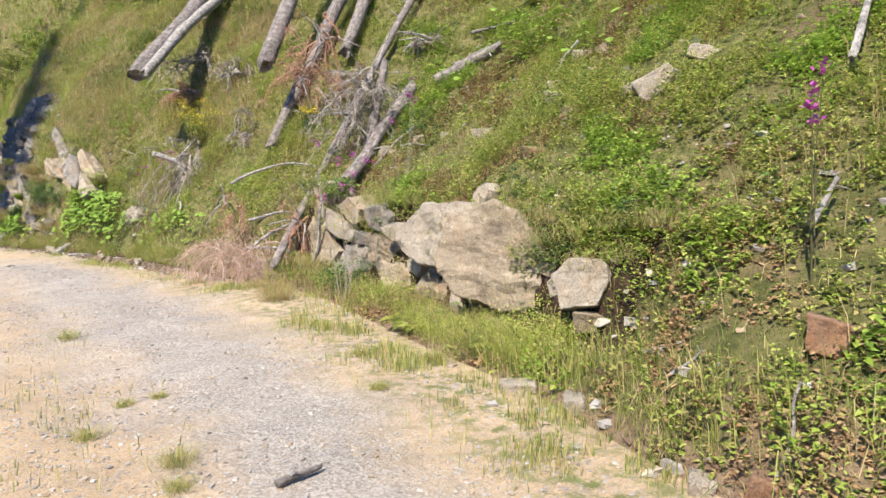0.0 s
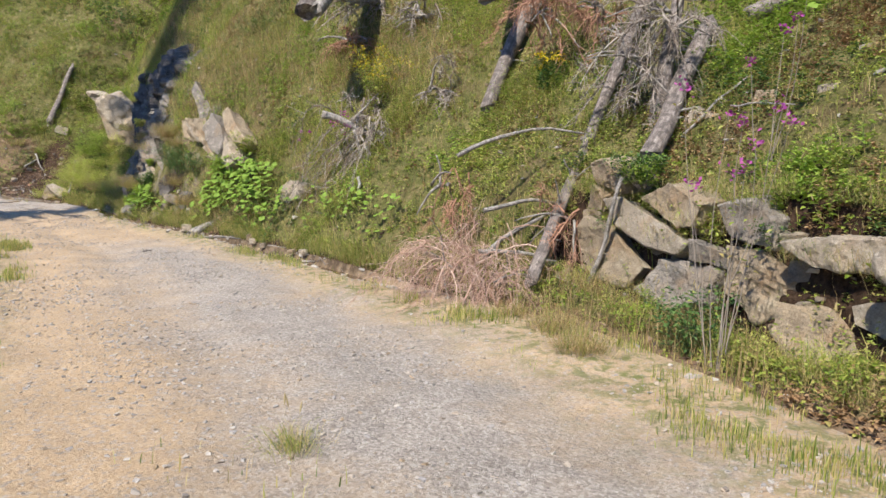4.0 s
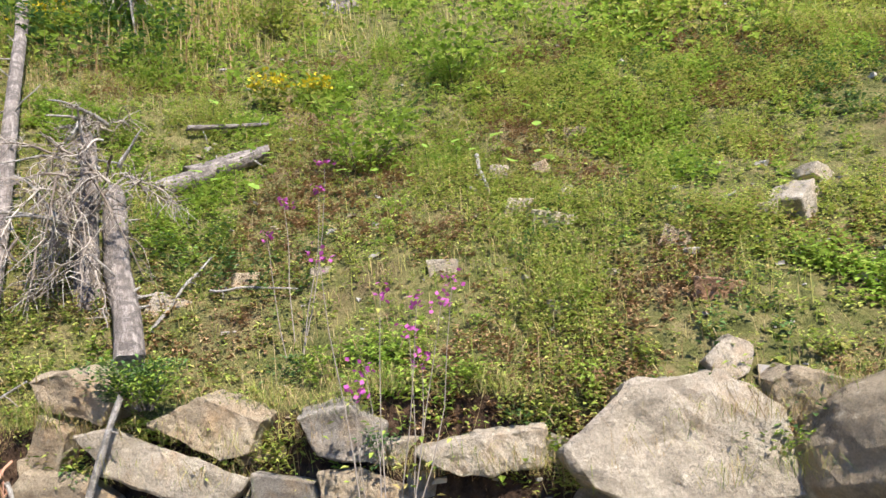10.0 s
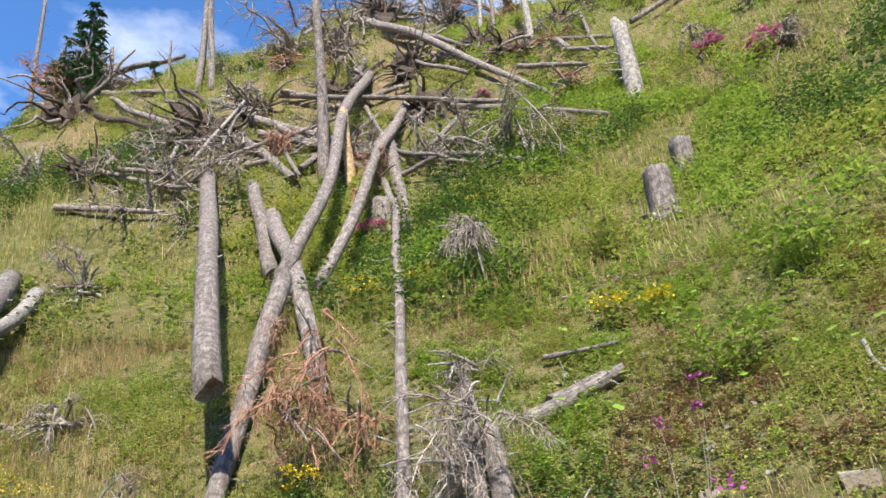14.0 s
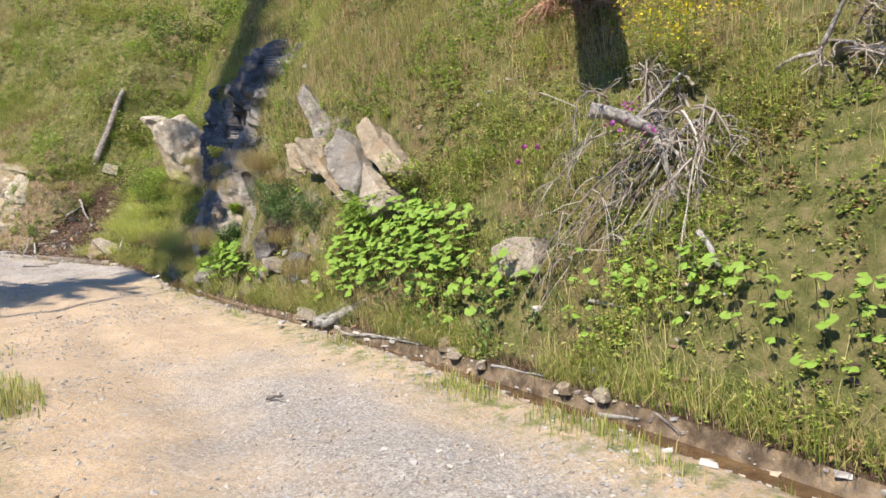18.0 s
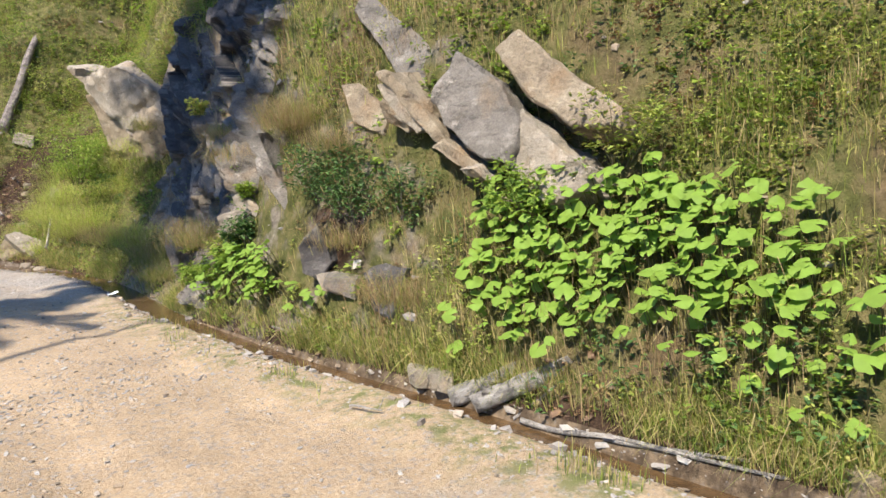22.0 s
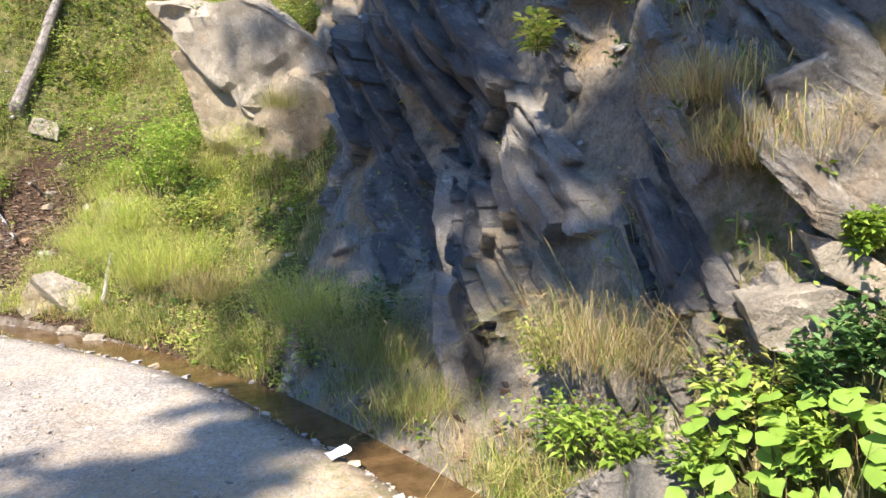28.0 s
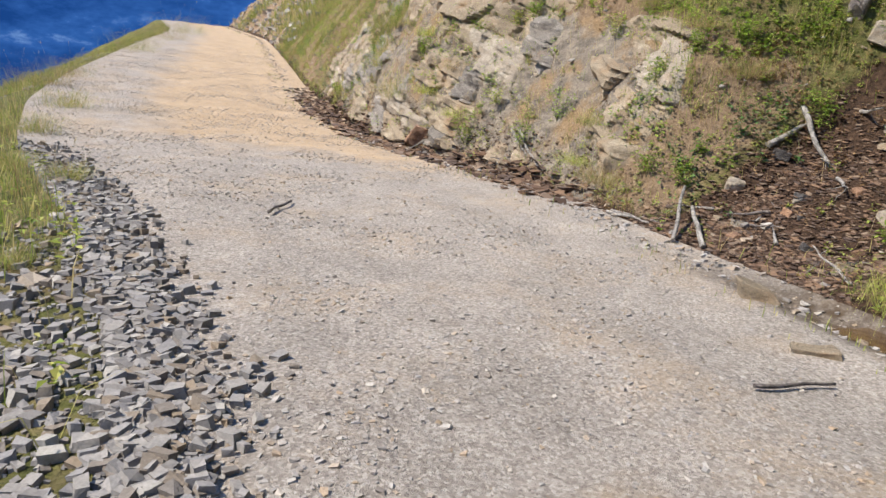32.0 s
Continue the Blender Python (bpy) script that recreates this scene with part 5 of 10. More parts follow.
def tussock(name, at, n, height, spread, material, label, seed, droop=0.4):
    """A clump of long grass that hangs over."""
    ob = thing(name, at, label, "grass clump")
    g = np.random.default_rng(seed)
    for blade_m, share in ((material, 1.15), (GRASS_M if material is DRY_M else DRY_M, 0.45 if material is DRY_M else 0.22)):
        m = int(n * share)
        p = g.normal(size=(m, 3)) * (0.34 * spread, 0.34 * spread, 0.05 * spread)
        d = unit(np.stack([p[:, 0], p[:, 1], 0 * p[:, 0]], 1) + 0.45 * spread * g.normal(size=(m, 3)) * (1, 1, 0)) * (0.15 + 0.95 * g.random((m, 1)))
        h = height * (0.25 + 0.85 * g.random(m) ** 1.3)[:, None]
        drop = droop * (0.35 + 0.65 * g.random((m, 1)))
        side = unit(np.cross(d, (0, 0, 1.0)) + 0.3 * g.normal(size=(m, 3))) * 0.0014
        m1, tip = p + h * (0.5 * d + np.array([0, 0, 0.55])), p + h * d * 1.15 + h * (0.80 - drop) * np.array([0, 0, 1.0])
        v = np.stack([p - side, p + side, m1 + side * 0.8, m1 - side * 0.8, tip], 1)
        b = np.arange(m)[:, None] * 5
        part("blades", big_mesh("blades", v.reshape(-1, 3), b + [0, 1, 2, 3], b + [3, 2, 4]), blade_m, ob)
    for k in range(3):
        a = g.random() * 6.283
        tip = np.array([np.cos(a) * 0.5 * spread, np.sin(a) * 0.5 * spread, height * (0.8 + 0.5 * g.random())])
        line = bent_line((0, 0, -0.02), tip, 5, 0.06, seed + k)
        stalk = part("stalk", joined("stalk", [tube_arrays(line, np.linspace(0.0016, 0.0009, 5), 3, cap=False)], DRY_M), DRY_M, ob)
        part("seed_head", joined("seed_head", [tube_arrays(np.linspace(line[-1], line[-1] + unit(line[-1] - line[-2]) * 0.07, 4), (0.001, 0.005, 0.004, 0.001), 4)], DRY_M), DRY_M, stalk)
    return ob


def spruce(name, at, height, radius, label, seed, bare=0.1, density=1.0, trunk_r=0.16, lean=(0, 0), bark=None, leafless=0.0, profile=()):
    """A conifer: tapered trunk, whorls of drooping limbs, each with fans of needled twigs."""
    ob = thing(name, at, label, "tree")
    g = np.random.default_rng(seed)
    top = np.array([lean[0], lean[1], height])
    line = bent_line((0, 0, -0.3), top, 12, 0.012, seed)
    v, f = tube_arrays(line, np.linspace(trunk_r, 0.015, 12), 8, 0.12, seed)
    part("trunk", joined("trunk", [(v, f)], bark or BARK_M), BARK_M, ob)
    limbs, pos, outd = [], [], []
    n = int(height * 9 * density)
    for k in range(n):
        t = bare + (1 - bare) * (k + g.random()) / n
        a = g.random() * 6.283
        wide = np.interp(t, *zip(*profile)) if profile else (1.05 - t) ** 0.8
        L = radius * wide * (0.55 + 0.6 * g.random())
        if L < 0.05:
            continue
        o = line[0] + (top - line[0]) * t
        i = min(10, int(t * 11))
        o = line[i] + (line[i + 1] - line[i]) * (t * 11 - i)
        d = np.array([np.cos(a), np.sin(a), 0.12])
        s = np.linspace(0, 1, 5)[:, None]
        p = o + d * L * s + (0, 0, -0.28 * L) * s**2
        limbs.append(tube_arrays(p, np.linspace(0.012 + 0.012 * L, 0.004, 5), 4, cap=False))
        if g.random() < leafless:
            continue
        m = int(26 + 34 * L)
        q = 0.15 + 0.85 * g.random(m)
        j = np.minimum(3, (q * 4).astype(int))
        base = p[j] + (p[j + 1] - p[j]) * (q * 4 - j)[:, None]
        e = unit(d + 0.9 * g.normal(size=(m, 3)) * (1, 1, 0.45) + (0, 0, -0.35))
        pos.append(base)
        outd.append(e)
    part("limbs", joined("limbs", limbs, BARK_M), BARK_M, ob)
    if pos:
        pos, outd = np.concatenate(pos), np.concatenate(outd)
        ln = 0.10 + 0.22 * g.random(len(pos)) * min(1.5, radius)
        v, t1, t2 = leaf_quads(pos, outd, unit(np.array([0, 0, 1.0]) + 0.4 * g.normal(size=(len(pos), 3))), ln, ln * 0.34, 0.3)
        part("crown", big_mesh("crown", v, tris=np.concatenate([t1, t2])), NEEDLE_M, ob)
    return ob


def stump(at, height, radius, label, seed, material=None):
    ob = thing("tree_stump", at, label, "stump")
    g = np.random.default_rng(seed)
    n, sides = 8, 18
    line = np.stack([np.zeros(n), np.zeros(n), np.linspace(-0.25, height, n)], 1)
    v, f = tube_arrays(line, radius * np.array([1.25, 1.12, 1.04, 1.0, 0.98, 0.96, 0.95, 0.94]), sides, 0.05, seed)
    groove = 1 + 0.10 * np.tile(g.normal(size=sides), n)[:, None]
    v[:, :2] *= groove
    v[-sides:, 2] += (g.random(sides) - 0.4) * 0.10 * radius * 2
    part("wood", joined("wood", [(v, f)], material or BARK_M), BARK_M, ob)
    for k in range(5):
        a = 6.283 * k / 5 + g.random()
        w, q = tube_arrays(bent_line((radius * np.cos(a), radius * np.sin(a), 0.02), (1.7 * radius * np.cos(a), 1.7 * radius * np.sin(a), -0.28), 5, 0.05, seed + k), np.linspace(0.22, 0.08, 5) * radius, 6, 0.2, k)
        part("root", joined("root", [(w, q)], material or BARE_M), BARE_M, ob)
    return ob
SCRAP_AT = (1.30, 24.66, 0.03)

# stacked boulders of the roadside wall
rock((5.04, 6.33, 0.90), (1.33, 0.80, 0.73), -90, 0, -14, SLAB_M, "large flat pale gray rock slab jutting from the bank", 101, group="boulders of the wall", sink=0, rim=[(-0.83, -0.67), (-0.36, -1.00), (0.84, -0.94), (1.00, -0.77), (0.84, 0.30), (0.62, 0.69), (0.36, 1.00), (-0.43, 0.75), (-1.00, -0.12)])
rock((5.12, 5.90, 1.36), (0.29, 0.34, 0.31), -90, 0, -10, SLAB_M, "small angular gray-brown rock wedged above a slab", 102, group="boulders of the wall", sink=0, rim=[(-0.49, -1.00), (0.55, -0.60), (1.00, 0.45), (0.13, 1.00), (-1.00, 0.06)])
rock((5.03, 5.38, 1.15), (0.75, 0.60, 0.43), -90, 0, 10, OCHRE_M, "dark-sided brown block under overhanging soil", 103, group="boulders of the wall", sink=0, rim=[(-0.85, -0.48), (-0.42, -1.00), (0.51, -0.86), (1.00, -0.46), (0.45, 0.41), (-0.60, 1.00), (-1.00, 0.65)])
rock((5.05, 6.51, 0.21), (0.77, 0.60, 0.51), -90, 0, -6, OCHRE_M, "ochre block carrying the big slab", 107, group="boulders of the wall", sink=0, rim=[(-0.65, -0.78), (0.41, -1.00), (1.00, -0.55), (0.92, 0.59), (0.20, 0.71), (-0.71, 1.00), (-1.00, 0.16)])
rock((5.11, 6.42, 0.48), (0.64, 0.50, 0.20), -90, 0, 0, CLIFF_M, "dark flat stone in the gap under the slab", 104, group="boulders of the wall", sink=0, rim=[(-0.89, -0.29), (0.94, -1.00), (1.00, 0.57), (-1.00, 1.00)])
rock((4.83, 5.99, 0.32), (0.24, 0.30, 0.36), -90, 0, -12, SLAB_M, "whitish upright stone under the slab", 105, group="boulders of the wall", sink=0, rim=[(-0.74, -0.62), (0.22, -1.00), (1.00, -0.12), (0.37, 1.00), (-1.00, 0.79)])
rock((4.87, 5.73, 0.30), (0.25, 0.34, 0.37), -90, 0, -8, RUST_M, "rust-red broken stone beside grass", 106, group="boulders of the wall", sink=0, rim=[(-0.94, -0.67), (0.52, -1.00), (1.00, -0.08), (0.43, 1.00), (-1.00, 0.69)])
rock((4.98, 5.51, 0.50), (0.47, 0.45, 0.31), -90, 0, -5, OCHRE_M, "ochre block supporting the slab", 122, group="boulders of the wall", sink=0, rim=[(-0.18, -1.00), (0.76, -0.14), (1.00, 0.71), (0.24, 1.00), (-1.00, 0.25)])
rock((4.98, 5.22, 0.83), (0.44, 0.40, 0.22), -90, 0, 0, SLAB_M, "gray stone under the brown block", 126, group="boulders of the wall", sink=0, rim=[(-0.16, -1.00), (1.00, -0.52), (0.49, 1.00), (-0.64, 0.87), (-1.00, -0.24)])
rock((5.15, 7.45, 0.94), (0.75, 0.50, 0.24), -90, 0, 6, SLAB_M, "gray flat stone with soil on top", 108, group="boulders of the wall", sink=0, rim=[(-0.30, -1.00), (0.95, -0.75), (1.00, 1.00), (0.02, 0.85), (-1.00, 0.29)])
rock((5.08, 7.11, 0.49), (0.37, 0.35, 0.24), -90, 0, -8, SLAB_M, "gray stone low in the wall", 109, group="boulders of the wall", sink=0, rim=[(-0.73, -0.54), (0.52, -1.00), (1.00, 0.30), (0.28, 1.00), (-1.00, 0.45)])
rock((5.29, 8.31, 1.07), (0.52, 0.40, 0.38), -90, 0, 4, CLIFF_M, "purplish gray stone behind thistle stems", 110, group="boulders of the wall", sink=0, rim=[(-0.55, -0.46), (1.00, -1.00), (0.94, 0.19), (0.12, 1.00), (-1.00, 0.73)])
rock((5.41, 9.20, 1.19), (0.72, 0.50, 0.41), -90, 0, 8, OCHRE_M, "rusty brown slab under the conifer sprout", 112, group="boulders of the wall", sink=0, rim=[(0.21, -1.00), (0.76, -0.79), (1.00, 0.15), (-0.12, 1.00), (-1.00, 0.19)])
rock((5.41, 10.05, 1.40), (0.53, 0.50, 0.36), -90, 0, 6, OCHRE_M, "pale rounded stone at the end of the wall", 113, group="boulders of the wall", sink=0, rim=[(-0.57, -0.43), (0.76, -1.00), (1.00, -0.28), (0.08, 1.00), (-1.00, 0.68)])
rock((5.33, 9.48, 0.88), (1.07, 0.50, 0.46), -90, 0, -10, SLAB_M, "long pale gray stone lying aslant", 114, group="boulders of the wall", sink=0, rim=[(-0.66, -0.08), (0.04, -0.74), (0.74, -1.00), (1.00, -0.42), (0.40, 0.18), (-0.52, 1.00), (-1.00, 0.89)])
rock((5.38, 9.97, 0.58), (1.01, 0.55, 0.60), -90, 0, -8, OCHRE_M, "broad brown flat-faced stone low in the wall", 115, group="boulders of the wall", sink=0, rim=[(-0.64, -0.75), (0.64, -1.00), (1.00, -0.26), (0.50, 0.25), (-0.10, 0.87), (-0.72, 1.00), (-1.00, 0.39)])
rock((5.42, 10.10, 0.18), (0.94, 0.50, 0.31), -90, 0, -4, OCHRE_M, "brown stone in shade under a flat-faced stone", 120, group="boulders of the wall", sink=0, rim=[(-1.00, -0.90), (0.90, -1.00), (1.00, 0.35), (-0.06, 0.83), (-0.99, 1.00)])
rock((5.34, 9.00, 0.38), (0.88, 0.50, 0.49), -90, 0, -12, CLIFF_M, "mossy gray stone at the foot of the wall", 116, group="boulders of the wall", sink=0, rim=[(-0.30, -1.00), (0.81, -0.40), (1.00, 0.77), (0.30, 1.00), (-0.55, 0.80), (-1.00, -0.49)])
rock((5.19, 7.48, 0.26), (0.71, 0.55, 0.47), -90, 0, -10, OCHRE_M, "brown weathered stone low in the wall", 118, group="boulders of the wall", sink=0, rim=[(-0.93, -0.24), (-0.38, -1.00), (1.00, -0.84), (1.00, -0.11), (-0.08, 1.00), (-1.00, 0.77)])
rock((5.33, 8.16, 0.53), (0.64, 0.50, 0.58), -90, 0, -8, OCHRE_M, "reddish gray stone behind thistle stems", 117, group="boulders of the wall", sink=0, rim=[(-1.00, -0.33), (-0.04, -1.00), (1.00, -0.47), (0.95, 0.51), (-0.25, 1.00), (-0.99, 0.91)])
rock((5.00, 6.78, 0.51), (0.18, 0.30, 0.17), -90, 0, 0, RUST_M, "small rusty stone wedged under the slab", 119, group="boulders of the wall", sink=0, rim=[(-0.99, -0.90), (0.42, -1.00), (1.00, 0.78), (-1.00, 1.00)])
rock((5.29, 8.69, 0.75), (0.41, 0.35, 0.21), -90, 0, 0, CLIFF_M, "flat dark stone between larger stones", 123, group="boulders of the wall", sink=0, rim=[(-1.00, -0.74), (1.00, -1.00), (0.87, 0.24), (-0.93, 1.00)])
rock((5.37, 10.23, 1.13), (0.32, 0.40, 0.37), -90, 0, 4, OCHRE_M, "brown stone in shade at the end of the wall", 111, group="boulders of the wall", sink=0, rim=[(-1.00, -0.91), (0.45, -1.00), (1.00, 0.31), (-0.23, 1.00)])
rock((4.69, 5.15, 0.72), (1.17, 0.80, 1.00), -62, 0, -12, OCHRE_M, "huge rounded gray boulder face in the bank", 121, group="boulders of the wall", sink=0, rim=[(-0.59, -0.74), (0.22, -1.00), (1.00, -0.79), (1.00, -0.08), (0.46, 0.63), (-0.01, 1.00), (-0.70, 0.70), (-1.00, -0.07)])
rock((4.45, 3.92, 0.68), (0.45, 0.50, 0.39), -58, 0, -6, SLAB_M, "gray block half buried in soil", 124, group="boulders of the wall", sink=0, rim=[(-0.64, -1.00), (0.56, -0.81), (1.00, 0.40), (0.62, 1.00), (-0.48, 0.96), (-1.00, 0.31)])
rock((4.34, 3.80, 0.40), (0.28, 0.26, 0.19), -49, 1, 0, OCHRE_M, "ochre stone lying on bare soil", 125)
rock((3.82, 1.72, 0.72), (0.26, 0.29, 0.23), -66, 11, 0, RUST_M, "orange-brown stone among weeds", 127)
rock((6.35, 4.63, 2.55), (0.51, 0.38, 0.35), -54, -34, 0, SLAB_M, "pale stone lying on the upper bank", 128, sink=0.32)
rock((6.68, 4.38, 2.84), (0.39, 0.27, 0.20), -57, 21, 0, SLAB_M, "flat pale stone on the upper bank", 129)
rock((3.51, 3.74, 0.01), (0.30, 0.23, 0.15), -43, 6, 0, SLAB_M, "flat gray stone at the track's edge", 130)
rock((3.44, 3.12, 0.05), (0.18, 0.25, 0.18), -48, 1, 0, SLAB_M, "gray stone at the track's edge", 131)
rock((3.04, 1.94, 0.01), (0.16, 0.21, 0.13), -57, 1, 0, SLAB_M, "pale stone at the foot of the bank", 132)
rock((3.09, 1.65, 0.10), (0.18, 0.22, 0.14), -62, 11, 0, RUST_M, "pinkish stone at the foot of the bank", 133)
rock((-6.22, 27.31, -0.62), (1.25, 0.59, 0.62), 14, 0, 0, OCHRE_M, "gray-tan stone in the outer embankment of the track", 134)
rock((-5.29, 26.64, -0.73), (1.01, 0.72, 0.81), 12, -10, 0, SLAB_M, "gray-tan stone in the outer embankment of the track", 135)
rock((-6.19, 26.45, -1.28), (1.21, 0.80, 0.91), 14, -10, 0, SLAB_M, "gray-tan stone in the outer embankment of the track", 136)
rock((-4.20, 24.99, -0.69), (0.75, 0.68, 0.75), 10, 0, 0, OCHRE_M, "gray-tan stone in the outer embankment of the track", 137)
rock((-4.69, 24.80, -1.06), (0.75, 0.47, 0.47), 12, -5, 0, OCHRE_M, "gray-tan stone in the outer embankment of the track", 138)
rock((-3.37, 23.14, -0.45), (0.51, 0.50, 0.77), 9, 5, 0, OCHRE_M, "gray-tan stone in the outer embankment of the track", 139)
rock((-5.92, 24.72, -1.71), (0.94, 0.69, 0.75), 15, 0, 0, OCHRE_M, "gray-tan stone in the outer embankment of the track", 140)
rock((-4.82, 23.07, -1.36), (0.69, 0.51, 0.52), 13, -10, 0, SLAB_M, "gray-tan stone in the outer embankment of the track", 141)

# loose rocks on the bank above the wall
rock((6.44, 7.64, 2.17), (0.32, 0.32, 0.27), -89, 8, 0, SLAB_M, "pale pitted rock lying in weeds", 142, sink=0.32)
rock((7.18, 6.92, 2.80), (0.32, 0.29, 0.23), -95, 4, 0, SLAB_M, "pinkish pale rock in a scree patch", 143)
rock((6.91, 6.60, 2.62), (0.47, 0.25, 0.17), -98, 14, 0, SLAB_M, "flat pale rock in a scree patch", 144)
rock((7.79, 7.01, 3.31), (0.25, 0.25, 0.17), -94, 4, 0, SLAB_M, "gray rock beside dead twigs", 145)
rock((7.79, 6.57, 3.34), (0.21, 0.26, 0.18), -98, -11, 0, OCHRE_M, "ochre rock in a scree patch", 146)
rock((6.32, 4.97, 2.47), (0.22, 0.27, 0.20), -114, -6, 0, SLAB_M, "pale rock standing in grass", 147)
rock((5.59, 5.70, 1.83), (0.33, 0.26, 0.19), -110, 8, 0, RUST_M, "rusty rock edged with moss", 148)
rock((5.87, 6.77, 1.78), (0.23, 0.26, 0.19), -98, -6, 0, SLAB_M, "gray rock among low weeds", 149)
rock((6.34, 9.93, 2.00), (0.41, 0.36, 0.31), -68, 14, 0, SLAB_M, "light gray jagged rock beside a fallen trunk", 150, sink=0.32)
rock((6.63, 9.36, 2.21), (0.25, 0.27, 0.19), -73, 4, 0, OCHRE_M, "tan rock among thistles", 151)
rock((6.26, 5.75, 2.32), (0.27, 0.27, 0.20), -107, 14, 0, OCHRE_M, "tan rock among weeds", 152)
rock((6.10, 6.31, 2.05), (0.15, 0.20, 0.10), -103, -6, 0, SLAB_M, "small pale rock among weeds", 153)
rock((8.27, 6.10, 3.81), (0.31, 0.29, 0.22), -101, -11, 0, OCHRE_M, "ochre stone in a scree patch", 154)
rock((5.26, 6.66, 1.31), (0.16, 0.20, 0.11), -101, -6, 0, RUST_M, "brown stone on bare soil", 155)
rock((6.66, 8.70, 2.27), (0.24, 0.21, 0.12), -79, -11, 0, SLAB_M, "flat gray rock in grass", 156)
rock((7.31, 6.44, 2.98), (0.19, 0.22, 0.14), -99, -1, 0, SLAB_M, "small pale rock in a scree patch", 157)

# rocks of the cliff
rock((2.55, 28.96, 2.13), (2.53, 0.55, 2.52), -64, 0, 20, SLAB_M, "overhanging ochre rock nose with a pale crust", 170, sink=0, rim=[(-1.00, 1.00), (-0.70, 0.50), (-0.21, 0.11), (0.09, -0.25), (0.36, -0.66), (0.79, -1.00), (1.00, -0.53), (0.95, 0.17), (0.73, 0.50), (0.22, 0.90)])
rock((2.85, 28.95, 1.83), (2.54, 0.70, 2.30), -64, 0, 20, OCHRE_M, "brown underside of the overhanging rock nose", 171, sink=0, rim=[(-0.81, 0.20), (-0.52, -0.30), (-0.22, -1.00), (0.72, -0.82), (1.00, -0.31), (0.95, 0.15), (0.61, 0.57), (-0.15, 0.88), (-1.00, 1.00)])
rock((3.23, 20.23, 1.97), (0.60, 0.50, 0.60), -62, 0, 4, OCHRE_M, "long ochre rock plate standing on edge", 620, sink=0, rim=[(-0.26, 0.08), (0.54, -0.86), (1.00, -1.00), (0.18, 0.15), (-0.64, 1.00), (-1.00, 0.98)])
rock((3.13, 20.36, 2.00), (0.39, 0.45, 0.40), -60, 0, 8, SLAB_M, "thin pale rock plate beside others", 621, sink=0, rim=[(-0.25, -0.33), (0.66, -1.00), (1.00, -0.88), (-0.51, 1.00), (-1.00, 0.92)])
rock((3.08, 20.41, 1.95), (0.26, 0.40, 0.27), -60, 0, 10, OCHRE_M, "short ochre rock plate beside others", 622, sink=0, rim=[(-0.74, -0.31), (0.68, -1.00), (1.00, -0.80), (-0.54, 1.00), (-1.00, 0.74)])
rock((3.33, 19.88, 1.61), (0.50, 0.45, 0.30), -62, 0, 12, OCHRE_M, "ochre rock ledge over a dark gap", 623, sink=0, rim=[(-0.09, -0.20), (0.83, -1.00), (1.00, -0.64), (0.73, -0.19), (-0.48, 1.00), (-1.00, 0.64)])
rock((3.25, 19.58, 1.48), (0.23, 0.35, 0.10), -62, 0, 10, SLAB_M, "thin pale ledge over a dark gap", 624, sink=0, rim=[(-0.43, -0.50), (1.00, -1.00), (0.27, 1.00), (-1.00, 0.79)])
rock((2.86, 20.33, 0.49), (0.40, 0.40, 0.44), -58, 0, -22, DARK_AND_SHADE_ROCK_M, "wet purplish gray rock low in the bank", 167, sink=0, rim=[(-0.28, -0.74), (0.70, -1.00), (1.00, 0.81), (-0.18, 1.00), (-1.00, 0.58)])
rock((2.61, 22.10, 1.46), (0.61, 0.35, 0.87), -50, 0, 0, CLIFF_M, "long gray rock rib beside a dark cleft", 625, sink=0, rim=[(-0.21, -0.24), (0.65, -1.00), (1.00, -0.81), (0.14, 0.04), (-0.46, 1.00), (-1.00, 0.86)])
rock((2.51, 22.69, 1.15), (0.42, 0.30, 0.30), -48, 0, 6, SLAB_M, "pale layered plate under dry grass", 626, sink=0, rim=[(-0.62, 0.06), (0.79, -1.00), (1.00, -0.44), (-0.12, 0.53), (-1.00, 1.00)])
rock((2.49, 22.77, 0.95), (0.65, 0.35, 0.30), -48, 0, 0, SLAB_M, "pale layered plate under dry grass", 627, sink=0, rim=[(-0.78, -0.59), (0.08, -1.00), (1.00, -0.18), (-0.04, 1.00), (-1.00, 0.51)])
rock((2.63, 20.82, 0.54), (0.27, 0.30, 0.19), -55, 0, -10, SLAB_M, "pale mossy stone beside a dark gap", 628, sink=0, rim=[(-0.56, -0.66), (0.56, -1.00), (1.00, -0.07), (0.11, 1.00), (-1.00, 0.68)])
rock((3.45, 20.84, 2.53), (1.16, 0.50, 1.05), -70, 0, -18, CLIFF_M, "smooth gray slab leaning down the cliff", 158, sink=0, rim=[(0.20, -0.70), (0.81, -1.00), (1.00, -0.69), (0.27, 0.10), (-0.88, 1.00), (-1.00, 0.61)])
rock((3.54, 19.73, 1.84), (0.78, 0.70, 0.85), -74, 0, -14, CLIFF_M, "big rounded gray rock face with rusty stains", 159, sink=0, rim=[(-0.60, -0.29), (0.34, -0.86), (0.94, -1.00), (1.00, -0.22), (0.46, 0.39), (-0.59, 1.00), (-1.00, 0.16)])
rock((3.14, 21.03, 1.97), (0.49, 0.45, 0.47), -60, 0, -10, OCHRE_M, "tan rock on a grassy ledge", 165, sink=0, rim=[(-0.34, -0.45), (0.96, -1.00), (1.00, -0.01), (-0.29, 1.00), (-1.00, 0.92)])
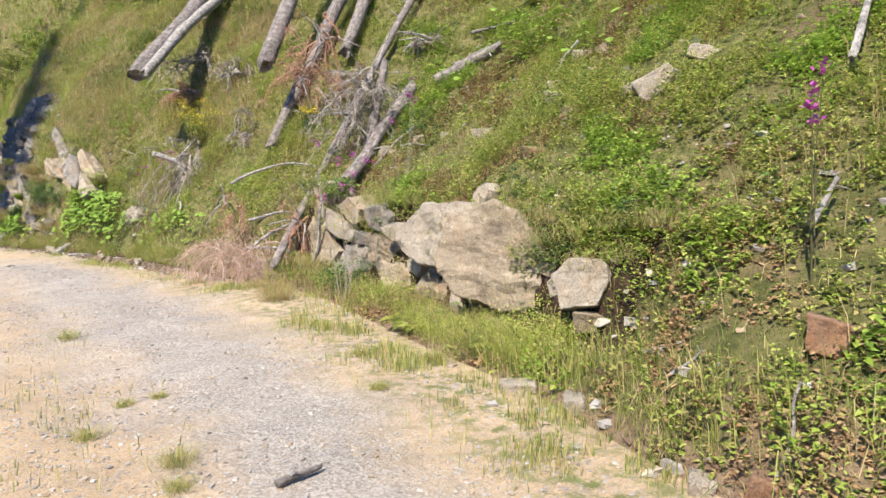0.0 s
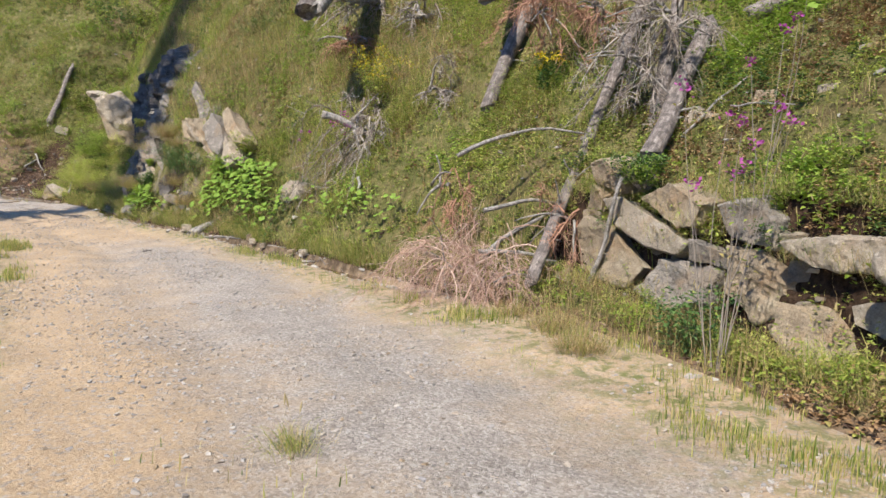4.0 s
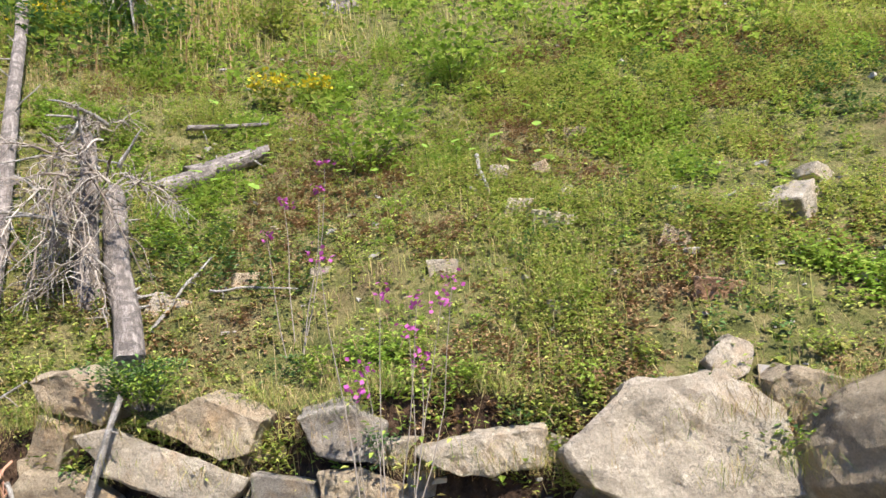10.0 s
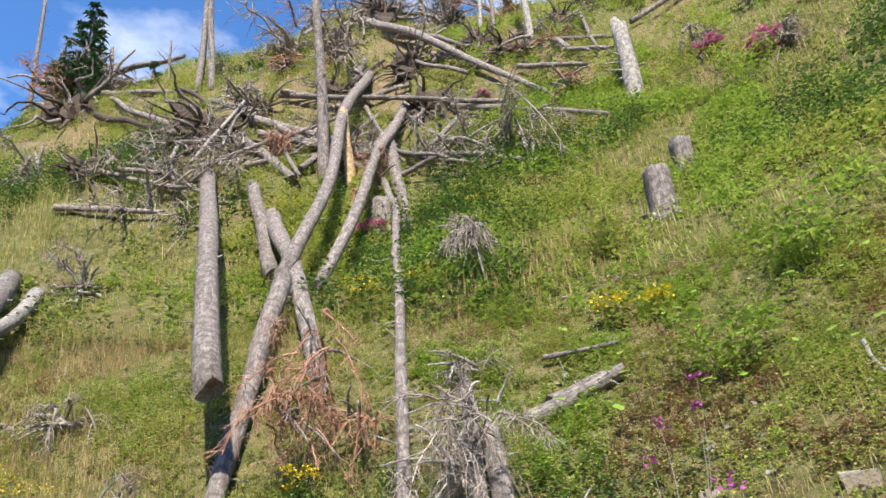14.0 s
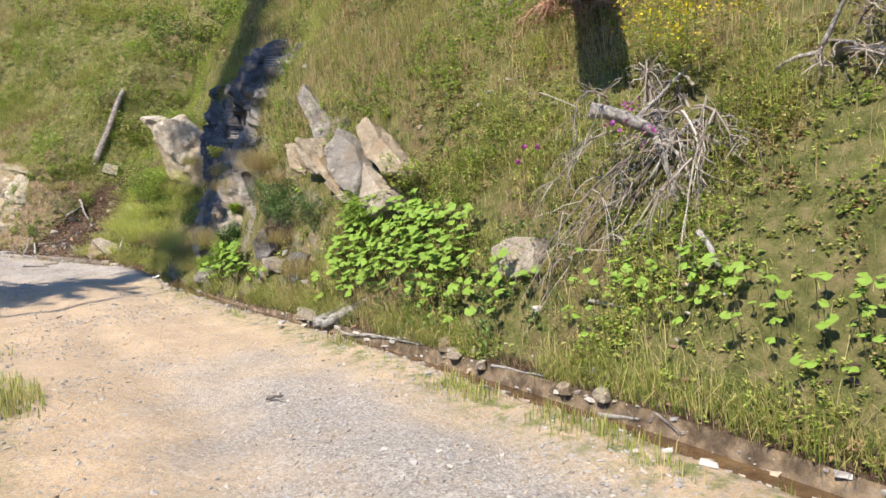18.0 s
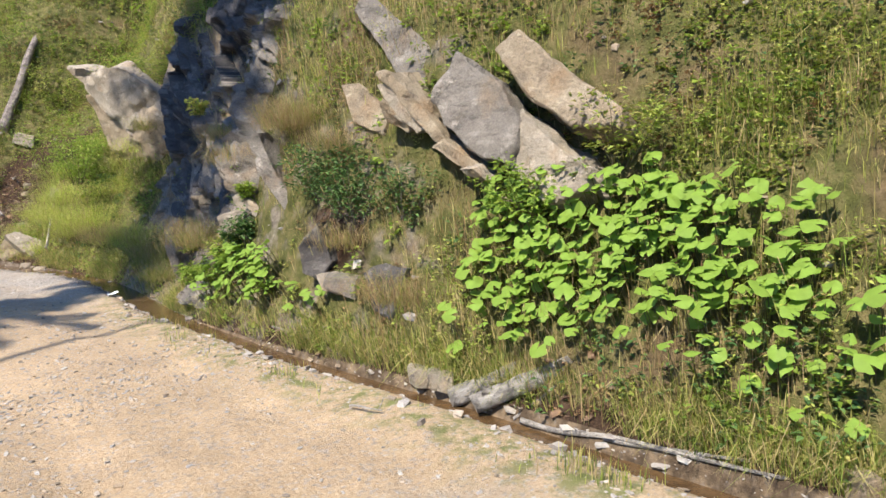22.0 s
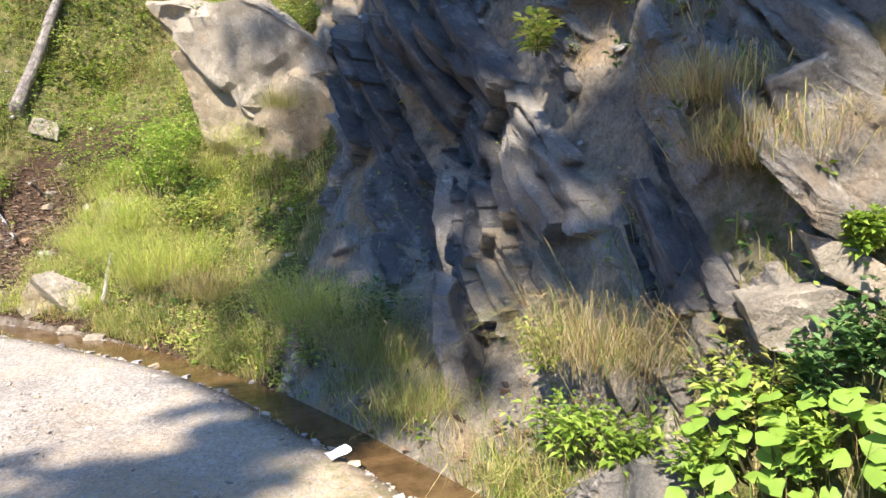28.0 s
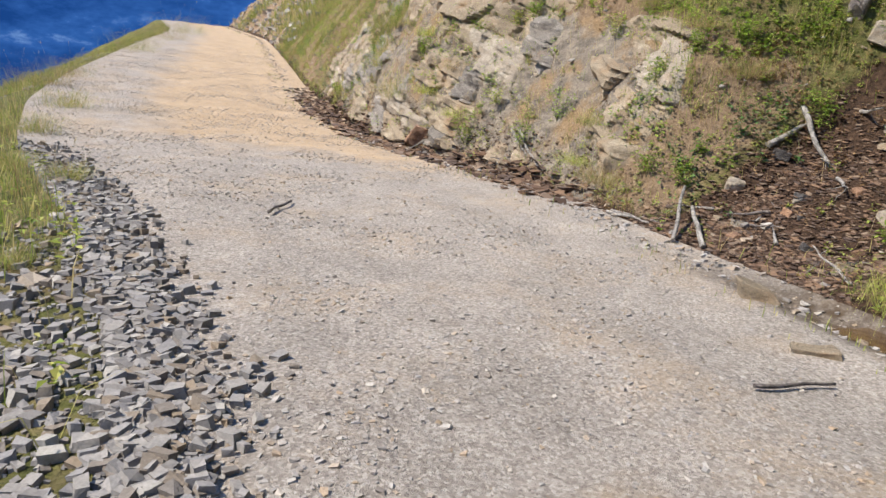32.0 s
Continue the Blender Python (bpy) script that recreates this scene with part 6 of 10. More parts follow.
rock((3.68, 19.13, 1.98), (1.07, 0.50, 0.71), -76, 0, -20, OCHRE_M, "pale layered slab high in the cliff", 163, sink=0, rim=[(-0.17, -0.43), (0.41, -0.95), (1.00, -1.00), (1.00, -0.67), (0.12, 0.18), (-0.61, 1.00), (-1.00, 0.70)])
rock((3.61, 19.03, 1.50), (0.67, 0.55, 0.66), -76, 0, -16, SLAB_M, "gray veined rock wedge in the cliff", 162, sink=0, rim=[(-0.77, -0.43), (0.28, -1.00), (1.00, -0.68), (0.93, -0.21), (-0.08, 0.44), (-0.78, 1.00), (-1.00, 0.02)])
rock((3.40, 19.26, 1.16), (0.38, 0.30, 0.16), -70, 0, -20, OCHRE_M, "thin ochre plate in the grass", 168, sink=0, rim=[(0.03, -0.64), (1.00, -1.00), (0.33, 0.69), (-1.00, 1.00)])
rock((2.59, 21.03, 0.83), (0.30, 0.40, 0.47), -55, 0, 0, DARK_AND_SHADE_ROCK_M, "dark wet rock beside a cleft", 176, sink=0, rim=[(-0.86, -0.80), (0.10, -1.00), (1.00, -0.36), (0.24, 1.00), (-1.00, 0.14)])
rock((4.07, 16.63, 0.89), (0.62, 0.45, 0.38), -80, 0, -10, SLAB_M, "pale gray weathered rock behind stems", 169, sink=0, rim=[(-0.75, -0.82), (0.23, -1.00), (1.00, -0.61), (0.75, 1.00), (-0.42, 0.86), (-1.00, 0.30)])
rock((2.93, 25.18, 1.12), (1.09, 0.35, 1.07), -56, 0, -4, CLIFF_M, "broad flat gray slab standing in the cliff", 172, sink=0, rim=[(-1.00, 0.07), (-0.73, -0.81), (0.68, -1.00), (1.00, -0.42), (0.71, -0.02), (-0.40, 0.67), (-0.99, 1.00)])
rock((2.87, 23.58, 1.36), (0.40, 0.40, 0.60), -58, 0, 0, CLIFF_M, "smooth upright gray slab under grass", 174, sink=0, rim=[(-1.00, 0.17), (-0.50, -0.67), (0.54, -1.00), (1.00, -0.44), (0.34, 0.36), (-0.98, 1.00)])
rock((2.22, 24.74, 0.34), (0.48, 0.40, 1.12), -50, 0, 0, CLIFF_M, "purple-gray rock rib at the foot of the cliff", 173, sink=0, rim=[(-0.42, 0.12), (0.03, -0.95), (0.87, -1.00), (1.00, -0.72), (0.14, 0.20), (-0.29, 0.90), (-1.00, 1.00)])
rock((2.33, 23.72, 0.60), (0.27, 0.30, 0.47), -50, 0, -4, SLAB_M, "pale rock rib in dry grass", 175, sink=0, rim=[(-0.36, -0.13), (0.65, -1.00), (1.00, -0.52), (-0.22, 0.91), (-1.00, 1.00)])
rock((2.73, 22.92, 1.68), (0.51, 0.60, 0.67), -58, 0, 16, CLIFF_M, "brown rounded rock above a dark cleft", 166, sink=0, rim=[(-0.82, 0.46), (-0.24, -0.21), (0.96, -1.00), (1.00, -0.21), (0.54, 0.54), (-0.34, 1.00), (-1.00, 0.78)])
rock((0.66, 29.80, 0.17), (0.79, 0.35, 0.52), -20, 0, -30, SLAB_M, "pale tilted block beside the stream", 178, sink=0, rim=[(-0.21, -0.42), (0.59, -1.00), (1.00, -0.69), (0.46, 0.38), (-0.59, 1.00), (-1.00, 0.78)])
rock((0.40, 30.22, 0.20), (0.39, 0.40, 0.58), -20, 0, -10, OCHRE_M, "brown stone behind the pale block", 179, sink=0, rim=[(-0.21, -1.00), (1.00, -0.28), (0.70, 1.00), (-0.29, 0.90), (-1.00, -0.33)])
rock((2.58, 20.66, 0.56), (0.34, 0.25, 0.17), -50, 11, 0, CLIFF_M, "mossy stone beside a dark gap", 177, jitter=0.3, cut=0.85)

# blocks by the stream and in the cut
rock((-0.78, 30.35, 0.00), (0.35, 0.29, 0.22), -2, 2, 0, OCHRE_M, "yellowish rounded stone in the gravel", 180, jitter=0.3, cut=0.85)
rock((-0.58, 29.29, -0.03), (0.35, 0.18, 0.08), -4, -6, 0, OCHRE_M, "flat tan stone in the gravel", 181, jitter=0.3, cut=0.85)
rock((-5.62, 37.50, 0.26), (0.66, 0.53, 0.54), 18, 12, 0, RUST_M, "pinkish stone at the foot of the cut", 182, jitter=0.3, cut=0.85, sink=0.32)
rock((0.87, 34.39, 2.32), (0.51, 0.44, 0.42), -13, 11, 0, SLAB_M, "pale stone in the stream gully", 183, jitter=0.3, cut=0.85, sink=0.32)
rock((1.16, 30.54, 1.14), (0.16, 0.24, 0.33), -22, 6, 0, SLAB_M, "pale stone in the grassy mound", 184, jitter=0.3, cut=0.85)
rock((0.54, 29.40, -0.04), (0.18, 0.21, 0.11), -20, 1, 0, SLAB_M, "small stone in the ditch", 185, jitter=0.3, cut=0.85)
rock((0.73, 28.97, -0.09), (0.22, 0.20, 0.11), -24, 1, 0, SLAB_M, "flat pale stone in the ditch", 186, jitter=0.3, cut=0.85)
rock((3.25, 16.80, 0.10), (0.14, 0.22, 0.17), -32, -0, 0, OCHRE_M, "tan stone lying at the ditch", 187, jitter=0.3, cut=0.85)
rock((3.25, 16.58, 0.06), (0.14, 0.19, 0.09), -33, -0, 0, SLAB_M, "white stone at the ditch", 188, jitter=0.3, cut=0.85)
rock((3.32, 16.23, 0.04), (0.11, 0.19, 0.10), -36, -0, 0, SLAB_M, "white stone at the ditch", 189, jitter=0.3, cut=0.85)
rock((3.51, 15.25, 0.03), (0.13, 0.19, 0.09), -45, -0, 0, OCHRE_M, "tan stone lying at the ditch", 190, jitter=0.3, cut=0.85)
rock((3.59, 14.89, 0.07), (0.13, 0.20, 0.10), -49, -0, 0, SLAB_M, "pale stone at the ditch", 191, jitter=0.3, cut=0.85)
rock((2.68, 19.51, 0.05), (0.23, 0.24, 0.17), -18, -0, 0, SLAB_M, "gray stone at the ditch", 192, jitter=0.3, cut=0.85)
rock((2.70, 19.30, 0.04), (0.27, 0.23, 0.15), -40, 16, 0, SLAB_M, "flat gray stone beside the ditch", 193, jitter=0.3, cut=0.85)
rock((2.79, 18.88, 0.03), (0.16, 0.21, 0.13), -46, 2, 0, CLIFF_M, "gray stone beside the ditch", 194, jitter=0.3, cut=0.85)

# fallen and leaning trunks on the slope
log("fallen_log", (5.70, 13.30, 3.90), (13.39, 22.09, 13.97), 0.163, 0.225, "thick gray spruce trunk hanging down the slope, splintered at its end", seed=195, stubs=14, stub_len=0.22, bend=0.004)
log("fallen_log", (5.77, 13.28, 2.31), (8.88, 15.11, 6.71), 0.101, 0.165, "reddish gray trunk leaning uphill with peeling bark", seed=196, stubs=8)
log("fallen_log", (7.37, 13.13, 4.25), (12.96, 19.06, 11.23), 0.122, 0.231, "forked gray trunk lying uphill", seed=197, stubs=8)
log("fallen_log", (9.59, 15.73, 7.27), (19.80, 20.30, 21.69), 0.149, 0.200, "long gray trunk lying aslant up the slope", seed=198, stubs=10)
log("fallen_log", (10.39, 15.50, 7.35), (18.78, 18.03, 18.69), 0.127, 0.177, "gray trunk lying up the slope behind others", seed=199, stubs=8)
log("fallen_log", (11.16, 17.38, 8.39), (13.52, 20.33, 12.95), 0.188, 0.196, "gray trunk with hanging dead twigs", seed=200, stubs=8)
log("dead_spruce", (4.45, 10.32, 0.28), (5.90, 11.10, 2.05), 0.068, 0.067, "slender gray dead spruce leaning on the slope", seed=201, stubs=6, stub_len=0.35, category="dead tree", bend=0.006)
log("dead_spruce", (5.88, 11.09, 2.03), (13.84, 15.76, 10.83), 0.067, 0.10, "slender gray dead spruce, upper length of the stem", seed=202, stubs=14, stub_len=0.4, category="dead tree", bend=0.006)
log("fallen_log", (13.84, 15.76, 10.85), (16.62, 18.60, 15.46), 0.10, 0.12, "bent gray top of a dead spruce", seed=203, stubs=5, stub_len=0.3, bend=0.03)
log("dead_spruce", (6.35, 10.58, 1.95), (6.95, 10.90, 3.75), 0.118, 0.062, "short dead spruce with drooping gray branches", seed=204, stubs=16, stub_len=0.55, category="dead tree")
log("fallen_log", (5.55, 9.86, 1.62), (7.50, 10.92, 3.25), 0.105, 0.109, "mottled gray trunk leaning on the bank", seed=205, stubs=5)
log("fallen_log", (7.85, 10.63, 3.40), (8.53, 9.77, 3.91), 0.111, 0.090, "gray log lying in the grass", seed=206, stubs=3)
log("fallen_log", (4.03, 16.27, 3.92), (8.47, 22.49, 8.74), 0.169, 0.244, "gray log jutting over the slope beside another", seed=207, stubs=4)
log("fallen_log", (4.13, 16.00, 3.89), (8.64, 21.69, 8.24), 0.108, 0.151, "paler slim log jutting over the slope", seed=208, stubs=3, material=BARE_M)
log("fallen_log", (8.16, 10.41, 3.66), (8.56, 9.73, 3.96), 0.094, 0.068, "gray log lying across the weeds", seed=209, stubs=2)
log("fallen_log", (8.75, 10.64, 4.39), (9.02, 9.77, 4.46), 0.036, 0.024, "thin dry branch on the grass", seed=210, stubs=2)
log("fallen_log", (17.37, 22.91, 20.17), (18.43, 13.98, 16.55), 0.125, 0.087, "long gray log lying across the upper slope", seed=211, stubs=4, stub_len=0.5, sides=8)
log("fallen_log", (24.08, 23.91, 30.64), (18.70, 12.67, 16.49), 0.267, 0.095, "gray log slanting down from the windthrow", seed=212, stubs=4, stub_len=0.5, sides=8)
log("fallen_log", (18.62, 16.05, 17.40), (17.38, 10.75, 13.93), 0.133, 0.069, "gray log lying across the slope", seed=213, stubs=4, stub_len=0.5, sides=8)
log("fallen_log", (22.76, 12.89, 22.18), (21.98, 10.75, 20.55), 0.101, 0.085, "gray log near the ridge", seed=214, stubs=4, stub_len=0.5, sides=8)
log("fallen_log", (21.22, 12.44, 20.20), (20.93, 10.70, 19.14), 0.093, 0.080, "gray log near the ridge", seed=215, stubs=4, stub_len=0.5, sides=8)
log("fallen_log", (14.82, 25.13, 17.84), (19.16, 36.32, 27.37), 0.155, 0.126, "gray log jutting from a root plate", seed=216, stubs=4, stub_len=0.5, sides=8)
log("fallen_log", (14.43, 24.72, 17.34), (13.68, 27.81, 17.34), 0.195, 0.151, "dark gray log jutting from a root plate", seed=217, stubs=4, stub_len=0.5, sides=8)
log("fallen_log", (13.86, 24.03, 16.40), (13.54, 27.27, 16.82), 0.135, 0.110, "dark gray log below another", seed=218, stubs=4, stub_len=0.5, sides=8)
log("fallen_log", (15.81, 22.88, 17.99), (16.43, 18.74, 15.49), 0.213, 0.125, "gray log in the pile of windthrow", seed=219, stubs=4, stub_len=0.5, sides=8)
log("fallen_log", (15.47, 22.08, 16.80), (15.87, 20.05, 15.71), 0.152, 0.111, "gray log in the pile of windthrow", seed=220, stubs=4, stub_len=0.5, sides=8)
log("fallen_log", (14.98, 22.34, 16.30), (14.19, 19.47, 13.34), 0.215, 0.141, "gray log pointing down the slope", seed=221, stubs=4, stub_len=0.5, sides=8)
log("fallen_log", (16.75, 17.85, 15.19), (15.30, 13.74, 12.16), 0.108, 0.044, "gray log lying across the grass", seed=222, stubs=4, stub_len=0.5, sides=8)
log("fallen_log", (10.08, 24.08, 11.93), (11.71, 21.89, 11.80), 0.099, 0.068, "weathered gray log lying on the grass", seed=223, stubs=4, stub_len=0.5, sides=8)
log("fallen_log", (23.08, 10.00, 21.85), (25.68, 5.83, 25.20), 0.120, 0.091, "brown log lying along the ridge", seed=224, stubs=4, stub_len=0.5, sides=8)
log("fallen_log", (14.50, 19.44, 13.78), (18.01, 18.85, 17.76), 0.115, 0.103, "gray log crossing the windthrow", seed=225, stubs=4, stub_len=0.5, sides=8)
log("fallen_log", (17.70, 20.66, 18.69), (19.76, 18.35, 20.22), 0.126, 0.094, "gray log crossing the windthrow", seed=226, stubs=4, stub_len=0.5, sides=8)
log("fallen_log", (22.64, 19.81, 25.99), (27.02, 19.65, 30.29), 0.138, 0.107, "gray log below the ridge", seed=227, stubs=4, stub_len=0.5, sides=8)
log("fallen_log", (14.02, 21.25, 14.37), (15.88, 19.24, 15.10), 0.090, 0.069, "gray log low in the windthrow", seed=228, stubs=4, stub_len=0.5, sides=8)
log("fallen_log", (27.09, 24.52, 34.33), (27.62, 20.96, 32.08), 0.149, 0.098, "gray log on the ridge", seed=229, stubs=4, stub_len=0.5, sides=8)
log("fallen_log", (16.23, 18.17, 14.68), (18.49, 17.69, 17.99), 0.151, 0.138, "gray log lying uphill in the windthrow", seed=230, stubs=4, stub_len=0.5, sides=8)
log("fallen_log", (23.95, 11.98, 24.05), (20.93, 11.12, 19.23), 0.097, 0.053, "gray snag near the ridge", seed=231, stubs=4, stub_len=0.5, sides=8)
log("fallen_log", (13.06, 22.55, 14.42), (16.19, 23.38, 19.53), 0.061, 0.065, "bleached pole lying on a root plate", seed=232, stubs=1, material=BARE_M)
log("fallen_log", (12.83, 23.25, 14.55), (14.65, 24.72, 18.02), 0.070, 0.063, "bleached pole beside a root plate", seed=233, stubs=0, material=BARE_M)
log("fallen_log", (13.79, 15.40, 10.02), (16.25, 17.34, 14.85), 0.138, 0.223, "gray forked trunk behind fireweed", seed=234, stubs=4)
log("fallen_log", (16.38, 13.88, 13.61), (16.64, 12.25, 13.04), 0.058, 0.046, "brown dead branch in the tangle of windthrow", seed=235, stubs=3, stub_len=0.5, sides=7, bend=0.03, material=BROWN_M)
log("fallen_log", (11.41, 23.63, 13.70), (12.19, 22.41, 13.54), 0.089, 0.072, "gray dead trunk in the tangle of windthrow", seed=236, stubs=3, stub_len=0.5, sides=7, bend=0.03)
log("fallen_log", (17.12, 22.58, 20.03), (18.14, 21.68, 20.14), 0.123, 0.061, "gray dead trunk in the tangle of windthrow", seed=237, stubs=3, stub_len=0.5, sides=7, bend=0.03)
log("fallen_log", (16.23, 15.92, 14.15), (18.76, 15.32, 17.07), 0.113, 0.042, "brown dead branch in the tangle of windthrow", seed=238, stubs=3, stub_len=0.5, sides=7, bend=0.03)
log("fallen_log", (18.62, 21.02, 20.25), (20.41, 19.95, 22.77), 0.146, 0.068, "gray dead trunk in the tangle of windthrow", seed=239, stubs=3, stub_len=0.5, sides=7, bend=0.03, material=BROWN_M)
log("fallen_log", (15.77, 19.99, 15.65), (17.16, 20.71, 17.99), 0.120, 0.066, "gray dead trunk in the tangle of windthrow", seed=240, stubs=3, stub_len=0.5, sides=7, bend=0.03)
log("fallen_log", (11.39, 24.51, 13.96), (12.10, 21.66, 12.70), 0.087, 0.068, "brown dead branch in the tangle of windthrow", seed=241, stubs=3, stub_len=0.5, sides=7, bend=0.03)
log("fallen_log", (20.35, 20.86, 23.25), (18.33, 20.09, 19.25), 0.149, 0.067, "gray dead trunk in the tangle of windthrow", seed=242, stubs=3, stub_len=0.5, sides=7, bend=0.03)
log("fallen_log", (14.58, 27.19, 18.33), (14.36, 23.48, 16.98), 0.146, 0.051, "gray dead trunk in the tangle of windthrow", seed=243, stubs=3, stub_len=0.5, sides=7, bend=0.03, material=BROWN_M)
log("fallen_log", (15.80, 21.55, 17.07), (15.58, 17.64, 13.57), 0.143, 0.061, "brown dead branch in the tangle of windthrow", seed=244, stubs=3, stub_len=0.5, sides=7, bend=0.03)
log("fallen_log", (16.24, 15.34, 13.75), (15.50, 12.77, 12.10), 0.086, 0.061, "gray dead trunk in the tangle of windthrow", seed=245, stubs=3, stub_len=0.5, sides=7, bend=0.03)
log("fallen_log", (20.44, 40.94, 30.95), (18.62, 29.21, 24.13), 0.260, 0.078, "gray dead trunk in the tangle of windthrow", seed=246, stubs=3, stub_len=0.5, sides=7, bend=0.03)
log("fallen_log", (22.12, 15.12, 22.61), (23.00, 13.67, 23.39), 0.160, 0.096, "brown dead branch in the tangle of windthrow", seed=247, stubs=3, stub_len=0.5, sides=7, bend=0.03, material=BROWN_M)
log("fallen_log", (17.12, 26.27, 21.24), (16.38, 23.24, 18.81), 0.164, 0.059, "gray dead trunk in the tangle of windthrow", seed=248, stubs=3, stub_len=0.5, sides=7, bend=0.03)
log("fallen_log", (21.44, 43.01, 33.45), (22.21, 34.80, 31.91), 0.272, 0.112, "gray dead trunk in the tangle of windthrow", seed=249, stubs=3, stub_len=0.5, sides=7, bend=0.03)
log("fallen_log", (20.20, 13.92, 19.35), (19.50, 11.40, 17.64), 0.119, 0.072, "brown dead branch in the tangle of windthrow", seed=250, stubs=3, stub_len=0.5, sides=7, bend=0.03)
log("fallen_log", (27.14, 20.45, 30.94), (24.05, 16.86, 25.85), 0.135, 0.069, "gray dead trunk in the tangle of windthrow", seed=251, stubs=3, stub_len=0.5, sides=7, bend=0.03, material=BROWN_M)
log("fallen_log", (16.04, 17.20, 14.46), (15.33, 14.95, 12.93), 0.086, 0.055, "gray dead trunk in the tangle of windthrow", seed=252, stubs=3, stub_len=0.5, sides=7, bend=0.03)
log("fallen_log", (15.78, 21.64, 16.90), (14.09, 19.13, 13.21), 0.085, 0.065, "brown dead branch in the tangle of windthrow", seed=253, stubs=3, stub_len=0.5, sides=7, bend=0.03)
log("fallen_log", (19.60, 20.93, 22.22), (19.25, 19.86, 20.87), 0.085, 0.074, "gray dead trunk in the tangle of windthrow", seed=254, stubs=3, stub_len=0.5, sides=7, bend=0.03)
log("fallen_log", (17.83, 35.34, 24.97), (14.77, 25.68, 18.12), 0.191, 0.071, "gray dead trunk in the tangle of windthrow", seed=255, stubs=3, stub_len=0.5, sides=7, bend=0.03, material=BROWN_M)
log("fallen_log", (20.90, 19.66, 23.46), (19.38, 15.70, 19.28), 0.103, 0.088, "brown dead branch in the tangle of windthrow", seed=256, stubs=3, stub_len=0.5, sides=7, bend=0.03)
log("fallen_log", (17.35, 25.51, 21.82), (17.49, 23.60, 20.67), 0.085, 0.061, "gray dead trunk in the tangle of windthrow", seed=257, stubs=3, stub_len=0.5, sides=7, bend=0.03)
log("fallen_log", (21.00, 17.85, 22.53), (20.24, 15.42, 20.40), 0.143, 0.070, "gray dead trunk in the tangle of windthrow", seed=258, stubs=3, stub_len=0.5, sides=7, bend=0.03)
log("fallen_log", (17.00, 25.65, 20.72), (16.43, 22.50, 18.70), 0.148, 0.057, "brown dead branch in the tangle of windthrow", seed=259, stubs=3, stub_len=0.5, sides=7, bend=0.03, material=BROWN_M)
log("fallen_log", (12.06, 23.65, 13.86), (13.71, 25.96, 16.84), 0.061, 0.047, "gray dead trunk in the tangle of windthrow", seed=260, stubs=3, stub_len=0.5, sides=7, bend=0.03)
log("fallen_log", (15.20, 16.70, 12.75), (15.49, 15.10, 13.16), 0.091, 0.064, "gray dead trunk in the tangle of windthrow", seed=261, stubs=3, stub_len=0.5, sides=7, bend=0.03)
log("fallen_log", (15.54, 20.93, 16.18), (17.65, 19.52, 18.19), 0.102, 0.048, "brown dead branch in the tangle of windthrow", seed=262, stubs=3, stub_len=0.5, sides=7, bend=0.03)
log("fallen_log", (18.66, 21.56, 21.10), (18.61, 19.38, 18.86), 0.157, 0.064, "gray dead trunk in the tangle of windthrow", seed=263, stubs=3, stub_len=0.5, sides=7, bend=0.03, material=BROWN_M)
log("fallen_log", (22.36, 41.33, 32.69), (22.72, 39.16, 32.38), 0.214, 0.116, "gray dead trunk in the tangle of windthrow", seed=264, stubs=3, stub_len=0.5, sides=7, bend=0.03)
log("fallen_log", (22.90, 13.21, 22.48), (20.12, 11.27, 18.70), 0.155, 0.044, "brown dead branch in the tangle of windthrow", seed=265, stubs=3, stub_len=0.5, sides=7, bend=0.03)
log("fallen_log", (20.87, 17.93, 21.97), (21.84, 16.23, 23.35), 0.161, 0.101, "gray dead trunk in the tangle of windthrow", seed=266, stubs=3, stub_len=0.5, sides=7, bend=0.03)
log("fallen_log", (18.60, 30.56, 24.91), (15.82, 22.86, 18.09), 0.119, 0.059, "gray dead trunk in the tangle of windthrow", seed=267, stubs=3, stub_len=0.5, sides=7, bend=0.03, material=BROWN_M)
log("fallen_log", (16.97, 16.22, 15.35), (15.73, 13.57, 12.86), 0.065, 0.044, "brown dead branch in the tangle of windthrow", seed=268, stubs=3, stub_len=0.5, sides=7, bend=0.03)
log("fallen_log", (17.95, 19.28, 18.33), (15.75, 16.55, 13.65), 0.091, 0.046, "gray dead trunk in the tangle of windthrow", seed=269, stubs=3, stub_len=0.5, sides=7, bend=0.03)
log("fallen_log", (15.41, 19.18, 14.87), (16.00, 16.73, 13.96), 0.077, 0.048, "brown dead branch in the tangle of windthrow", seed=270, stubs=3, stub_len=0.5, sides=7, bend=0.03, material=BROWN_M)
log("fallen_log", (21.82, 19.08, 24.01), (22.88, 18.00, 25.62), 0.093, 0.065, "gray dead trunk in the tangle of windthrow", seed=271, stubs=3, stub_len=0.5, sides=7, bend=0.03)
log("fallen_log", (13.97, 22.72, 15.73), (14.64, 21.73, 15.12), 0.069, 0.076, "brown dead branch in the tangle of windthrow", seed=272, stubs=3, stub_len=0.5, sides=7, bend=0.03)
log("fallen_log", (12.94, 22.27, 14.03), (14.58, 20.98, 15.48), 0.098, 0.050, "gray dead trunk in the tangle of windthrow", seed=273, stubs=3, stub_len=0.5, sides=7, bend=0.03)
log("fallen_log", (22.78, 21.29, 27.02), (21.18, 16.20, 22.24), 0.148, 0.082, "brown dead branch in the tangle of windthrow", seed=274, stubs=3, stub_len=0.5, sides=7, bend=0.03)
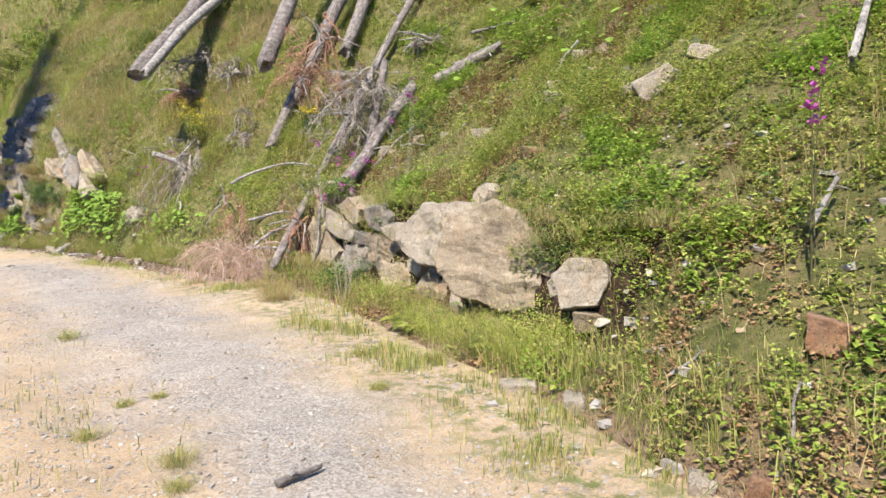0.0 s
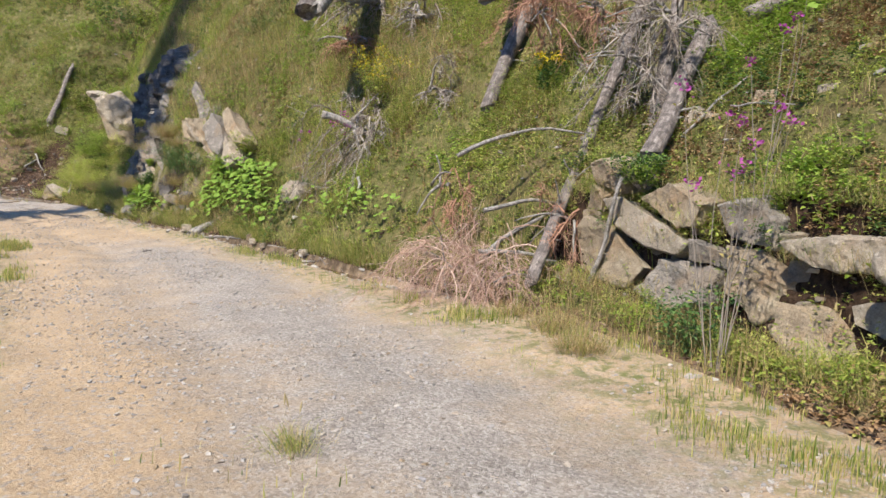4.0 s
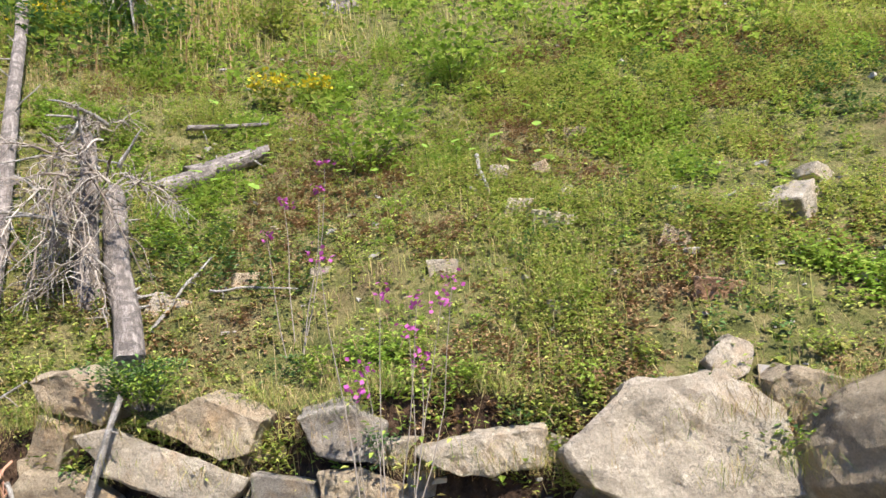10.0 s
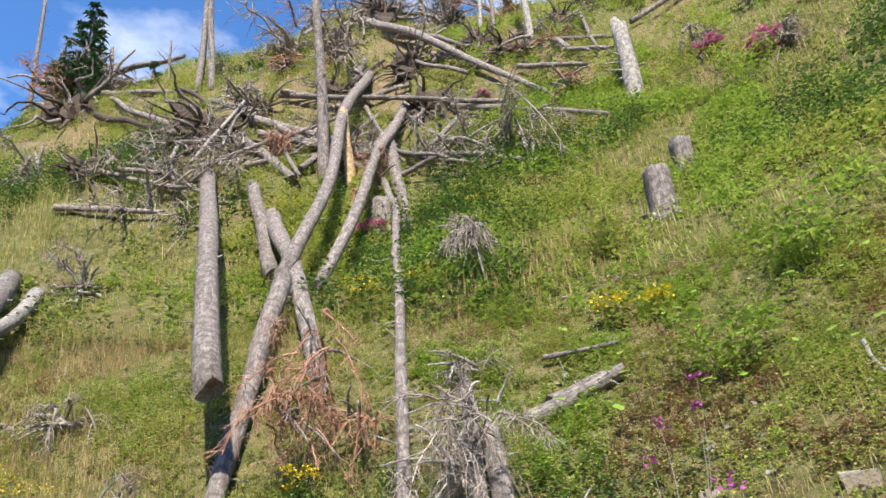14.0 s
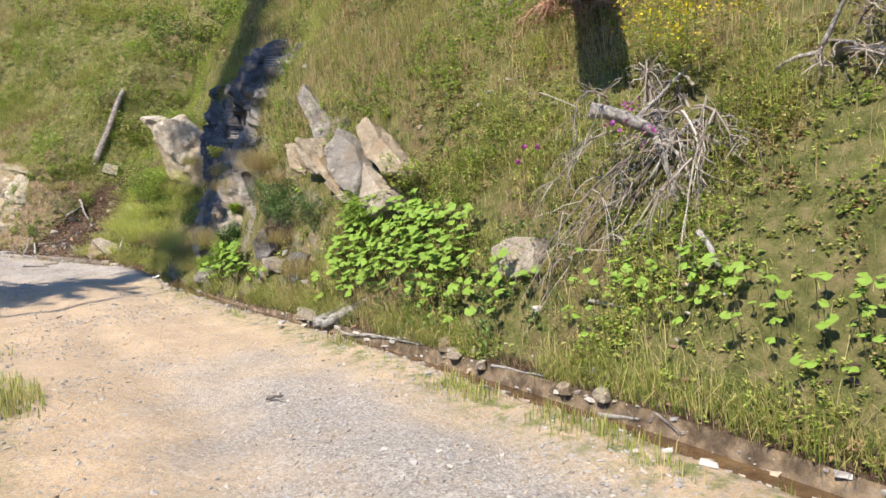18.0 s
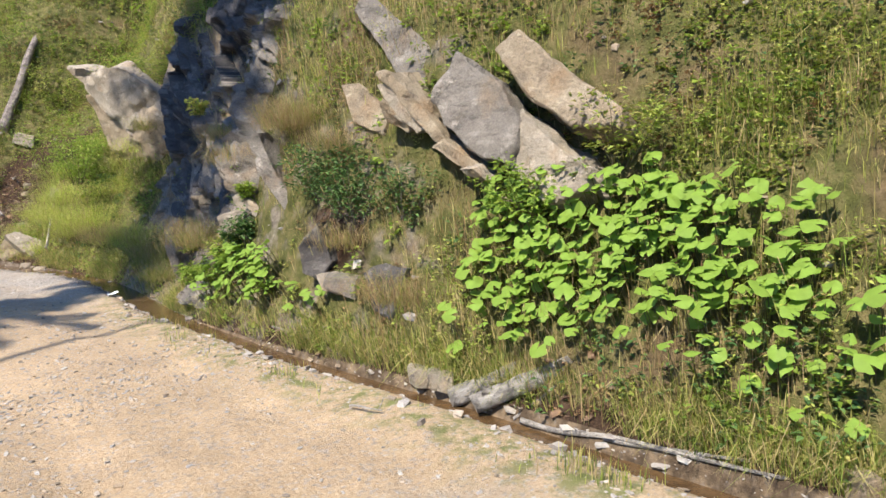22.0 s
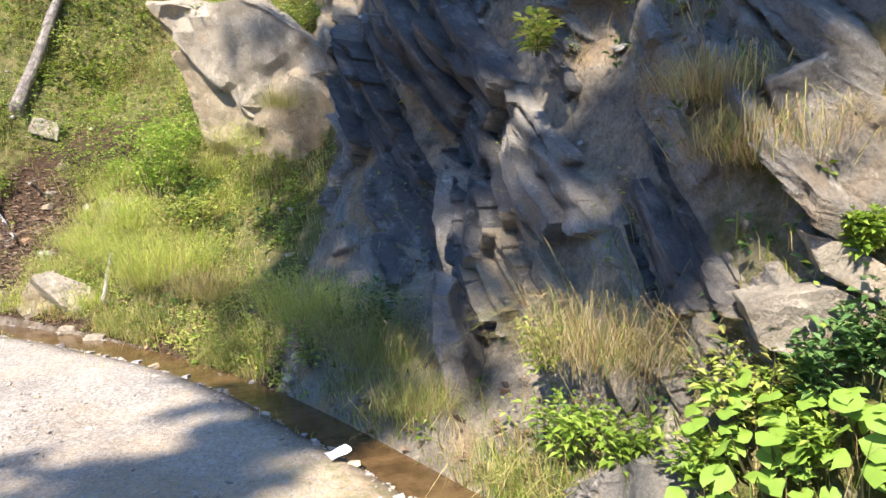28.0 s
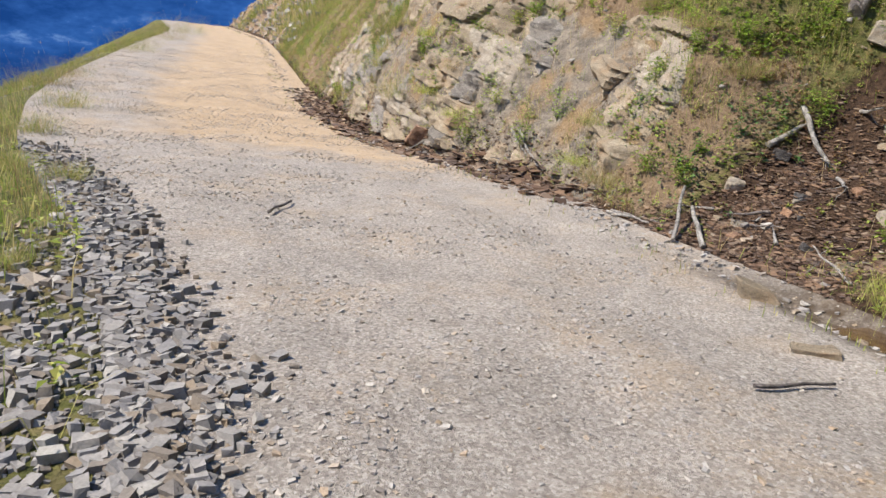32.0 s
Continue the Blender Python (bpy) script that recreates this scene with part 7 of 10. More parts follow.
log("fallen_log", (22.15, 23.30, 27.92), (26.39, 23.27, 32.16), 0.126, 0.134, "gray dead trunk in the tangle of windthrow", seed=275, stubs=3, stub_len=0.5, sides=7, bend=0.03)
log("fallen_log", (15.31, 15.16, 12.18), (14.99, 13.23, 11.88), 0.085, 0.048, "gray dead trunk in the tangle of windthrow", seed=276, stubs=3, stub_len=0.5, sides=7, bend=0.03, material=BROWN_M)
log("fallen_log", (18.34, 20.37, 19.23), (19.43, 20.23, 20.87), 0.091, 0.097, "brown dead branch in the tangle of windthrow", seed=277, stubs=3, stub_len=0.5, sides=7, bend=0.03)

# standing dead poles and snags
log("dead_tree", (15.02, 18.94, 13.13), (14.67, 19.38, 24.33), 0.208, 0.105, "tall standing dead spruce with peeled reddish bark", seed=278, stubs=16, stub_len=0.6, bend=0.004, category="dead tree")
log("dead_tree", (19.19, 29.81, 24.58), (19.00, 29.98, 38.39), 0.177, 0.093, "tall bare dead tree on the ridge", seed=279, stubs=6, stub_len=0.6, bend=0.004, category="dead tree")
log("dead_tree", (19.38, 29.00, 24.46), (18.99, 29.34, 31.57), 0.190, 0.132, "bare broken dead tree on the ridge", seed=280, stubs=6, stub_len=0.6, bend=0.004, category="dead tree")
log("dead_tree", (24.56, 16.95, 25.84), (24.75, 16.45, 33.44), 0.113, 0.098, "pale bare pole on the ridge", seed=281, stubs=2, stub_len=0.6, bend=0.004, category="dead tree", material=BARE_M)
log("dead_tree", (23.93, 16.06, 24.87), (24.06, 15.68, 32.39), 0.095, 0.063, "slim gray pole on the ridge", seed=282, stubs=2, stub_len=0.6, bend=0.004, category="dead tree")
log("dead_tree", (22.46, 13.97, 21.65), (22.45, 13.99, 27.58), 0.170, 0.138, "pale broken snag on the ridge", seed=283, stubs=1, stub_len=0.6, bend=0.004, category="dead tree", material=BARE_M)
log("dead_tree", (28.88, 14.33, 30.26), (28.94, 14.06, 35.02), 0.098, 0.053, "thin dead tree on the ridge", seed=284, stubs=5, stub_len=0.6, bend=0.004, category="dead tree")
log("dead_tree", (27.80, 9.42, 28.79), (27.83, 8.86, 33.94), 0.139, 0.135, "bare reddish pole on the ridge", seed=285, stubs=1, stub_len=0.6, bend=0.004, category="dead tree")
log("dead_tree", (19.68, 45.18, 30.25), (19.17, 45.43, 39.99), 0.163, 0.114, "leaning bare pole on the ridge", seed=286, stubs=3, stub_len=0.6, bend=0.004, category="dead tree")
log("dead_tree", (22.32, 41.26, 32.06), (21.97, 41.49, 35.74), 0.161, 0.105, "short broken snag on the ridge", seed=287, stubs=0, stub_len=0.6, bend=0.004, category="dead tree")
log("dead_tree", (20.29, 33.37, 27.45), (20.16, 33.47, 30.68), 0.083, 0.052, "thin gray dead tree on the ridge", seed=288, stubs=5, stub_len=0.6, bend=0.004, category="dead tree")
log("dead_tree", (15.48, 18.24, 13.09), (15.36, 18.42, 15.92), 0.173, 0.130, "freshly splintered stump of a broken trunk, orange wood showing", seed=289, stubs=1, stub_len=0.6, bend=0.004, category="dead tree", material=SPLIT_M)
log("dead_tree", (18.61, 9.97, 14.70), (18.61, 9.96, 17.65), 0.323, 0.233, "white weathered snag with peeling bark", seed=290, stubs=3, stub_len=0.6, bend=0.004, category="dead tree", material=BARE_M)
log("dead_tree", (22.76, 1.44, 20.54), (22.70, 1.24, 22.65), 0.311, 0.275, "gray standing dead trunk beside a big stump", seed=291, stubs=0, stub_len=0.6, bend=0.004, category="dead tree")
stump((12.73, 9.27, 7.82), 1.02, 0.27, "gray weathered tree stump standing in tall weeds", 292)
stump((15.25, 8.87, 9.94), 0.97, 0.26, "smaller gray tree stump in tall weeds", 293)
stump((19.03, 3.63, 16.54), 1.41, 0.56, "big gray split stump on the ridge", 294)
stump((13.95, 16.15, 10.27), 0.94, 0.36, "dark old stump behind fireweed", 295)

# root plates
root_plate("root_plate", (14.59, 23.40, 16.56), 1.41, (-0.56, -1.03, 0.04), "torn-up dark root plate with roots splayed out", 297)
root_plate("root_plate", (11.32, 24.75, 13.81), 0.89, (-0.43, -1.13, 0.07), "torn-up root plate with a broken trunk", 298)
root_plate("root_plate", (18.64, 16.96, 17.64), 1.20, (-0.77, -0.74, 0.02), "torn-up dark root plate above fallen trunks", 299)
root_plate("root_plate", (25.84, 23.17, 31.16), 1.76, (-0.72, -0.80, -0.03), "root plate of a fallen tree on the ridge", 300)
root_plate("root_plate", (25.61, 8.65, 25.90), 1.32, (-0.86, -0.34, -0.03), "brown root plate on the ridge", 301)
root_plate("root_plate", (18.01, 37.17, 25.52), 2.10, (-0.40, -1.14, 0.05), "gray weathered root plate on the slope", 302)
root_plate("root_plate", (19.01, 23.87, 23.23), 0.69, (-0.63, -0.93, -0.00), "small brown root plate below the ridge", 303)
root_plate("root_plate", (20.91, 14.56, 20.81), 0.85, (-0.82, -0.61, -0.01), "brown root plate on the upper slope", 304)
root_plate("root_plate", (24.60, 6.23, 23.30), 0.54, (-0.86, -0.24, -0.01), "small dark root plate on the ridge", 305)
root_plate("root_plate", (23.81, 12.96, 24.11), 0.69, (-0.84, -0.51, -0.02), "dark root plate on the upper slope", 306)
root_plate("root_plate", (16.30, 22.99, 18.60), 0.93, (-0.60, -0.98, 0.03), "dark root plate in the pile of windthrow", 307)
root_plate("root_plate", (18.38, 21.20, 20.06), 0.85, (-0.68, -0.88, 0.01), "weathered root plate among logs", 308)
root_plate("root_plate", (20.48, 18.71, 21.64), 1.02, (-0.75, -0.76, -0.00), "torn-up root plate below the ridge", 309)
root_plate("root_plate", (25.10, 11.79, 25.67), 0.87, (-0.85, -0.46, -0.03), "brown root plate near the ridge", 310)
root_plate("root_plate", (21.75, 16.04, 22.78), 0.78, (-0.80, -0.65, -0.02), "weathered root plate on the upper slope", 311)

# brushwood
brush("brushwood", (4.33, 11.07, 0.44), 255, 1.05, "fallen spruce top with drooping pinkish dead twigs at the track's edge", PINKTWIG_M, axis=(-0.55, -0.15, 0.15), seed=312, thick=0.0045, spread=0.75, droop=0.75, kids=5, stems=[((4.35, 11.05, 0.44), (5.36, 10.95, 1.01), 0.034), ((4.31, 11.11, 0.51), (5.15, 10.41, 0.27), 0.029), ((4.43, 11.21, 0.96), (5.36, 10.79, 1.00), 0.029), ((4.30, 11.62, 1.56), (5.48, 10.82, 1.85), 0.029)])
brush("brushwood", (3.93, 11.26, 0.34), 289, 0.72, "pinkish dead spruce twigs spilling onto the track", PINKTWIG_M, axis=(-0.4, 0.2, 0.1), seed=313, thick=0.0042, spread=0.9, droop=0.8, kids=5)
brush("brushwood", (4.33, 10.73, 0.23), 255, 0.66, "pinkish dead spruce twigs under bent limbs", PINKTWIG_M, axis=(-0.4, -0.2, 0.1), seed=314, thick=0.0042, spread=0.9, droop=0.8, kids=5)
brush("brushwood", (4.35, 11.83, 1.20), 76, 0.58, "dead drooping branch end with fine brown twigs", REDTWIG_M, axis=(-0.1, 0, -0.4), seed=315, thick=0.0074, spread=0.45, droop=0.6, kids=3)
brush("brushwood", (5.03, 10.55, 0.91), 102, 0.55, "brown dead twigs hanging on the leaning spruce", REDTWIG_M, axis=(-0.3, 0, -0.2), seed=316, thick=0.0069, spread=0.8, droop=0.6)
brush("brushwood", (6.20, 12.62, 3.63), 187, 0.67, "rust-red dead twigs hanging from fallen trunks", REDTWIG_M, axis=(-0.2, 0, 0.1), seed=317, thick=0.0085, spread=1.0, droop=0.7)
brush("brushwood", (6.54, 12.50, 4.32), 119, 0.70, "reddish dead twigs on a fallen trunk", REDTWIG_M, axis=(-0.2, 0, 0.1), seed=318, thick=0.0090, spread=1.0, droop=0.6)
brush("brushwood", (6.98, 12.28, 3.60), 102, 0.71, "dry brown twigs on the slope", REDTWIG_M, axis=(-0.3, 0, 0.3), seed=319, thick=0.0090, spread=1.0, droop=0.6)
brush("brushwood", (10.44, 12.25, 7.50), 102, 0.94, "gray drooping dead top of a young spruce", GRAYTWIG_M, axis=(-0.2, 0, 0.2), seed=320, thick=0.0138, spread=1.0, droop=0.9)
brush("brushwood", (6.35, 10.51, 3.24), 204, 0.69, "gray tangle of dead spruce branches", GRAYTWIG_M, axis=(-0.2, 0, 0), seed=321, thick=0.0074, spread=1.1, droop=0.5)
brush("brushwood", (5.94, 10.61, 2.69), 153, 0.65, "gray tangle of dead branches beside the trunk", GRAYTWIG_M, axis=(-0.2, 0.2, 0), seed=322, thick=0.0071, spread=1.1, droop=0.5)
brush("brushwood", (4.92, 15.67, 2.09), 187, 0.81, "bleached root crown of a fallen tree with hanging roots", GRAYTWIG_M, axis=(-0.6, 0, -0.1), seed=323, thick=0.0099, spread=0.9, droop=0.8, kids=2)
brush("brushwood", (4.90, 15.42, 1.93), 102, 1.02, "pale roots and branches hanging down the bank", GRAYTWIG_M, axis=(-0.6, 0, -0.2), seed=324, thick=0.0075, spread=0.8, droop=0.9, stems=[((4.19, 15.84, 2.22), (5.01, 15.33, 1.73), 0.070), ((4.63, 15.53, 1.98), (4.80, 15.06, 0.78), 0.032), ((4.93, 15.25, 1.97), (5.35, 14.64, 0.93), 0.038)])
brush("brushwood", (5.70, 14.66, 2.64), 85, 0.61, "pale dead twigs lying on the bank", GRAYTWIG_M, axis=(-0.3, -0.5, 0.2), seed=325, thick=0.0095, spread=0.7, droop=0.3)
brush("brushwood", (6.27, 18.24, 4.72), 102, 0.92, "dead branches hanging from a jutting log", GRAYTWIG_M, axis=(-0.4, -0.3, 0.0), seed=326, thick=0.0135, spread=0.8, droop=0.6)
brush("brushwood", (5.62, 18.19, 3.86), 119, 0.69, "dry reddish twigs below a jutting log", REDTWIG_M, axis=(-0.3, 0, 0.2), seed=327, thick=0.0129, spread=1.0, droop=0.5)
brush("brushwood", (6.53, 16.78, 4.22), 85, 0.70, "gray dead twigs in the grass", GRAYTWIG_M, axis=(-0.5, 0, 0.6), seed=328, thick=0.0122, spread=1.0, droop=0.5)
brush("brushwood", (16.49, 13.31, 13.61), 187, 1.83, "fan of fine gray dead branches on a log", GRAYTWIG_M, axis=(-0.5, 0, 0.1), seed=329, thick=0.0233, spread=0.9, droop=0.5)
brush("brushwood", (10.96, 12.63, 7.73), 102, 0.63, "gray drooping dead twigs", GRAYTWIG_M, axis=(-0.5, 0, 0.6), seed=330, thick=0.0147, spread=1.0, droop=0.9)
brush("brushwood", (12.35, 22.30, 12.92), 238, 2.45, "wide heap of gray brushwood below a root plate", GRAYTWIG_M, axis=(-0.3, 0.2, 0.2), seed=331, thick=0.0245, spread=1.2, droop=0.4)
brush("brushwood", (14.52, 21.80, 15.22), 204, 1.73, "gray brushwood in the pile of windthrow", GRAYTWIG_M, axis=(-0.5, 0, 0.6), seed=332, thick=0.0270, spread=1.2, droop=0.4)
brush("brushwood", (26.95, 19.96, 30.34), 187, 2.62, "gray brushwood on the ridge", GRAYTWIG_M, axis=(-0.5, 0, 0.6), seed=333, thick=0.0458, spread=1.2, droop=0.4)
brush("brushwood", (16.36, 19.15, 15.74), 136, 1.54, "gray brushwood among logs", GRAYTWIG_M, axis=(-0.5, 0, 0.6), seed=334, thick=0.0270, spread=1.2, droop=0.4)
brush("brushwood", (19.07, 8.01, 16.48), 119, 0.86, "pale gray dead bush", GRAYTWIG_M, axis=(-0.5, 0, 0.6), seed=335, thick=0.0266, spread=1.0, droop=0.8)
brush("brushwood", (18.09, 5.69, 14.83), 119, 0.88, "pale gray dead bush", GRAYTWIG_M, axis=(-0.5, 0, 0.6), seed=336, thick=0.0247, spread=1.0, droop=0.8)
brush("brushwood", (8.24, 11.58, 4.35), 102, 0.58, "gray dead branches low on the slope", GRAYTWIG_M, axis=(-0.5, 0, 0.6), seed=337, thick=0.0102, spread=1.0, droop=0.5)
brush("brushwood", (9.32, 21.23, 8.43), 85, 0.98, "gray dead twigs in the grass", GRAYTWIG_M, axis=(-0.5, 0, 0.6), seed=338, thick=0.0196, spread=1.0, droop=0.3)
brush("brushwood", (11.41, 27.44, 14.80), 102, 1.46, "gray brushwood on the slope", GRAYTWIG_M, axis=(-0.5, 0, 0.6), seed=339, thick=0.0292, spread=1.2, droop=0.4)
brush("brushwood", (25.20, 9.47, 25.25), 153, 1.37, "brown brushwood on the ridge", REDTWIG_M, axis=(-0.5, 0, 0.6), seed=340, thick=0.0383, spread=1.2, droop=0.4)
brush("brushwood", (26.86, 23.58, 33.12), 204, 2.46, "dark brushwood on the ridge", GRAYTWIG_M, axis=(-0.5, 0, 0.6), seed=341, thick=0.0493, spread=1.2, droop=0.2)
brush("brushwood", (21.63, 42.71, 33.14), 85, 3.42, "brown dead twigs in the windthrow", REDTWIG_M, axis=(-0.5, 0, 0.6), seed=342, thick=0.0577, spread=1.2, droop=0.4)
brush("brushwood", (20.96, 43.48, 32.82), 85, 2.80, "dry gray brushwood in the windthrow", GRAYTWIG_M, axis=(-0.5, 0, 0.6), seed=343, thick=0.0578, spread=1.2, droop=0.4)
brush("brushwood", (12.56, 24.23, 14.85), 85, 2.01, "dry gray brushwood in the windthrow", GRAYTWIG_M, axis=(-0.5, 0, 0.6), seed=344, thick=0.0273, spread=1.2, droop=0.4)
brush("brushwood", (19.03, 12.04, 16.56), 85, 1.13, "brown dead twigs in the windthrow", REDTWIG_M, axis=(-0.5, 0, 0.6), seed=345, thick=0.0271, spread=1.2, droop=0.4)
brush("brushwood", (16.33, 23.62, 18.92), 85, 1.68, "dry gray brushwood in the windthrow", GRAYTWIG_M, axis=(-0.5, 0, 0.6), seed=346, thick=0.0317, spread=1.2, droop=0.4)
brush("brushwood", (16.57, 14.92, 14.00), 85, 1.72, "dry gray brushwood in the windthrow", GRAYTWIG_M, axis=(-0.5, 0, 0.6), seed=347, thick=0.0241, spread=1.2, droop=0.4)
brush("brushwood", (19.63, 23.17, 23.84), 85, 2.66, "brown dead twigs in the windthrow", REDTWIG_M, axis=(-0.5, 0, 0.6), seed=348, thick=0.0371, spread=1.2, droop=0.4)
brush("brushwood", (23.14, 13.30, 23.02), 85, 1.66, "dry gray brushwood in the windthrow", GRAYTWIG_M, axis=(-0.5, 0, 0.6), seed=349, thick=0.0354, spread=1.2, droop=0.4)
brush("brushwood", (16.21, 16.13, 13.73), 85, 1.78, "dry gray brushwood in the windthrow", GRAYTWIG_M, axis=(-0.5, 0, 0.6), seed=350, thick=0.0241, spread=1.2, droop=0.4)
brush("brushwood", (20.68, 43.98, 32.60), 85, 3.15, "brown dead twigs in the windthrow", REDTWIG_M, axis=(-0.5, 0, 0.6), seed=351, thick=0.0579, spread=1.2, droop=0.4)
brush("brushwood", (16.37, 18.46, 14.96), 85, 1.55, "dry gray brushwood in the windthrow", GRAYTWIG_M, axis=(-0.5, 0, 0.6), seed=352, thick=0.0261, spread=1.2, droop=0.4)
brush("brushwood", (19.93, 21.84, 23.41), 85, 2.27, "dry gray brushwood in the windthrow", GRAYTWIG_M, axis=(-0.5, 0, 0.6), seed=353, thick=0.0363, spread=1.2, droop=0.4)
brush("brushwood", (14.99, 16.93, 12.58), 85, 1.05, "brown dead twigs in the windthrow", REDTWIG_M, axis=(-0.5, 0, 0.6), seed=354, thick=0.0228, spread=1.2, droop=0.4)
brush("brushwood", (21.83, 39.88, 31.61), 85, 2.78, "dry gray brushwood in the windthrow", GRAYTWIG_M, axis=(-0.5, 0, 0.6), seed=355, thick=0.0547, spread=1.2, droop=0.4)
brush("brushwood", (20.88, 24.77, 26.30), 85, 2.62, "dry gray brushwood in the windthrow", GRAYTWIG_M, axis=(-0.5, 0, 0.6), seed=356, thick=0.0406, spread=1.2, droop=0.4)
brush("brushwood", (27.43, 16.00, 29.40), 85, 3.18, "brown dead twigs in the windthrow", REDTWIG_M, axis=(-0.5, 0, 0.6), seed=357, thick=0.0443, spread=1.2, droop=0.4)
brush("brushwood", (21.97, 42.11, 33.02), 85, 3.25, "dry gray brushwood in the windthrow", GRAYTWIG_M, axis=(-0.5, 0, 0.6), seed=358, thick=0.0574, spread=1.2, droop=0.4)
brush("brushwood", (20.10, 25.08, 25.33), 85, 2.58, "dry gray brushwood in the windthrow", GRAYTWIG_M, axis=(-0.5, 0, 0.6), seed=359, thick=0.0395, spread=1.2, droop=0.4)
brush("brushwood", (21.09, 13.94, 20.71), 85, 1.45, "brown dead twigs in the windthrow", REDTWIG_M, axis=(-0.5, 0, 0.6), seed=360, thick=0.0322, spread=1.2, droop=0.4)
brush("brushwood", (21.16, 22.75, 25.81), 85, 2.87, "dry gray brushwood in the windthrow", GRAYTWIG_M, axis=(-0.5, 0, 0.6), seed=361, thick=0.0394, spread=1.2, droop=0.4)
brush("brushwood", (15.07, 20.59, 14.94), 85, 1.41, "brown dead twigs in the windthrow", REDTWIG_M, axis=(-0.5, 0, 0.6), seed=362, thick=0.0264, spread=1.2, droop=0.4)

# sticks
log("stick", (4.98, 10.16, -0.01), (4.98, 9.66, 1.36), 0.031, 0.021, "pale barkless stick leaning on the wall", seed=363, stubs=3, stub_len=0.1, sides=6, bend=0.04, category="stick", material=BARE_M)
log("stick", (2.72, 19.14, -0.02), (2.91, 18.88, 0.17), 0.080, 0.046, "short white barkless log end in the ditch", seed=364, stubs=0, stub_len=0.1, sides=6, bend=0.04, category="stick", material=BARE_M)
log("stick", (3.69, 14.69, 0.12), (3.68, 14.24, -0.04), 0.016, 0.009, "thin dead branch lying over the ditch", seed=365, stubs=1, stub_len=0.1, sides=6, bend=0.04, category="stick", material=BARK_M)
log("stick", (3.65, 14.48, -0.02), (3.87, 14.43, 0.29), 0.012, 0.008, "thin dead branch propped over the ditch", seed=366, stubs=1, stub_len=0.1, sides=6, bend=0.04, category="stick", material=BARK_M)
log("stick", (3.56, 14.91, -0.08), (3.63, 14.58, -0.03), 0.019, 0.011, "bleached stick on the gravel", seed=367, stubs=1, stub_len=0.1, sides=6, bend=0.04, category="stick", material=BARE_M)
log("stick", (3.04, 15.68, 0.01), (3.37, 15.73, -0.12), 0.015, 0.010, "bleached stick at the ditch", seed=368, stubs=1, stub_len=0.1, sides=6, bend=0.04, category="stick", material=BARE_M)
log("stick", (4.02, 15.61, 0.62), (4.05, 15.23, 0.62), 0.021, 0.012, "bleached stick in the grass", seed=369, stubs=1, stub_len=0.1, sides=6, bend=0.04, category="stick", material=BARE_M)
log("stick", (4.43, 14.84, 1.22), (4.32, 14.53, 0.99), 0.028, 0.016, "bleached branch on the bank", seed=370, stubs=1, stub_len=0.1, sides=6, bend=0.04, category="stick", material=BARE_M)
log("stick", (2.82, 18.60, -0.05), (3.15, 17.09, 0.06), 0.020, 0.010, "thin driftwood along the ditch", seed=371, stubs=1, stub_len=0.1, sides=6, bend=0.04, category="stick", material=BARE_M)
log("stick", (2.94, 18.02, 0.00), (3.13, 17.25, 0.09), 0.016, 0.009, "thin driftwood along the ditch", seed=372, stubs=1, stub_len=0.1, sides=6, bend=0.04, category="stick", material=BARE_M)
log("stick", (3.36, 16.11, 0.04), (3.49, 15.53, 0.07), 0.013, 0.007, "thin driftwood along the ditch", seed=373, stubs=1, stub_len=0.1, sides=6, bend=0.04, category="stick", material=BARE_M)
log("stick", (2.72, 18.90, 0.0), (3.06, 18.55, 0.24), 0.075, 0.060, "thick white barkless log end beside the ditch", seed=374, stubs=0, stub_len=0.1, sides=6, bend=0.04, category="stick", material=BARE_M)
log("stick", (2.81, 18.67, -0.06), (2.97, 18.47, 0.17), 0.012, 0.007, "thin bleached stick beside the ditch", seed=375, stubs=1, stub_len=0.1, sides=6, bend=0.04, category="stick", material=BARE_M)
log("stick", (2.31, 21.20, 0.19), (2.42, 20.44, 0.03), 0.013, 0.007, "dead branch over the ditch", seed=376, stubs=1, stub_len=0.1, sides=6, bend=0.04, category="stick", material=BARK_M)
log("stick", (2.22, 21.45, 0.10), (2.34, 20.89, 0.09), 0.014, 0.007, "dead branch over the ditch", seed=377, stubs=1, stub_len=0.1, sides=6, bend=0.04, category="stick", material=BARK_M)
log("stick", (0.46, 34.54, 2.59), (1.32, 35.78, 4.78), 0.110, 0.076, "broken pale log above the stream", seed=378, stubs=1, stub_len=0.1, sides=6, bend=0.04, category="stick", material=BARK_M)
log("stick", (-0.35, 33.63, 0.97), (0.02, 33.83, 1.22), 0.042, 0.025, "bleached stick in the stream bed", seed=379, stubs=1, stub_len=0.1, sides=6, bend=0.04, category="stick", material=BARE_M)
log("stick", (-0.01, 33.93, 1.40), (0.22, 33.19, 0.81), 0.034, 0.019, "bleached stick in the stream bed", seed=380, stubs=1, stub_len=0.1, sides=6, bend=0.04, category="stick", material=BARE_M)
log("stick", (-1.34, 31.94, 0.03), (-1.22, 33.18, 0.42), 0.025, 0.017, "upright dry stem in litter", seed=381, stubs=1, stub_len=0.1, sides=6, bend=0.04, category="stick", material=BARE_M)
log("stick", (-1.06, 31.82, 0.03), (-1.13, 32.86, 0.25), 0.031, 0.021, "forked pale stick in litter", seed=382, stubs=1, stub_len=0.1, sides=6, bend=0.04, category="stick", material=BARE_M)
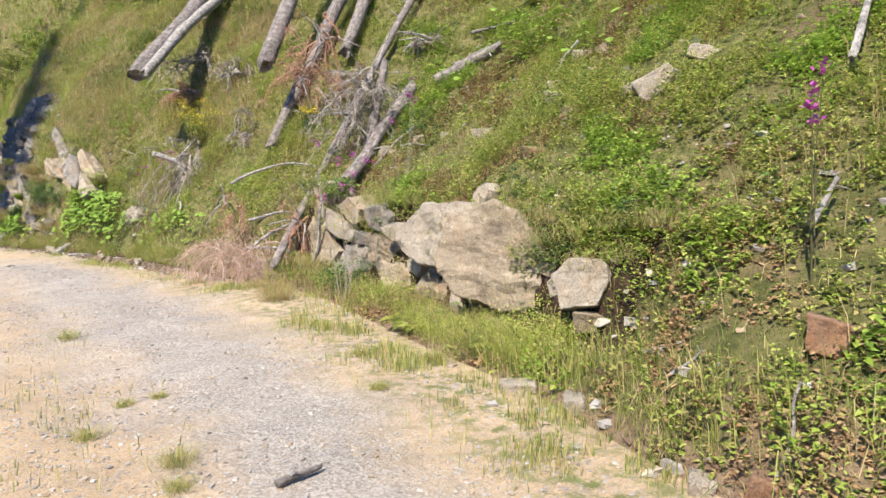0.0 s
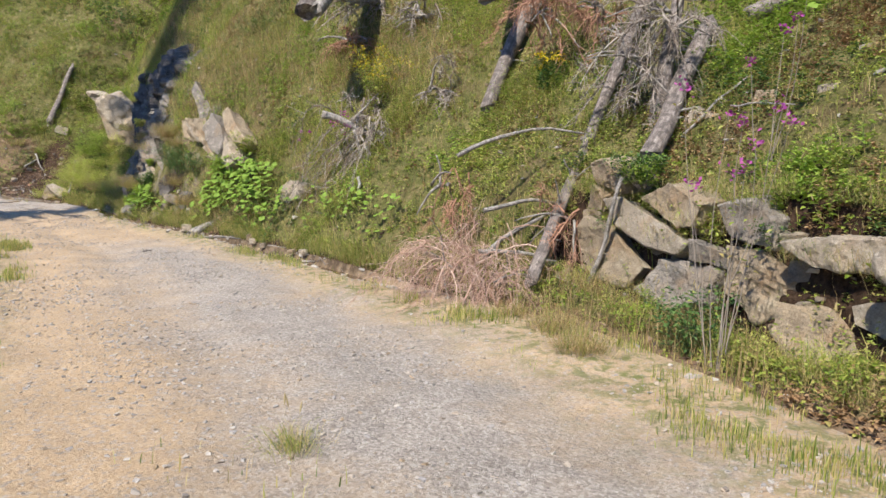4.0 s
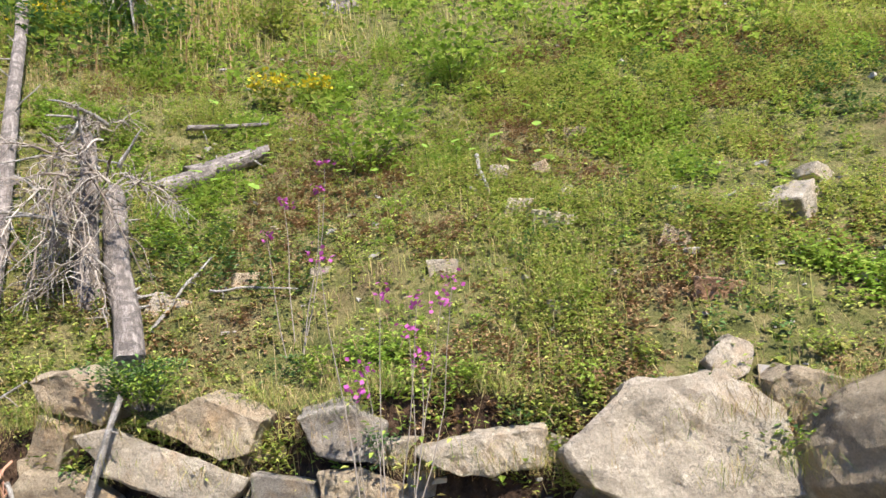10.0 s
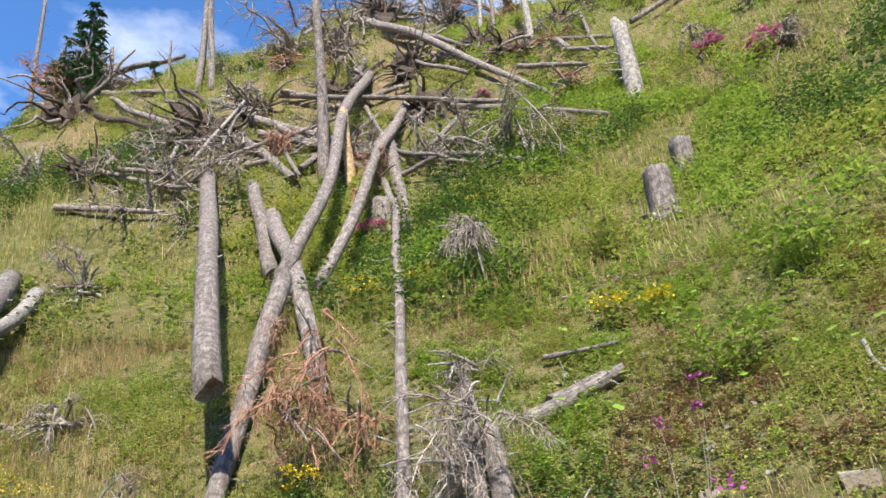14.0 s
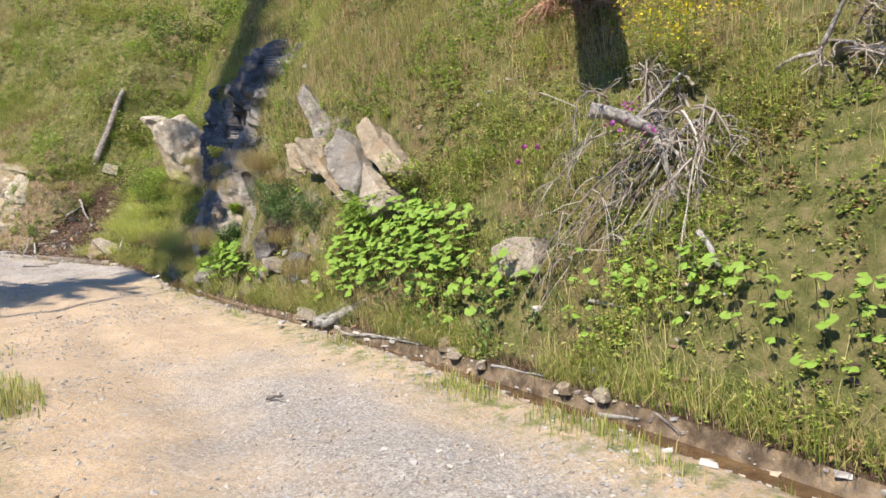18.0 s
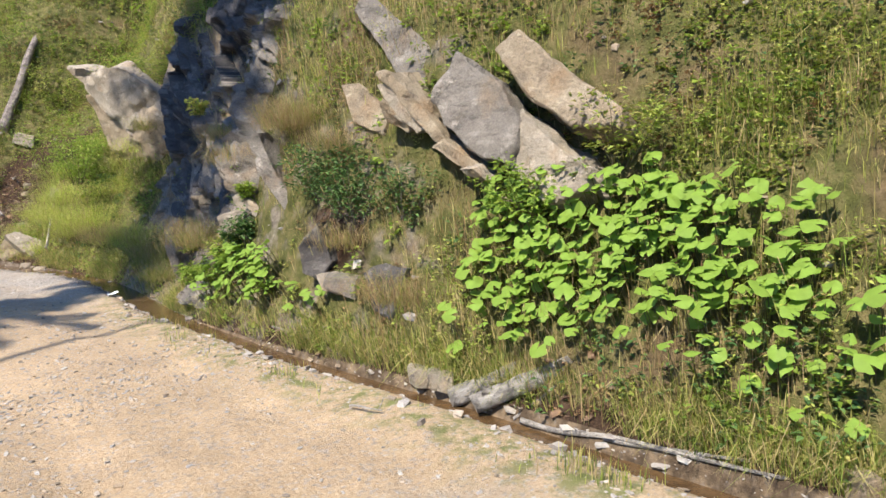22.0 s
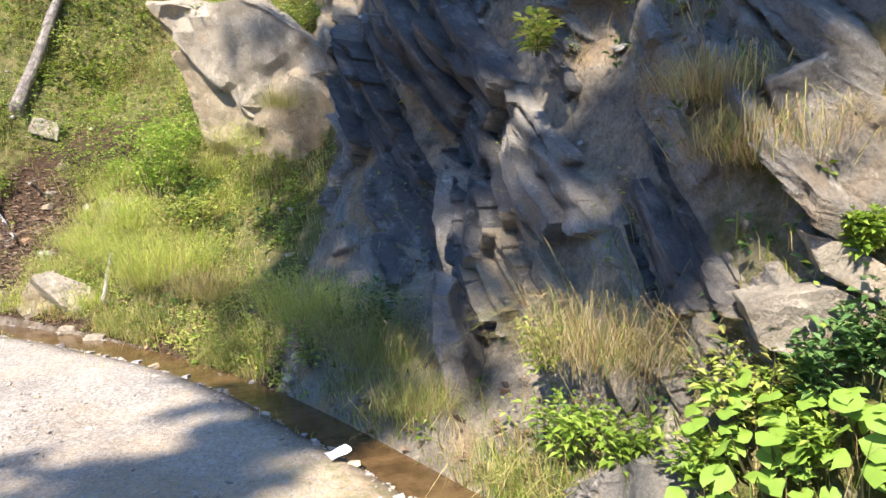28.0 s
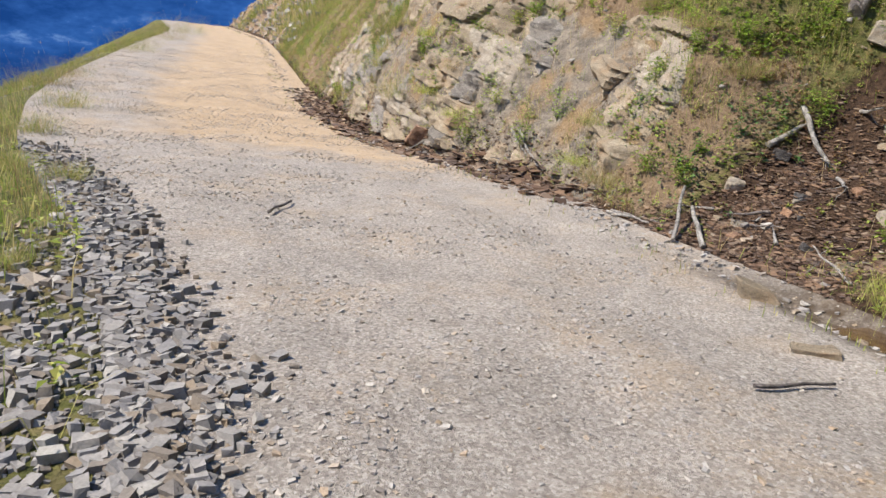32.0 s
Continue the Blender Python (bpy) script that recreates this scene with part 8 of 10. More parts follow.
log("stick", (-3.63, 35.98, 0.69), (-3.08, 35.02, 0.14), 0.026, 0.014, "thin stick at the foot of the cut", seed=383, stubs=1, stub_len=0.1, sides=6, bend=0.04, category="stick", material=BARE_M)
log("stick", (-1.99, 33.27, 0.03), (-1.58, 32.69, 0.05), 0.020, 0.011, "pale stick at the track's edge", seed=384, stubs=1, stub_len=0.1, sides=6, bend=0.04, category="stick", material=BARE_M)
log("stick", (0.85, 29.22, 0.24), (0.97, 29.44, 0.70), 0.025, 0.016, "short stick standing by the block", seed=385, stubs=1, stub_len=0.1, sides=6, bend=0.04, category="stick", material=BARE_M)
log("stick", (-1.08, 28.40, 0.03), (-0.61, 28.77, -0.02), 0.013, 0.009, "dark stick lying on the gravel", seed=386, stubs=0, stub_len=0.1, sides=6, bend=0.04, category="stick", material=BARK_M)
log("stick", (-5.07, 30.67, 0.02), (-5.24, 31.46, -0.01), 0.017, 0.011, "thin twig on the gravel", seed=387, stubs=1, stub_len=0.1, sides=6, bend=0.04, category="stick", material=BARK_M)
log("stick", (-3.76, 36.08, 0.66), (-3.40, 35.55, 0.33), 0.028, 0.016, "pale stick leaning at the cut", seed=388, stubs=1, stub_len=0.1, sides=6, bend=0.04, category="stick", material=BARE_M)
log("stick", (-2.03, 33.17, 0.03), (-1.67, 32.81, 0.05), 0.020, 0.012, "pale stick at the foot of the cut", seed=389, stubs=1, stub_len=0.1, sides=6, bend=0.04, category="stick", material=BARE_M)
log("stick", (3.55, 2.49, 0.37), (3.66, 2.34, 0.53), 0.013, 0.007, "thin pale stick on bare soil", seed=390, stubs=1, stub_len=0.1, sides=6, bend=0.04, category="stick", material=BARE_M)
log("stick", (1.38, 3.25, 0.03), (1.65, 3.31, 0.03), 0.025, 0.015, "weathered stick lying on the track", seed=391, stubs=1, stub_len=0.1, sides=6, bend=0.04, category="stick", material=BARK_M)
log("stick", (3.12, 1.60, 0.14), (3.35, 1.62, 0.55), 0.012, 0.007, "pale twig at the foot of the bank", seed=392, stubs=1, stub_len=0.1, sides=6, bend=0.04, category="stick", material=BARE_M)
log("stick", (5.95, 2.57, 2.47), (6.76, 2.74, 3.25), 0.037, 0.025, "bleached branch on the upper bank", seed=393, stubs=3, stub_len=0.1, sides=6, bend=0.04, category="stick", material=BARE_M)
log("stick", (4.35, 2.07, 1.26), (4.71, 2.09, 1.54), 0.023, 0.015, "gray branch in the weeds", seed=394, stubs=1, stub_len=0.1, sides=6, bend=0.04, category="stick", material=BARE_M)
log("stick", (5.08, 6.97, 0.95), (4.99, 6.90, 0.59), 0.018, 0.011, "bleached stick in the gap beside the slab", seed=395, stubs=1, stub_len=0.1, sides=6, bend=0.04, category="stick", material=BARE_M)
log("stick", (7.94, 7.23, 3.58), (7.37, 7.15, 3.05), 0.028, 0.015, "gray forked twig among rocks", seed=396, stubs=3, stub_len=0.1, sides=6, bend=0.04, category="stick", material=BARE_M)
log("stick", (6.09, 9.96, 1.83), (6.69, 9.67, 2.47), 0.017, 0.011, "gray twig on the bank", seed=397, stubs=3, stub_len=0.1, sides=6, bend=0.04, category="stick", material=BARE_M)
log("stick", (6.36, 9.57, 2.15), (6.34, 8.84, 2.12), 0.012, 0.007, "pale dry stalk on the bank", seed=398, stubs=1, stub_len=0.1, sides=6, bend=0.04, category="stick", material=BARE_M)
log("stick", (1.98, 19.29, 0.02), (2.08, 19.04, 0.04), 0.009, 0.005, "pale stick on the gravel", seed=399, stubs=1, stub_len=0.1, sides=6, bend=0.04, category="stick", material=BARE_M)
log("stick", (-0.12, 20.89, 0.01), (-0.08, 21.07, 0.00), 0.011, 0.007, "short dark stick on the track", seed=400, stubs=1, stub_len=0.1, sides=6, bend=0.04, category="stick", material=BARK_M)
log("stick", (1.45, 16.15, 0.01), (1.56, 16.15, 0.01), 0.018, 0.011, "dark stick on the track", seed=401, stubs=1, stub_len=0.1, sides=6, bend=0.04, category="stick", material=BARK_M)

# shrubs and flowers
bush("shrub", (4.62, 8.35, -0.00), 0.50, 0.75, 800, 0.05, DARK_M, "dense green shrub at the foot of the wall", 402, stems=14)
bush("shrub", (4.63, 9.05, 0.02), 0.34, 0.6, 500, 0.035, BROAD_M, "leafy weeds under the wall", 404, stems=9)
bush("shrub", (5.28, 9.72, 1.36), 0.26, 0.80, 1300, 0.04, DARK_M, "young spruce sprout hanging over the wall", 405, stems=16, stem_material=BARK_M, droop=0.1)
bush("shrub", (5.22, 9.60, 1.34), 0.26, 0.70, 900, 0.035, BROAD_M, "bushy green conifer sprout on the wall", 406, stems=18, stem_material=BARK_M, droop=0.1)
bush("flowering_bush", (5.31, 16.09, 2.56), 0.86, 1.03, 700, 0.05, HERB_M, "yellow-flowered ragwort bush on the bank", 407, flower=YELLOW_M, flower_n=22, spray=0.09, flower_size=0.03, stems=14)
bush("flowering_bush", (5.26, 15.77, 2.41), 0.69, 0.94, 500, 0.06, HERB_M, "yellow-flowered bush beside roots", 408, flower=YELLOW_M, flower_n=22, spray=0.09, flower_size=0.03, stems=12)
bush("flowering_weed", (6.18, 12.41, 2.46), 0.52, 0.40, 300, 0.06, DARK_M, "yellow-flowered weed beneath fallen trunks", 409, flower=YELLOW_M, flower_n=40, spray=0.1, flower_size=0.03, stems=7)
bush("flowering_weed", (9.66, 9.84, 4.86), 0.40, 0.48, 160, 0.1, HERB_M, "yellow-flowered weed on the slope", 410, flower=YELLOW_M, flower_n=14, spray=0.12, stems=9, flower_size=0.06)
bush("flowering_weed", (9.72, 9.24, 4.86), 0.40, 0.48, 160, 0.1, HERB_M, "yellow-flowered weed on the slope", 411, flower=YELLOW_M, flower_n=14, spray=0.12, stems=9, flower_size=0.06)
bush("flowering_weed", (9.57, 13.99, 6.15), 0.48, 0.57, 160, 0.1, HERB_M, "yellow-flowered weed on the slope", 412, flower=YELLOW_M, flower_n=14, spray=0.12, stems=9, flower_size=0.06)
bush("flowering_weed", (10.12, 13.06, 6.35), 0.48, 0.58, 160, 0.1, HERB_M, "yellow-flowered weed on the slope", 413, flower=YELLOW_M, flower_n=14, spray=0.12, stems=9, flower_size=0.06)
bush("flowering_weed", (14.15, 13.57, 9.80), 0.68, 0.81, 160, 0.1, HERB_M, "yellow-flowered weed on the slope", 414, flower=YELLOW_M, flower_n=14, spray=0.12, stems=9, flower_size=0.06)
bush("flowering_weed", (13.30, 18.92, 11.08), 0.78, 0.93, 160, 0.1, HERB_M, "yellow-flowered weed on the slope", 415, flower=YELLOW_M, flower_n=14, spray=0.12, stems=9, flower_size=0.06)
bush("flowering_weed", (17.98, 7.34, 14.17), 0.86, 1.03, 160, 0.1, HERB_M, "yellow-flowered weed on the slope", 416, flower=YELLOW_M, flower_n=14, spray=0.12, stems=9, flower_size=0.06)
bush("fireweed", (13.64, 16.29, 9.78), 0.64, 0.83, 120, 0.1, HERB_M, "pink-flowered fireweed on the slope", 417, flower=PINK_M, flower_n=60, spray=0.09, stems=12, flower_size=0.09)
bush("fireweed", (18.62, 3.83, 15.88), 0.75, 0.97, 120, 0.1, HERB_M, "pink-flowered fireweed on the slope", 418, flower=PINK_M, flower_n=60, spray=0.09, stems=12, flower_size=0.09)
bush("fireweed", (17.83, 6.29, 14.00), 0.77, 1.00, 120, 0.1, HERB_M, "pink-flowered fireweed on the slope", 419, flower=PINK_M, flower_n=60, spray=0.09, stems=12, flower_size=0.09)
bush("fireweed", (18.54, 7.62, 15.35), 0.54, 0.71, 120, 0.1, HERB_M, "pink-flowered fireweed on the slope", 420, flower=PINK_M, flower_n=60, spray=0.09, stems=12, flower_size=0.09)
bush("fireweed", (18.56, 3.17, 15.63), 0.56, 0.73, 120, 0.1, HERB_M, "pink-flowered fireweed on the slope", 421, flower=PINK_M, flower_n=60, spray=0.09, stems=12, flower_size=0.09)
bush("fireweed", (19.06, 15.11, 17.36), 0.41, 0.53, 120, 0.1, HERB_M, "pink-flowered fireweed on the slope", 422, flower=PINK_M, flower_n=60, spray=0.09, stems=12, flower_size=0.09)
bush("fireweed", (18.65, 4.57, 15.96), 0.56, 0.73, 120, 0.1, HERB_M, "pink-flowered fireweed on the slope", 423, flower=PINK_M, flower_n=60, spray=0.09, stems=12, flower_size=0.09)
bush("fireweed", (-6.24, 51.61, 11.00), 1.62, 2.59, 120, 0.1, HERB_M, "pink-flowered fireweed on the far slope", 424, flower=PINK_M, flower_n=60, spray=0.09, stems=12, flower_size=0.09)
bush("fireweed", (-5.15, 52.57, 12.32), 1.45, 2.32, 120, 0.1, HERB_M, "pink-flowered fireweed on the far slope", 425, flower=PINK_M, flower_n=60, spray=0.09, stems=12, flower_size=0.09)
bush("fireweed", (-7.75, 50.54, 9.02), 1.19, 1.90, 120, 0.1, HERB_M, "pink-flowered fireweed on the far slope", 426, flower=PINK_M, flower_n=60, spray=0.09, stems=12, flower_size=0.09)
bush("fireweed", (-5.23, 46.83, 9.17), 1.46, 2.33, 120, 0.1, HERB_M, "pink-flowered fireweed on the far slope", 427, flower=PINK_M, flower_n=60, spray=0.09, stems=12, flower_size=0.09)
bush("fireweed", (-6.20, 45.99, 7.74), 1.07, 1.71, 120, 0.1, HERB_M, "pink-flowered fireweed on the far slope", 428, flower=PINK_M, flower_n=60, spray=0.09, stems=12, flower_size=0.09)
bush("thistle", (4.42, 7.98, 0.05), 1.95, 0.95, 110, 0.05, HERB_M, "tall thistle with purple flower heads on bare brown stems", 429, flower=PURPLE_M, flower_n=16, spray=0.03, stem_material=GRAYTWIG_M, stems=9, flower_size=0.035, category="thistle")
bush("thistle", (5.88, 8.77, 1.51), 1.44, 0.66, 60, 0.05, HERB_M, "purple-flowered thistle on the wall", 430, flower=PURPLE_M, flower_n=14, spray=0.04, stem_material=GRAYTWIG_M, stems=4, flower_size=0.042, category="thistle")
bush("thistle", (4.18, 1.97, 0.93), 1.42, 0.34, 60, 0.06, HERB_M, "tall dry thistle with purple heads on the bank", 431, flower=PURPLE_M, flower_n=14, stems=4, flower_size=0.042, category="thistle")
bush("thistle", (4.62, 15.73, 1.47), 0.76, 0.90, 150, 0.05, HERB_M, "purple-flowered thistles beside roots", 432, flower=PURPLE_M, flower_n=12, stems=8, flower_size=0.042, category="thistle")
bush("thistle", (4.24, 16.86, 1.36), 0.62, 0.27, 40, 0.05, HERB_M, "purple-flowered thistle on the bank", 433, flower=PURPLE_M, flower_n=14, stems=3, flower_size=0.042, category="thistle")
bush("shrub", (2.69, 21.30, 1.23), 0.53, 1.19, 1500, 0.045, DARK_M, "dark gray-green willow bush on the cliff", 434, stems=14)
bush("shrub", (2.78, 20.72, 1.10), 0.42, 0.95, 900, 0.042, DARK_M, "gray-green willow bush leaning out of the bank", 635, stems=12, stem_material=BARK_M)
bush("shrub", (3.00, 20.30, 1.15), 0.36, 0.7, 500, 0.045, DARK_M, "leafy willow shoots below rock plates", 636, stems=9, stem_material=BARK_M)
bush("shrub", (3.30, 19.10, 1.15), 0.40, 0.8, 700, 0.045, BROAD_M, "green leafy weeds beside a rock wedge", 637, stems=10)
bush("shrub", (3.62, 18.55, 1.55), 0.45, 0.9, 700, 0.045, HERB_M, "leafy weeds above the butterbur", 638, stems=10)
bush("shrub", (2.76, 20.91, 1.15), 0.56, 0.77, 700, 0.05, DARK_M, "gray-green willow bush beside a dark cleft", 435, stems=10)
bush("shrub", (4.08, 4.05, 0.10), 0.45, 0.8, 1100, 0.03, FRESH_M, "bright green weeds below the boulder", 437, stems=14)
bush("shrub", (1.22, 33.12, 1.31), 1.71, 1.80, 1100, 0.06, BROAD_M, "bright green leafy climber on the mound", 440, stems=14)
bush("shrub", (1.43, 29.37, 1.36), 0.79, 1.05, 1100, 0.06, BROAD_M, "bright green leafy bush under the overhang", 441, stems=14)
bush("shrub", (1.56, 28.85, 0.98), 0.39, 0.79, 600, 0.05, HERB_M, "green leafy bush on the mound", 442, stems=10)
bush("shrub", (1.71, 34.86, 3.03), 1.15, 1.63, 800, 0.07, HERB_M, "leafy green bush beside the stream", 443, stems=12)
bush("shrub", (2.19, 29.29, 2.97), 0.61, 1.21, 700, 0.05, HERB_M, "green leafy plants on top of the overhang", 444, stems=10)
bush("shrub", (2.25, 29.30, 3.05), 0.55, 1.2, 900, 0.05, BROAD_M, "leafy green plants growing over the rock nose", 631, stems=12)
bush("shrub", (2.75, 28.60, 3.10), 0.50, 1.2, 900, 0.05, HERB_M, "green plants hanging over the top of the overhang", 632, stems=12)
bush("shrub", (1.95, 30.10, 1.55), 0.75, 1.2, 1300, 0.055, BROAD_M, "bright leafy bush in the shade of the rock nose", 633, stems=16)
bush("shrub", (1.75, 29.35, 1.05), 0.45, 0.9, 900, 0.045, DARK_M, "dark leafy bush under the rock nose", 634, stems=12)
bush("shrub", (-2.97, 35.56, 0.94), 0.50, 0.55, 160, 0.05, BROAD_M, "small green seedling in the cut", 445, stems=6)
bush("shrub", (-1.29, 34.60, 1.99), 0.29, 0.33, 160, 0.05, BROAD_M, "small green seedling in the cut", 446, stems=6)
bush("shrub", (-4.64, 36.73, 0.34), 0.47, 0.57, 160, 0.05, BROAD_M, "small green seedling in the cut", 447, stems=6)
bush("shrub", (-1.68, 33.64, 0.47), 0.30, 0.38, 160, 0.05, BROAD_M, "small green seedling in the cut", 448, stems=6)
bush("shrub", (-1.23, 33.43, 0.44), 0.33, 0.41, 160, 0.05, BROAD_M, "small green seedling in the cut", 449, stems=6)
bush("shrub", (0.22, 33.84, 1.24), 0.39, 0.39, 160, 0.05, BROAD_M, "small green seedling in the cut", 450, stems=6)
bush("shrub", (0.52, 31.91, 0.26), 0.35, 0.38, 160, 0.05, BROAD_M, "small green seedling in the cut", 451, stems=6)
bush("shrub", (-1.74, 34.47, 1.56), 0.33, 0.41, 160, 0.05, BROAD_M, "small green seedling in the cut", 452, stems=6)
bush("shrub", (9.64, 7.34, 5.01), 0.94, 1.41, 500, 0.12, BROAD_M, "broad-leaved green shrub on the slope", 453, stems=10)
bush("shrub", (8.17, 8.46, 3.52), 0.90, 1.41, 600, 0.1, BROAD_M, "broad-leaved green weeds on the slope", 454, stems=10)
bush("shrub", (11.41, 10.09, 6.71), 1.18, 1.28, 600, 0.09, HERB_M, "young leafy sapling on the slope", 455, stems=10)
bush("shrub", (12.64, 11.99, 8.10), 1.39, 1.39, 600, 0.09, HERB_M, "young leafy sapling on the slope", 456, stems=10)
bush("shrub", (17.15, 6.97, 12.83), 1.45, 2.25, 500, 0.12, BROAD_M, "bright green bush on the upper slope", 457, stems=10)
bush("shrub", (20.94, 1.52, 18.62), 2.62, 3.06, 600, 0.14, HERB_M, "green bush on the ridge", 458, stems=10)



def fern(at, n, length, label, seed):
    """A fern: arching fronds, each with leaflets that shrink to the tip."""
    ob = thing("fern", at, label, "fern")
    g = np.random.default_rng(seed)
    for k in range(n):
        a = 6.283 * k / n + 0.5 * g.random()
        L = length * (0.7 + 0.45 * g.random())
        d = np.array([np.cos(a), np.sin(a), 0])
        t = np.linspace(0, 1, 17)[:, None]
        line = d * L * 0.85 * t + np.array([0, 0, L]) * (0.95 * t - 0.75 * t**2)
        side = np.cross(d, (0, 0, 1.0))
        w = (0.30 * L * np.sin(np.pi * (0.12 + 0.88 * t[2:, 0])) + 0.01)
        p = np.repeat(line[2:], 2, 0)
        sgn = np.tile([1.0, -1.0], len(w))[:, None]
        out = unit(side * sgn + 0.35 * d + 0.08 * g.normal(size=(len(p), 3)))
        ln = np.repeat(w, 2)
        v, t1, t2 = leaf_quads(p, out, np.tile([0, 0, 1.0], (len(p), 1)), ln, np.full(len(p), 0.085 * L) , 0.15)
        v2, f2 = tube_arrays(line, np.linspace(0.004, 0.001, 17), 3, cap=False)
        frond = part("frond", big_mesh("frond", v, tris=np.concatenate([t1, t2])), HERB_M, ob)
        part("stalk", joined("stalk", [(v2, f2)], STEM_M), STEM_M, frond)
    return ob


fern((4.06, 5.85, 0.02), 11, 0.42, "bright green fern at the foot of the bank", 611)
fern((4.30, 6.15, 0.04), 9, 0.36, "bright green fern below the rock slab", 612)
fern((4.72, 7.75, 0.04), 9, 0.40, "green fern in front of the stone wall", 613)
fern((4.80, 7.05, 0.20), 7, 0.26, "small yellow-green fern in a gap of the wall", 614)
fern((4.05, 4.55, 0.05), 9, 0.34, "green fern at the track's edge", 615)

# grass clumps
tussock("grass_clump", (2.38, 23.18, 1.84), 900, 0.31, 0.31, DRY_M, "tan dry grass hanging over a rock slab", 459, 0.95)
tussock("grass_clump", (2.39, 22.99, 1.58), 700, 0.39, 0.39, DRY_M, "tan dry grass hanging on the cliff", 460, 0.95)
tussock("grass_clump", (2.39, 23.02, 1.61), 400, 0.29, 0.29, DRY_M, "tan dry grass on a rock ledge", 461, 0.9)
tussock("grass_clump", (2.42, 28.25, 2.23), 500, 0.36, 0.36, GRASS_M, "green grass clump on the overhang rock", 462, 0.6)
tussock("grass_clump", (1.90, 26.28, 0.46), 1000, 0.57, 0.57, FRESH_M, "long dark green grass at the foot of the cliff", 463, 0.6)
tussock("grass_clump", (2.05, 25.50, 0.26), 1000, 0.51, 0.51, GRASS_M, "long green grass at the ditch", 464, 0.6)
tussock("grass_clump", (1.90, 24.82, 0.15), 800, 0.38, 0.38, GRASS_M, "long green grass at the ditch", 465, 0.6)
tussock("grass_clump", (1.39, 28.68, 0.58), 1000, 0.66, 0.66, FRESH_M, "long pale green grass on the mound", 466, 0.6)
tussock("grass_clump", (1.19, 29.55, 0.99), 800, 0.60, 0.60, FRESH_M, "long green grass on the mound", 467, 0.6)
tussock("grass_clump", (1.64, 28.03, 0.42), 800, 0.50, 0.50, DRY_M, "yellowing grass on the mound", 468, 0.6)
tussock("grass_clump", (2.11, 23.56, 0.68), 700, 0.54, 0.54, DRY_M, "dry grass at the foot of the cliff", 469, 0.6)
tussock("grass_clump", (2.05, 25.87, 0.37), 600, 0.62, 0.62, GRASS_M, "dark grass in shade at the foot of the cliff", 470, 0.6)
tussock("grass_clump", (2.75, 21.92, 1.94), 800, 0.49, 0.49, DRY_M, "dry yellow-green grass on a ledge", 471, 0.6)
tussock("grass_clump", (2.79, 20.10, 0.48), 800, 0.41, 0.41, DRY_M, "dry reddish grass on the bank", 472, 0.6)
tussock("grass_clump", (2.70, 20.81, 0.86), 600, 0.37, 0.37, DRY_M, "dry reddish grass on the bank", 473, 0.6)
tussock("grass_clump", (1.46, 28.56, 0.59), 600, 0.69, 0.69, FRESH_M, "pale green grass on the mound", 474, 0.6)
tussock("grass_clump", (2.72, 21.99, 1.91), 700, 0.39, 0.39, DRY_M, "long yellow grass above the cliff", 475, 0.6)
tussock("grass_clump", (2.86, 21.26, 1.68), 700, 0.35, 0.35, DRY_M, "long yellow grass above the cliff", 476, 0.6)
tussock("grass_clump", (-6.52, 38.63, 0.89), 500, 0.73, 0.73, GRASS_M, "green grass at the foot of the cut", 477, 0.6)
tussock("grass_clump", (-8.03, 42.13, 2.41), 500, 1.07, 1.07, GRASS_M, "green grass on the rock rib", 478, 0.6)
tussock("grass_clump", (-0.63, 34.24, 1.72), 500, 0.40, 0.40, DRY_M, "drooping grass clump above the stream", 479, 0.95)
tussock("grass_clump", (1.02, 29.87, 0.68), 1000, 0.59, 0.59, FRESH_M, "long green grass on the mound", 480, 0.6)
tussock("grass_clump", (1.27, 28.78, 0.49), 1000, 0.56, 0.56, FRESH_M, "long green grass on the mound", 481, 0.6)
tussock("grass_clump", (1.53, 32.79, 1.22), 800, 0.72, 0.72, FRESH_M, "green grass on the mound", 482, 0.6)
tussock("grass_clump", (1.07, 3.87, 0.01), 220, 0.15, 0.15, GRASS_M, "small green grass tuft on the track", 483, 0.6)
tussock("grass_clump", (0.77, 4.72, -0.03), 220, 0.12, 0.12, GRASS_M, "small green grass tuft on the track", 484, 0.6)
tussock("grass_clump", (1.18, 7.88, 0.00), 220, 0.19, 0.19, GRASS_M, "small green grass tuft on the track", 485, 0.6)
tussock("grass_clump", (1.00, 3.60, -0.02), 220, 0.10, 0.10, GRASS_M, "small green grass tuft on the track", 486, 0.6)
tussock("grass_clump", (1.14, 5.35, -0.05), 220, 0.09, 0.09, GRASS_M, "small green grass tuft on the track", 487, 0.6)
tussock("grass_clump", (2.68, 4.37, 0.02), 220, 0.09, 0.09, GRASS_M, "small green grass tuft on the track", 488, 0.6)
tussock("grass_clump", (1.37, 5.34, -0.03), 220, 0.08, 0.08, GRASS_M, "small green grass tuft on the track", 489, 0.6)
tussock("grass_clump", (3.10, 5.34, 0.02), 220, 0.13, 0.13, GRASS_M, "small green grass tuft on the track", 490, 0.6)
tussock("grass_clump", (3.54, 4.84, -0.00), 220, 0.20, 0.20, GRASS_M, "small green grass tuft on the track", 491, 0.6)
tussock("grass_clump", (4.37, 4.10, 0.20), 220, 0.44, 0.44, GRASS_M, "green grass at the track's edge", 492, 0.6)
tussock("grass_clump", (4.16, 4.81, 0.11), 220, 0.42, 0.42, GRASS_M, "green grass at the track's edge", 493, 0.6)
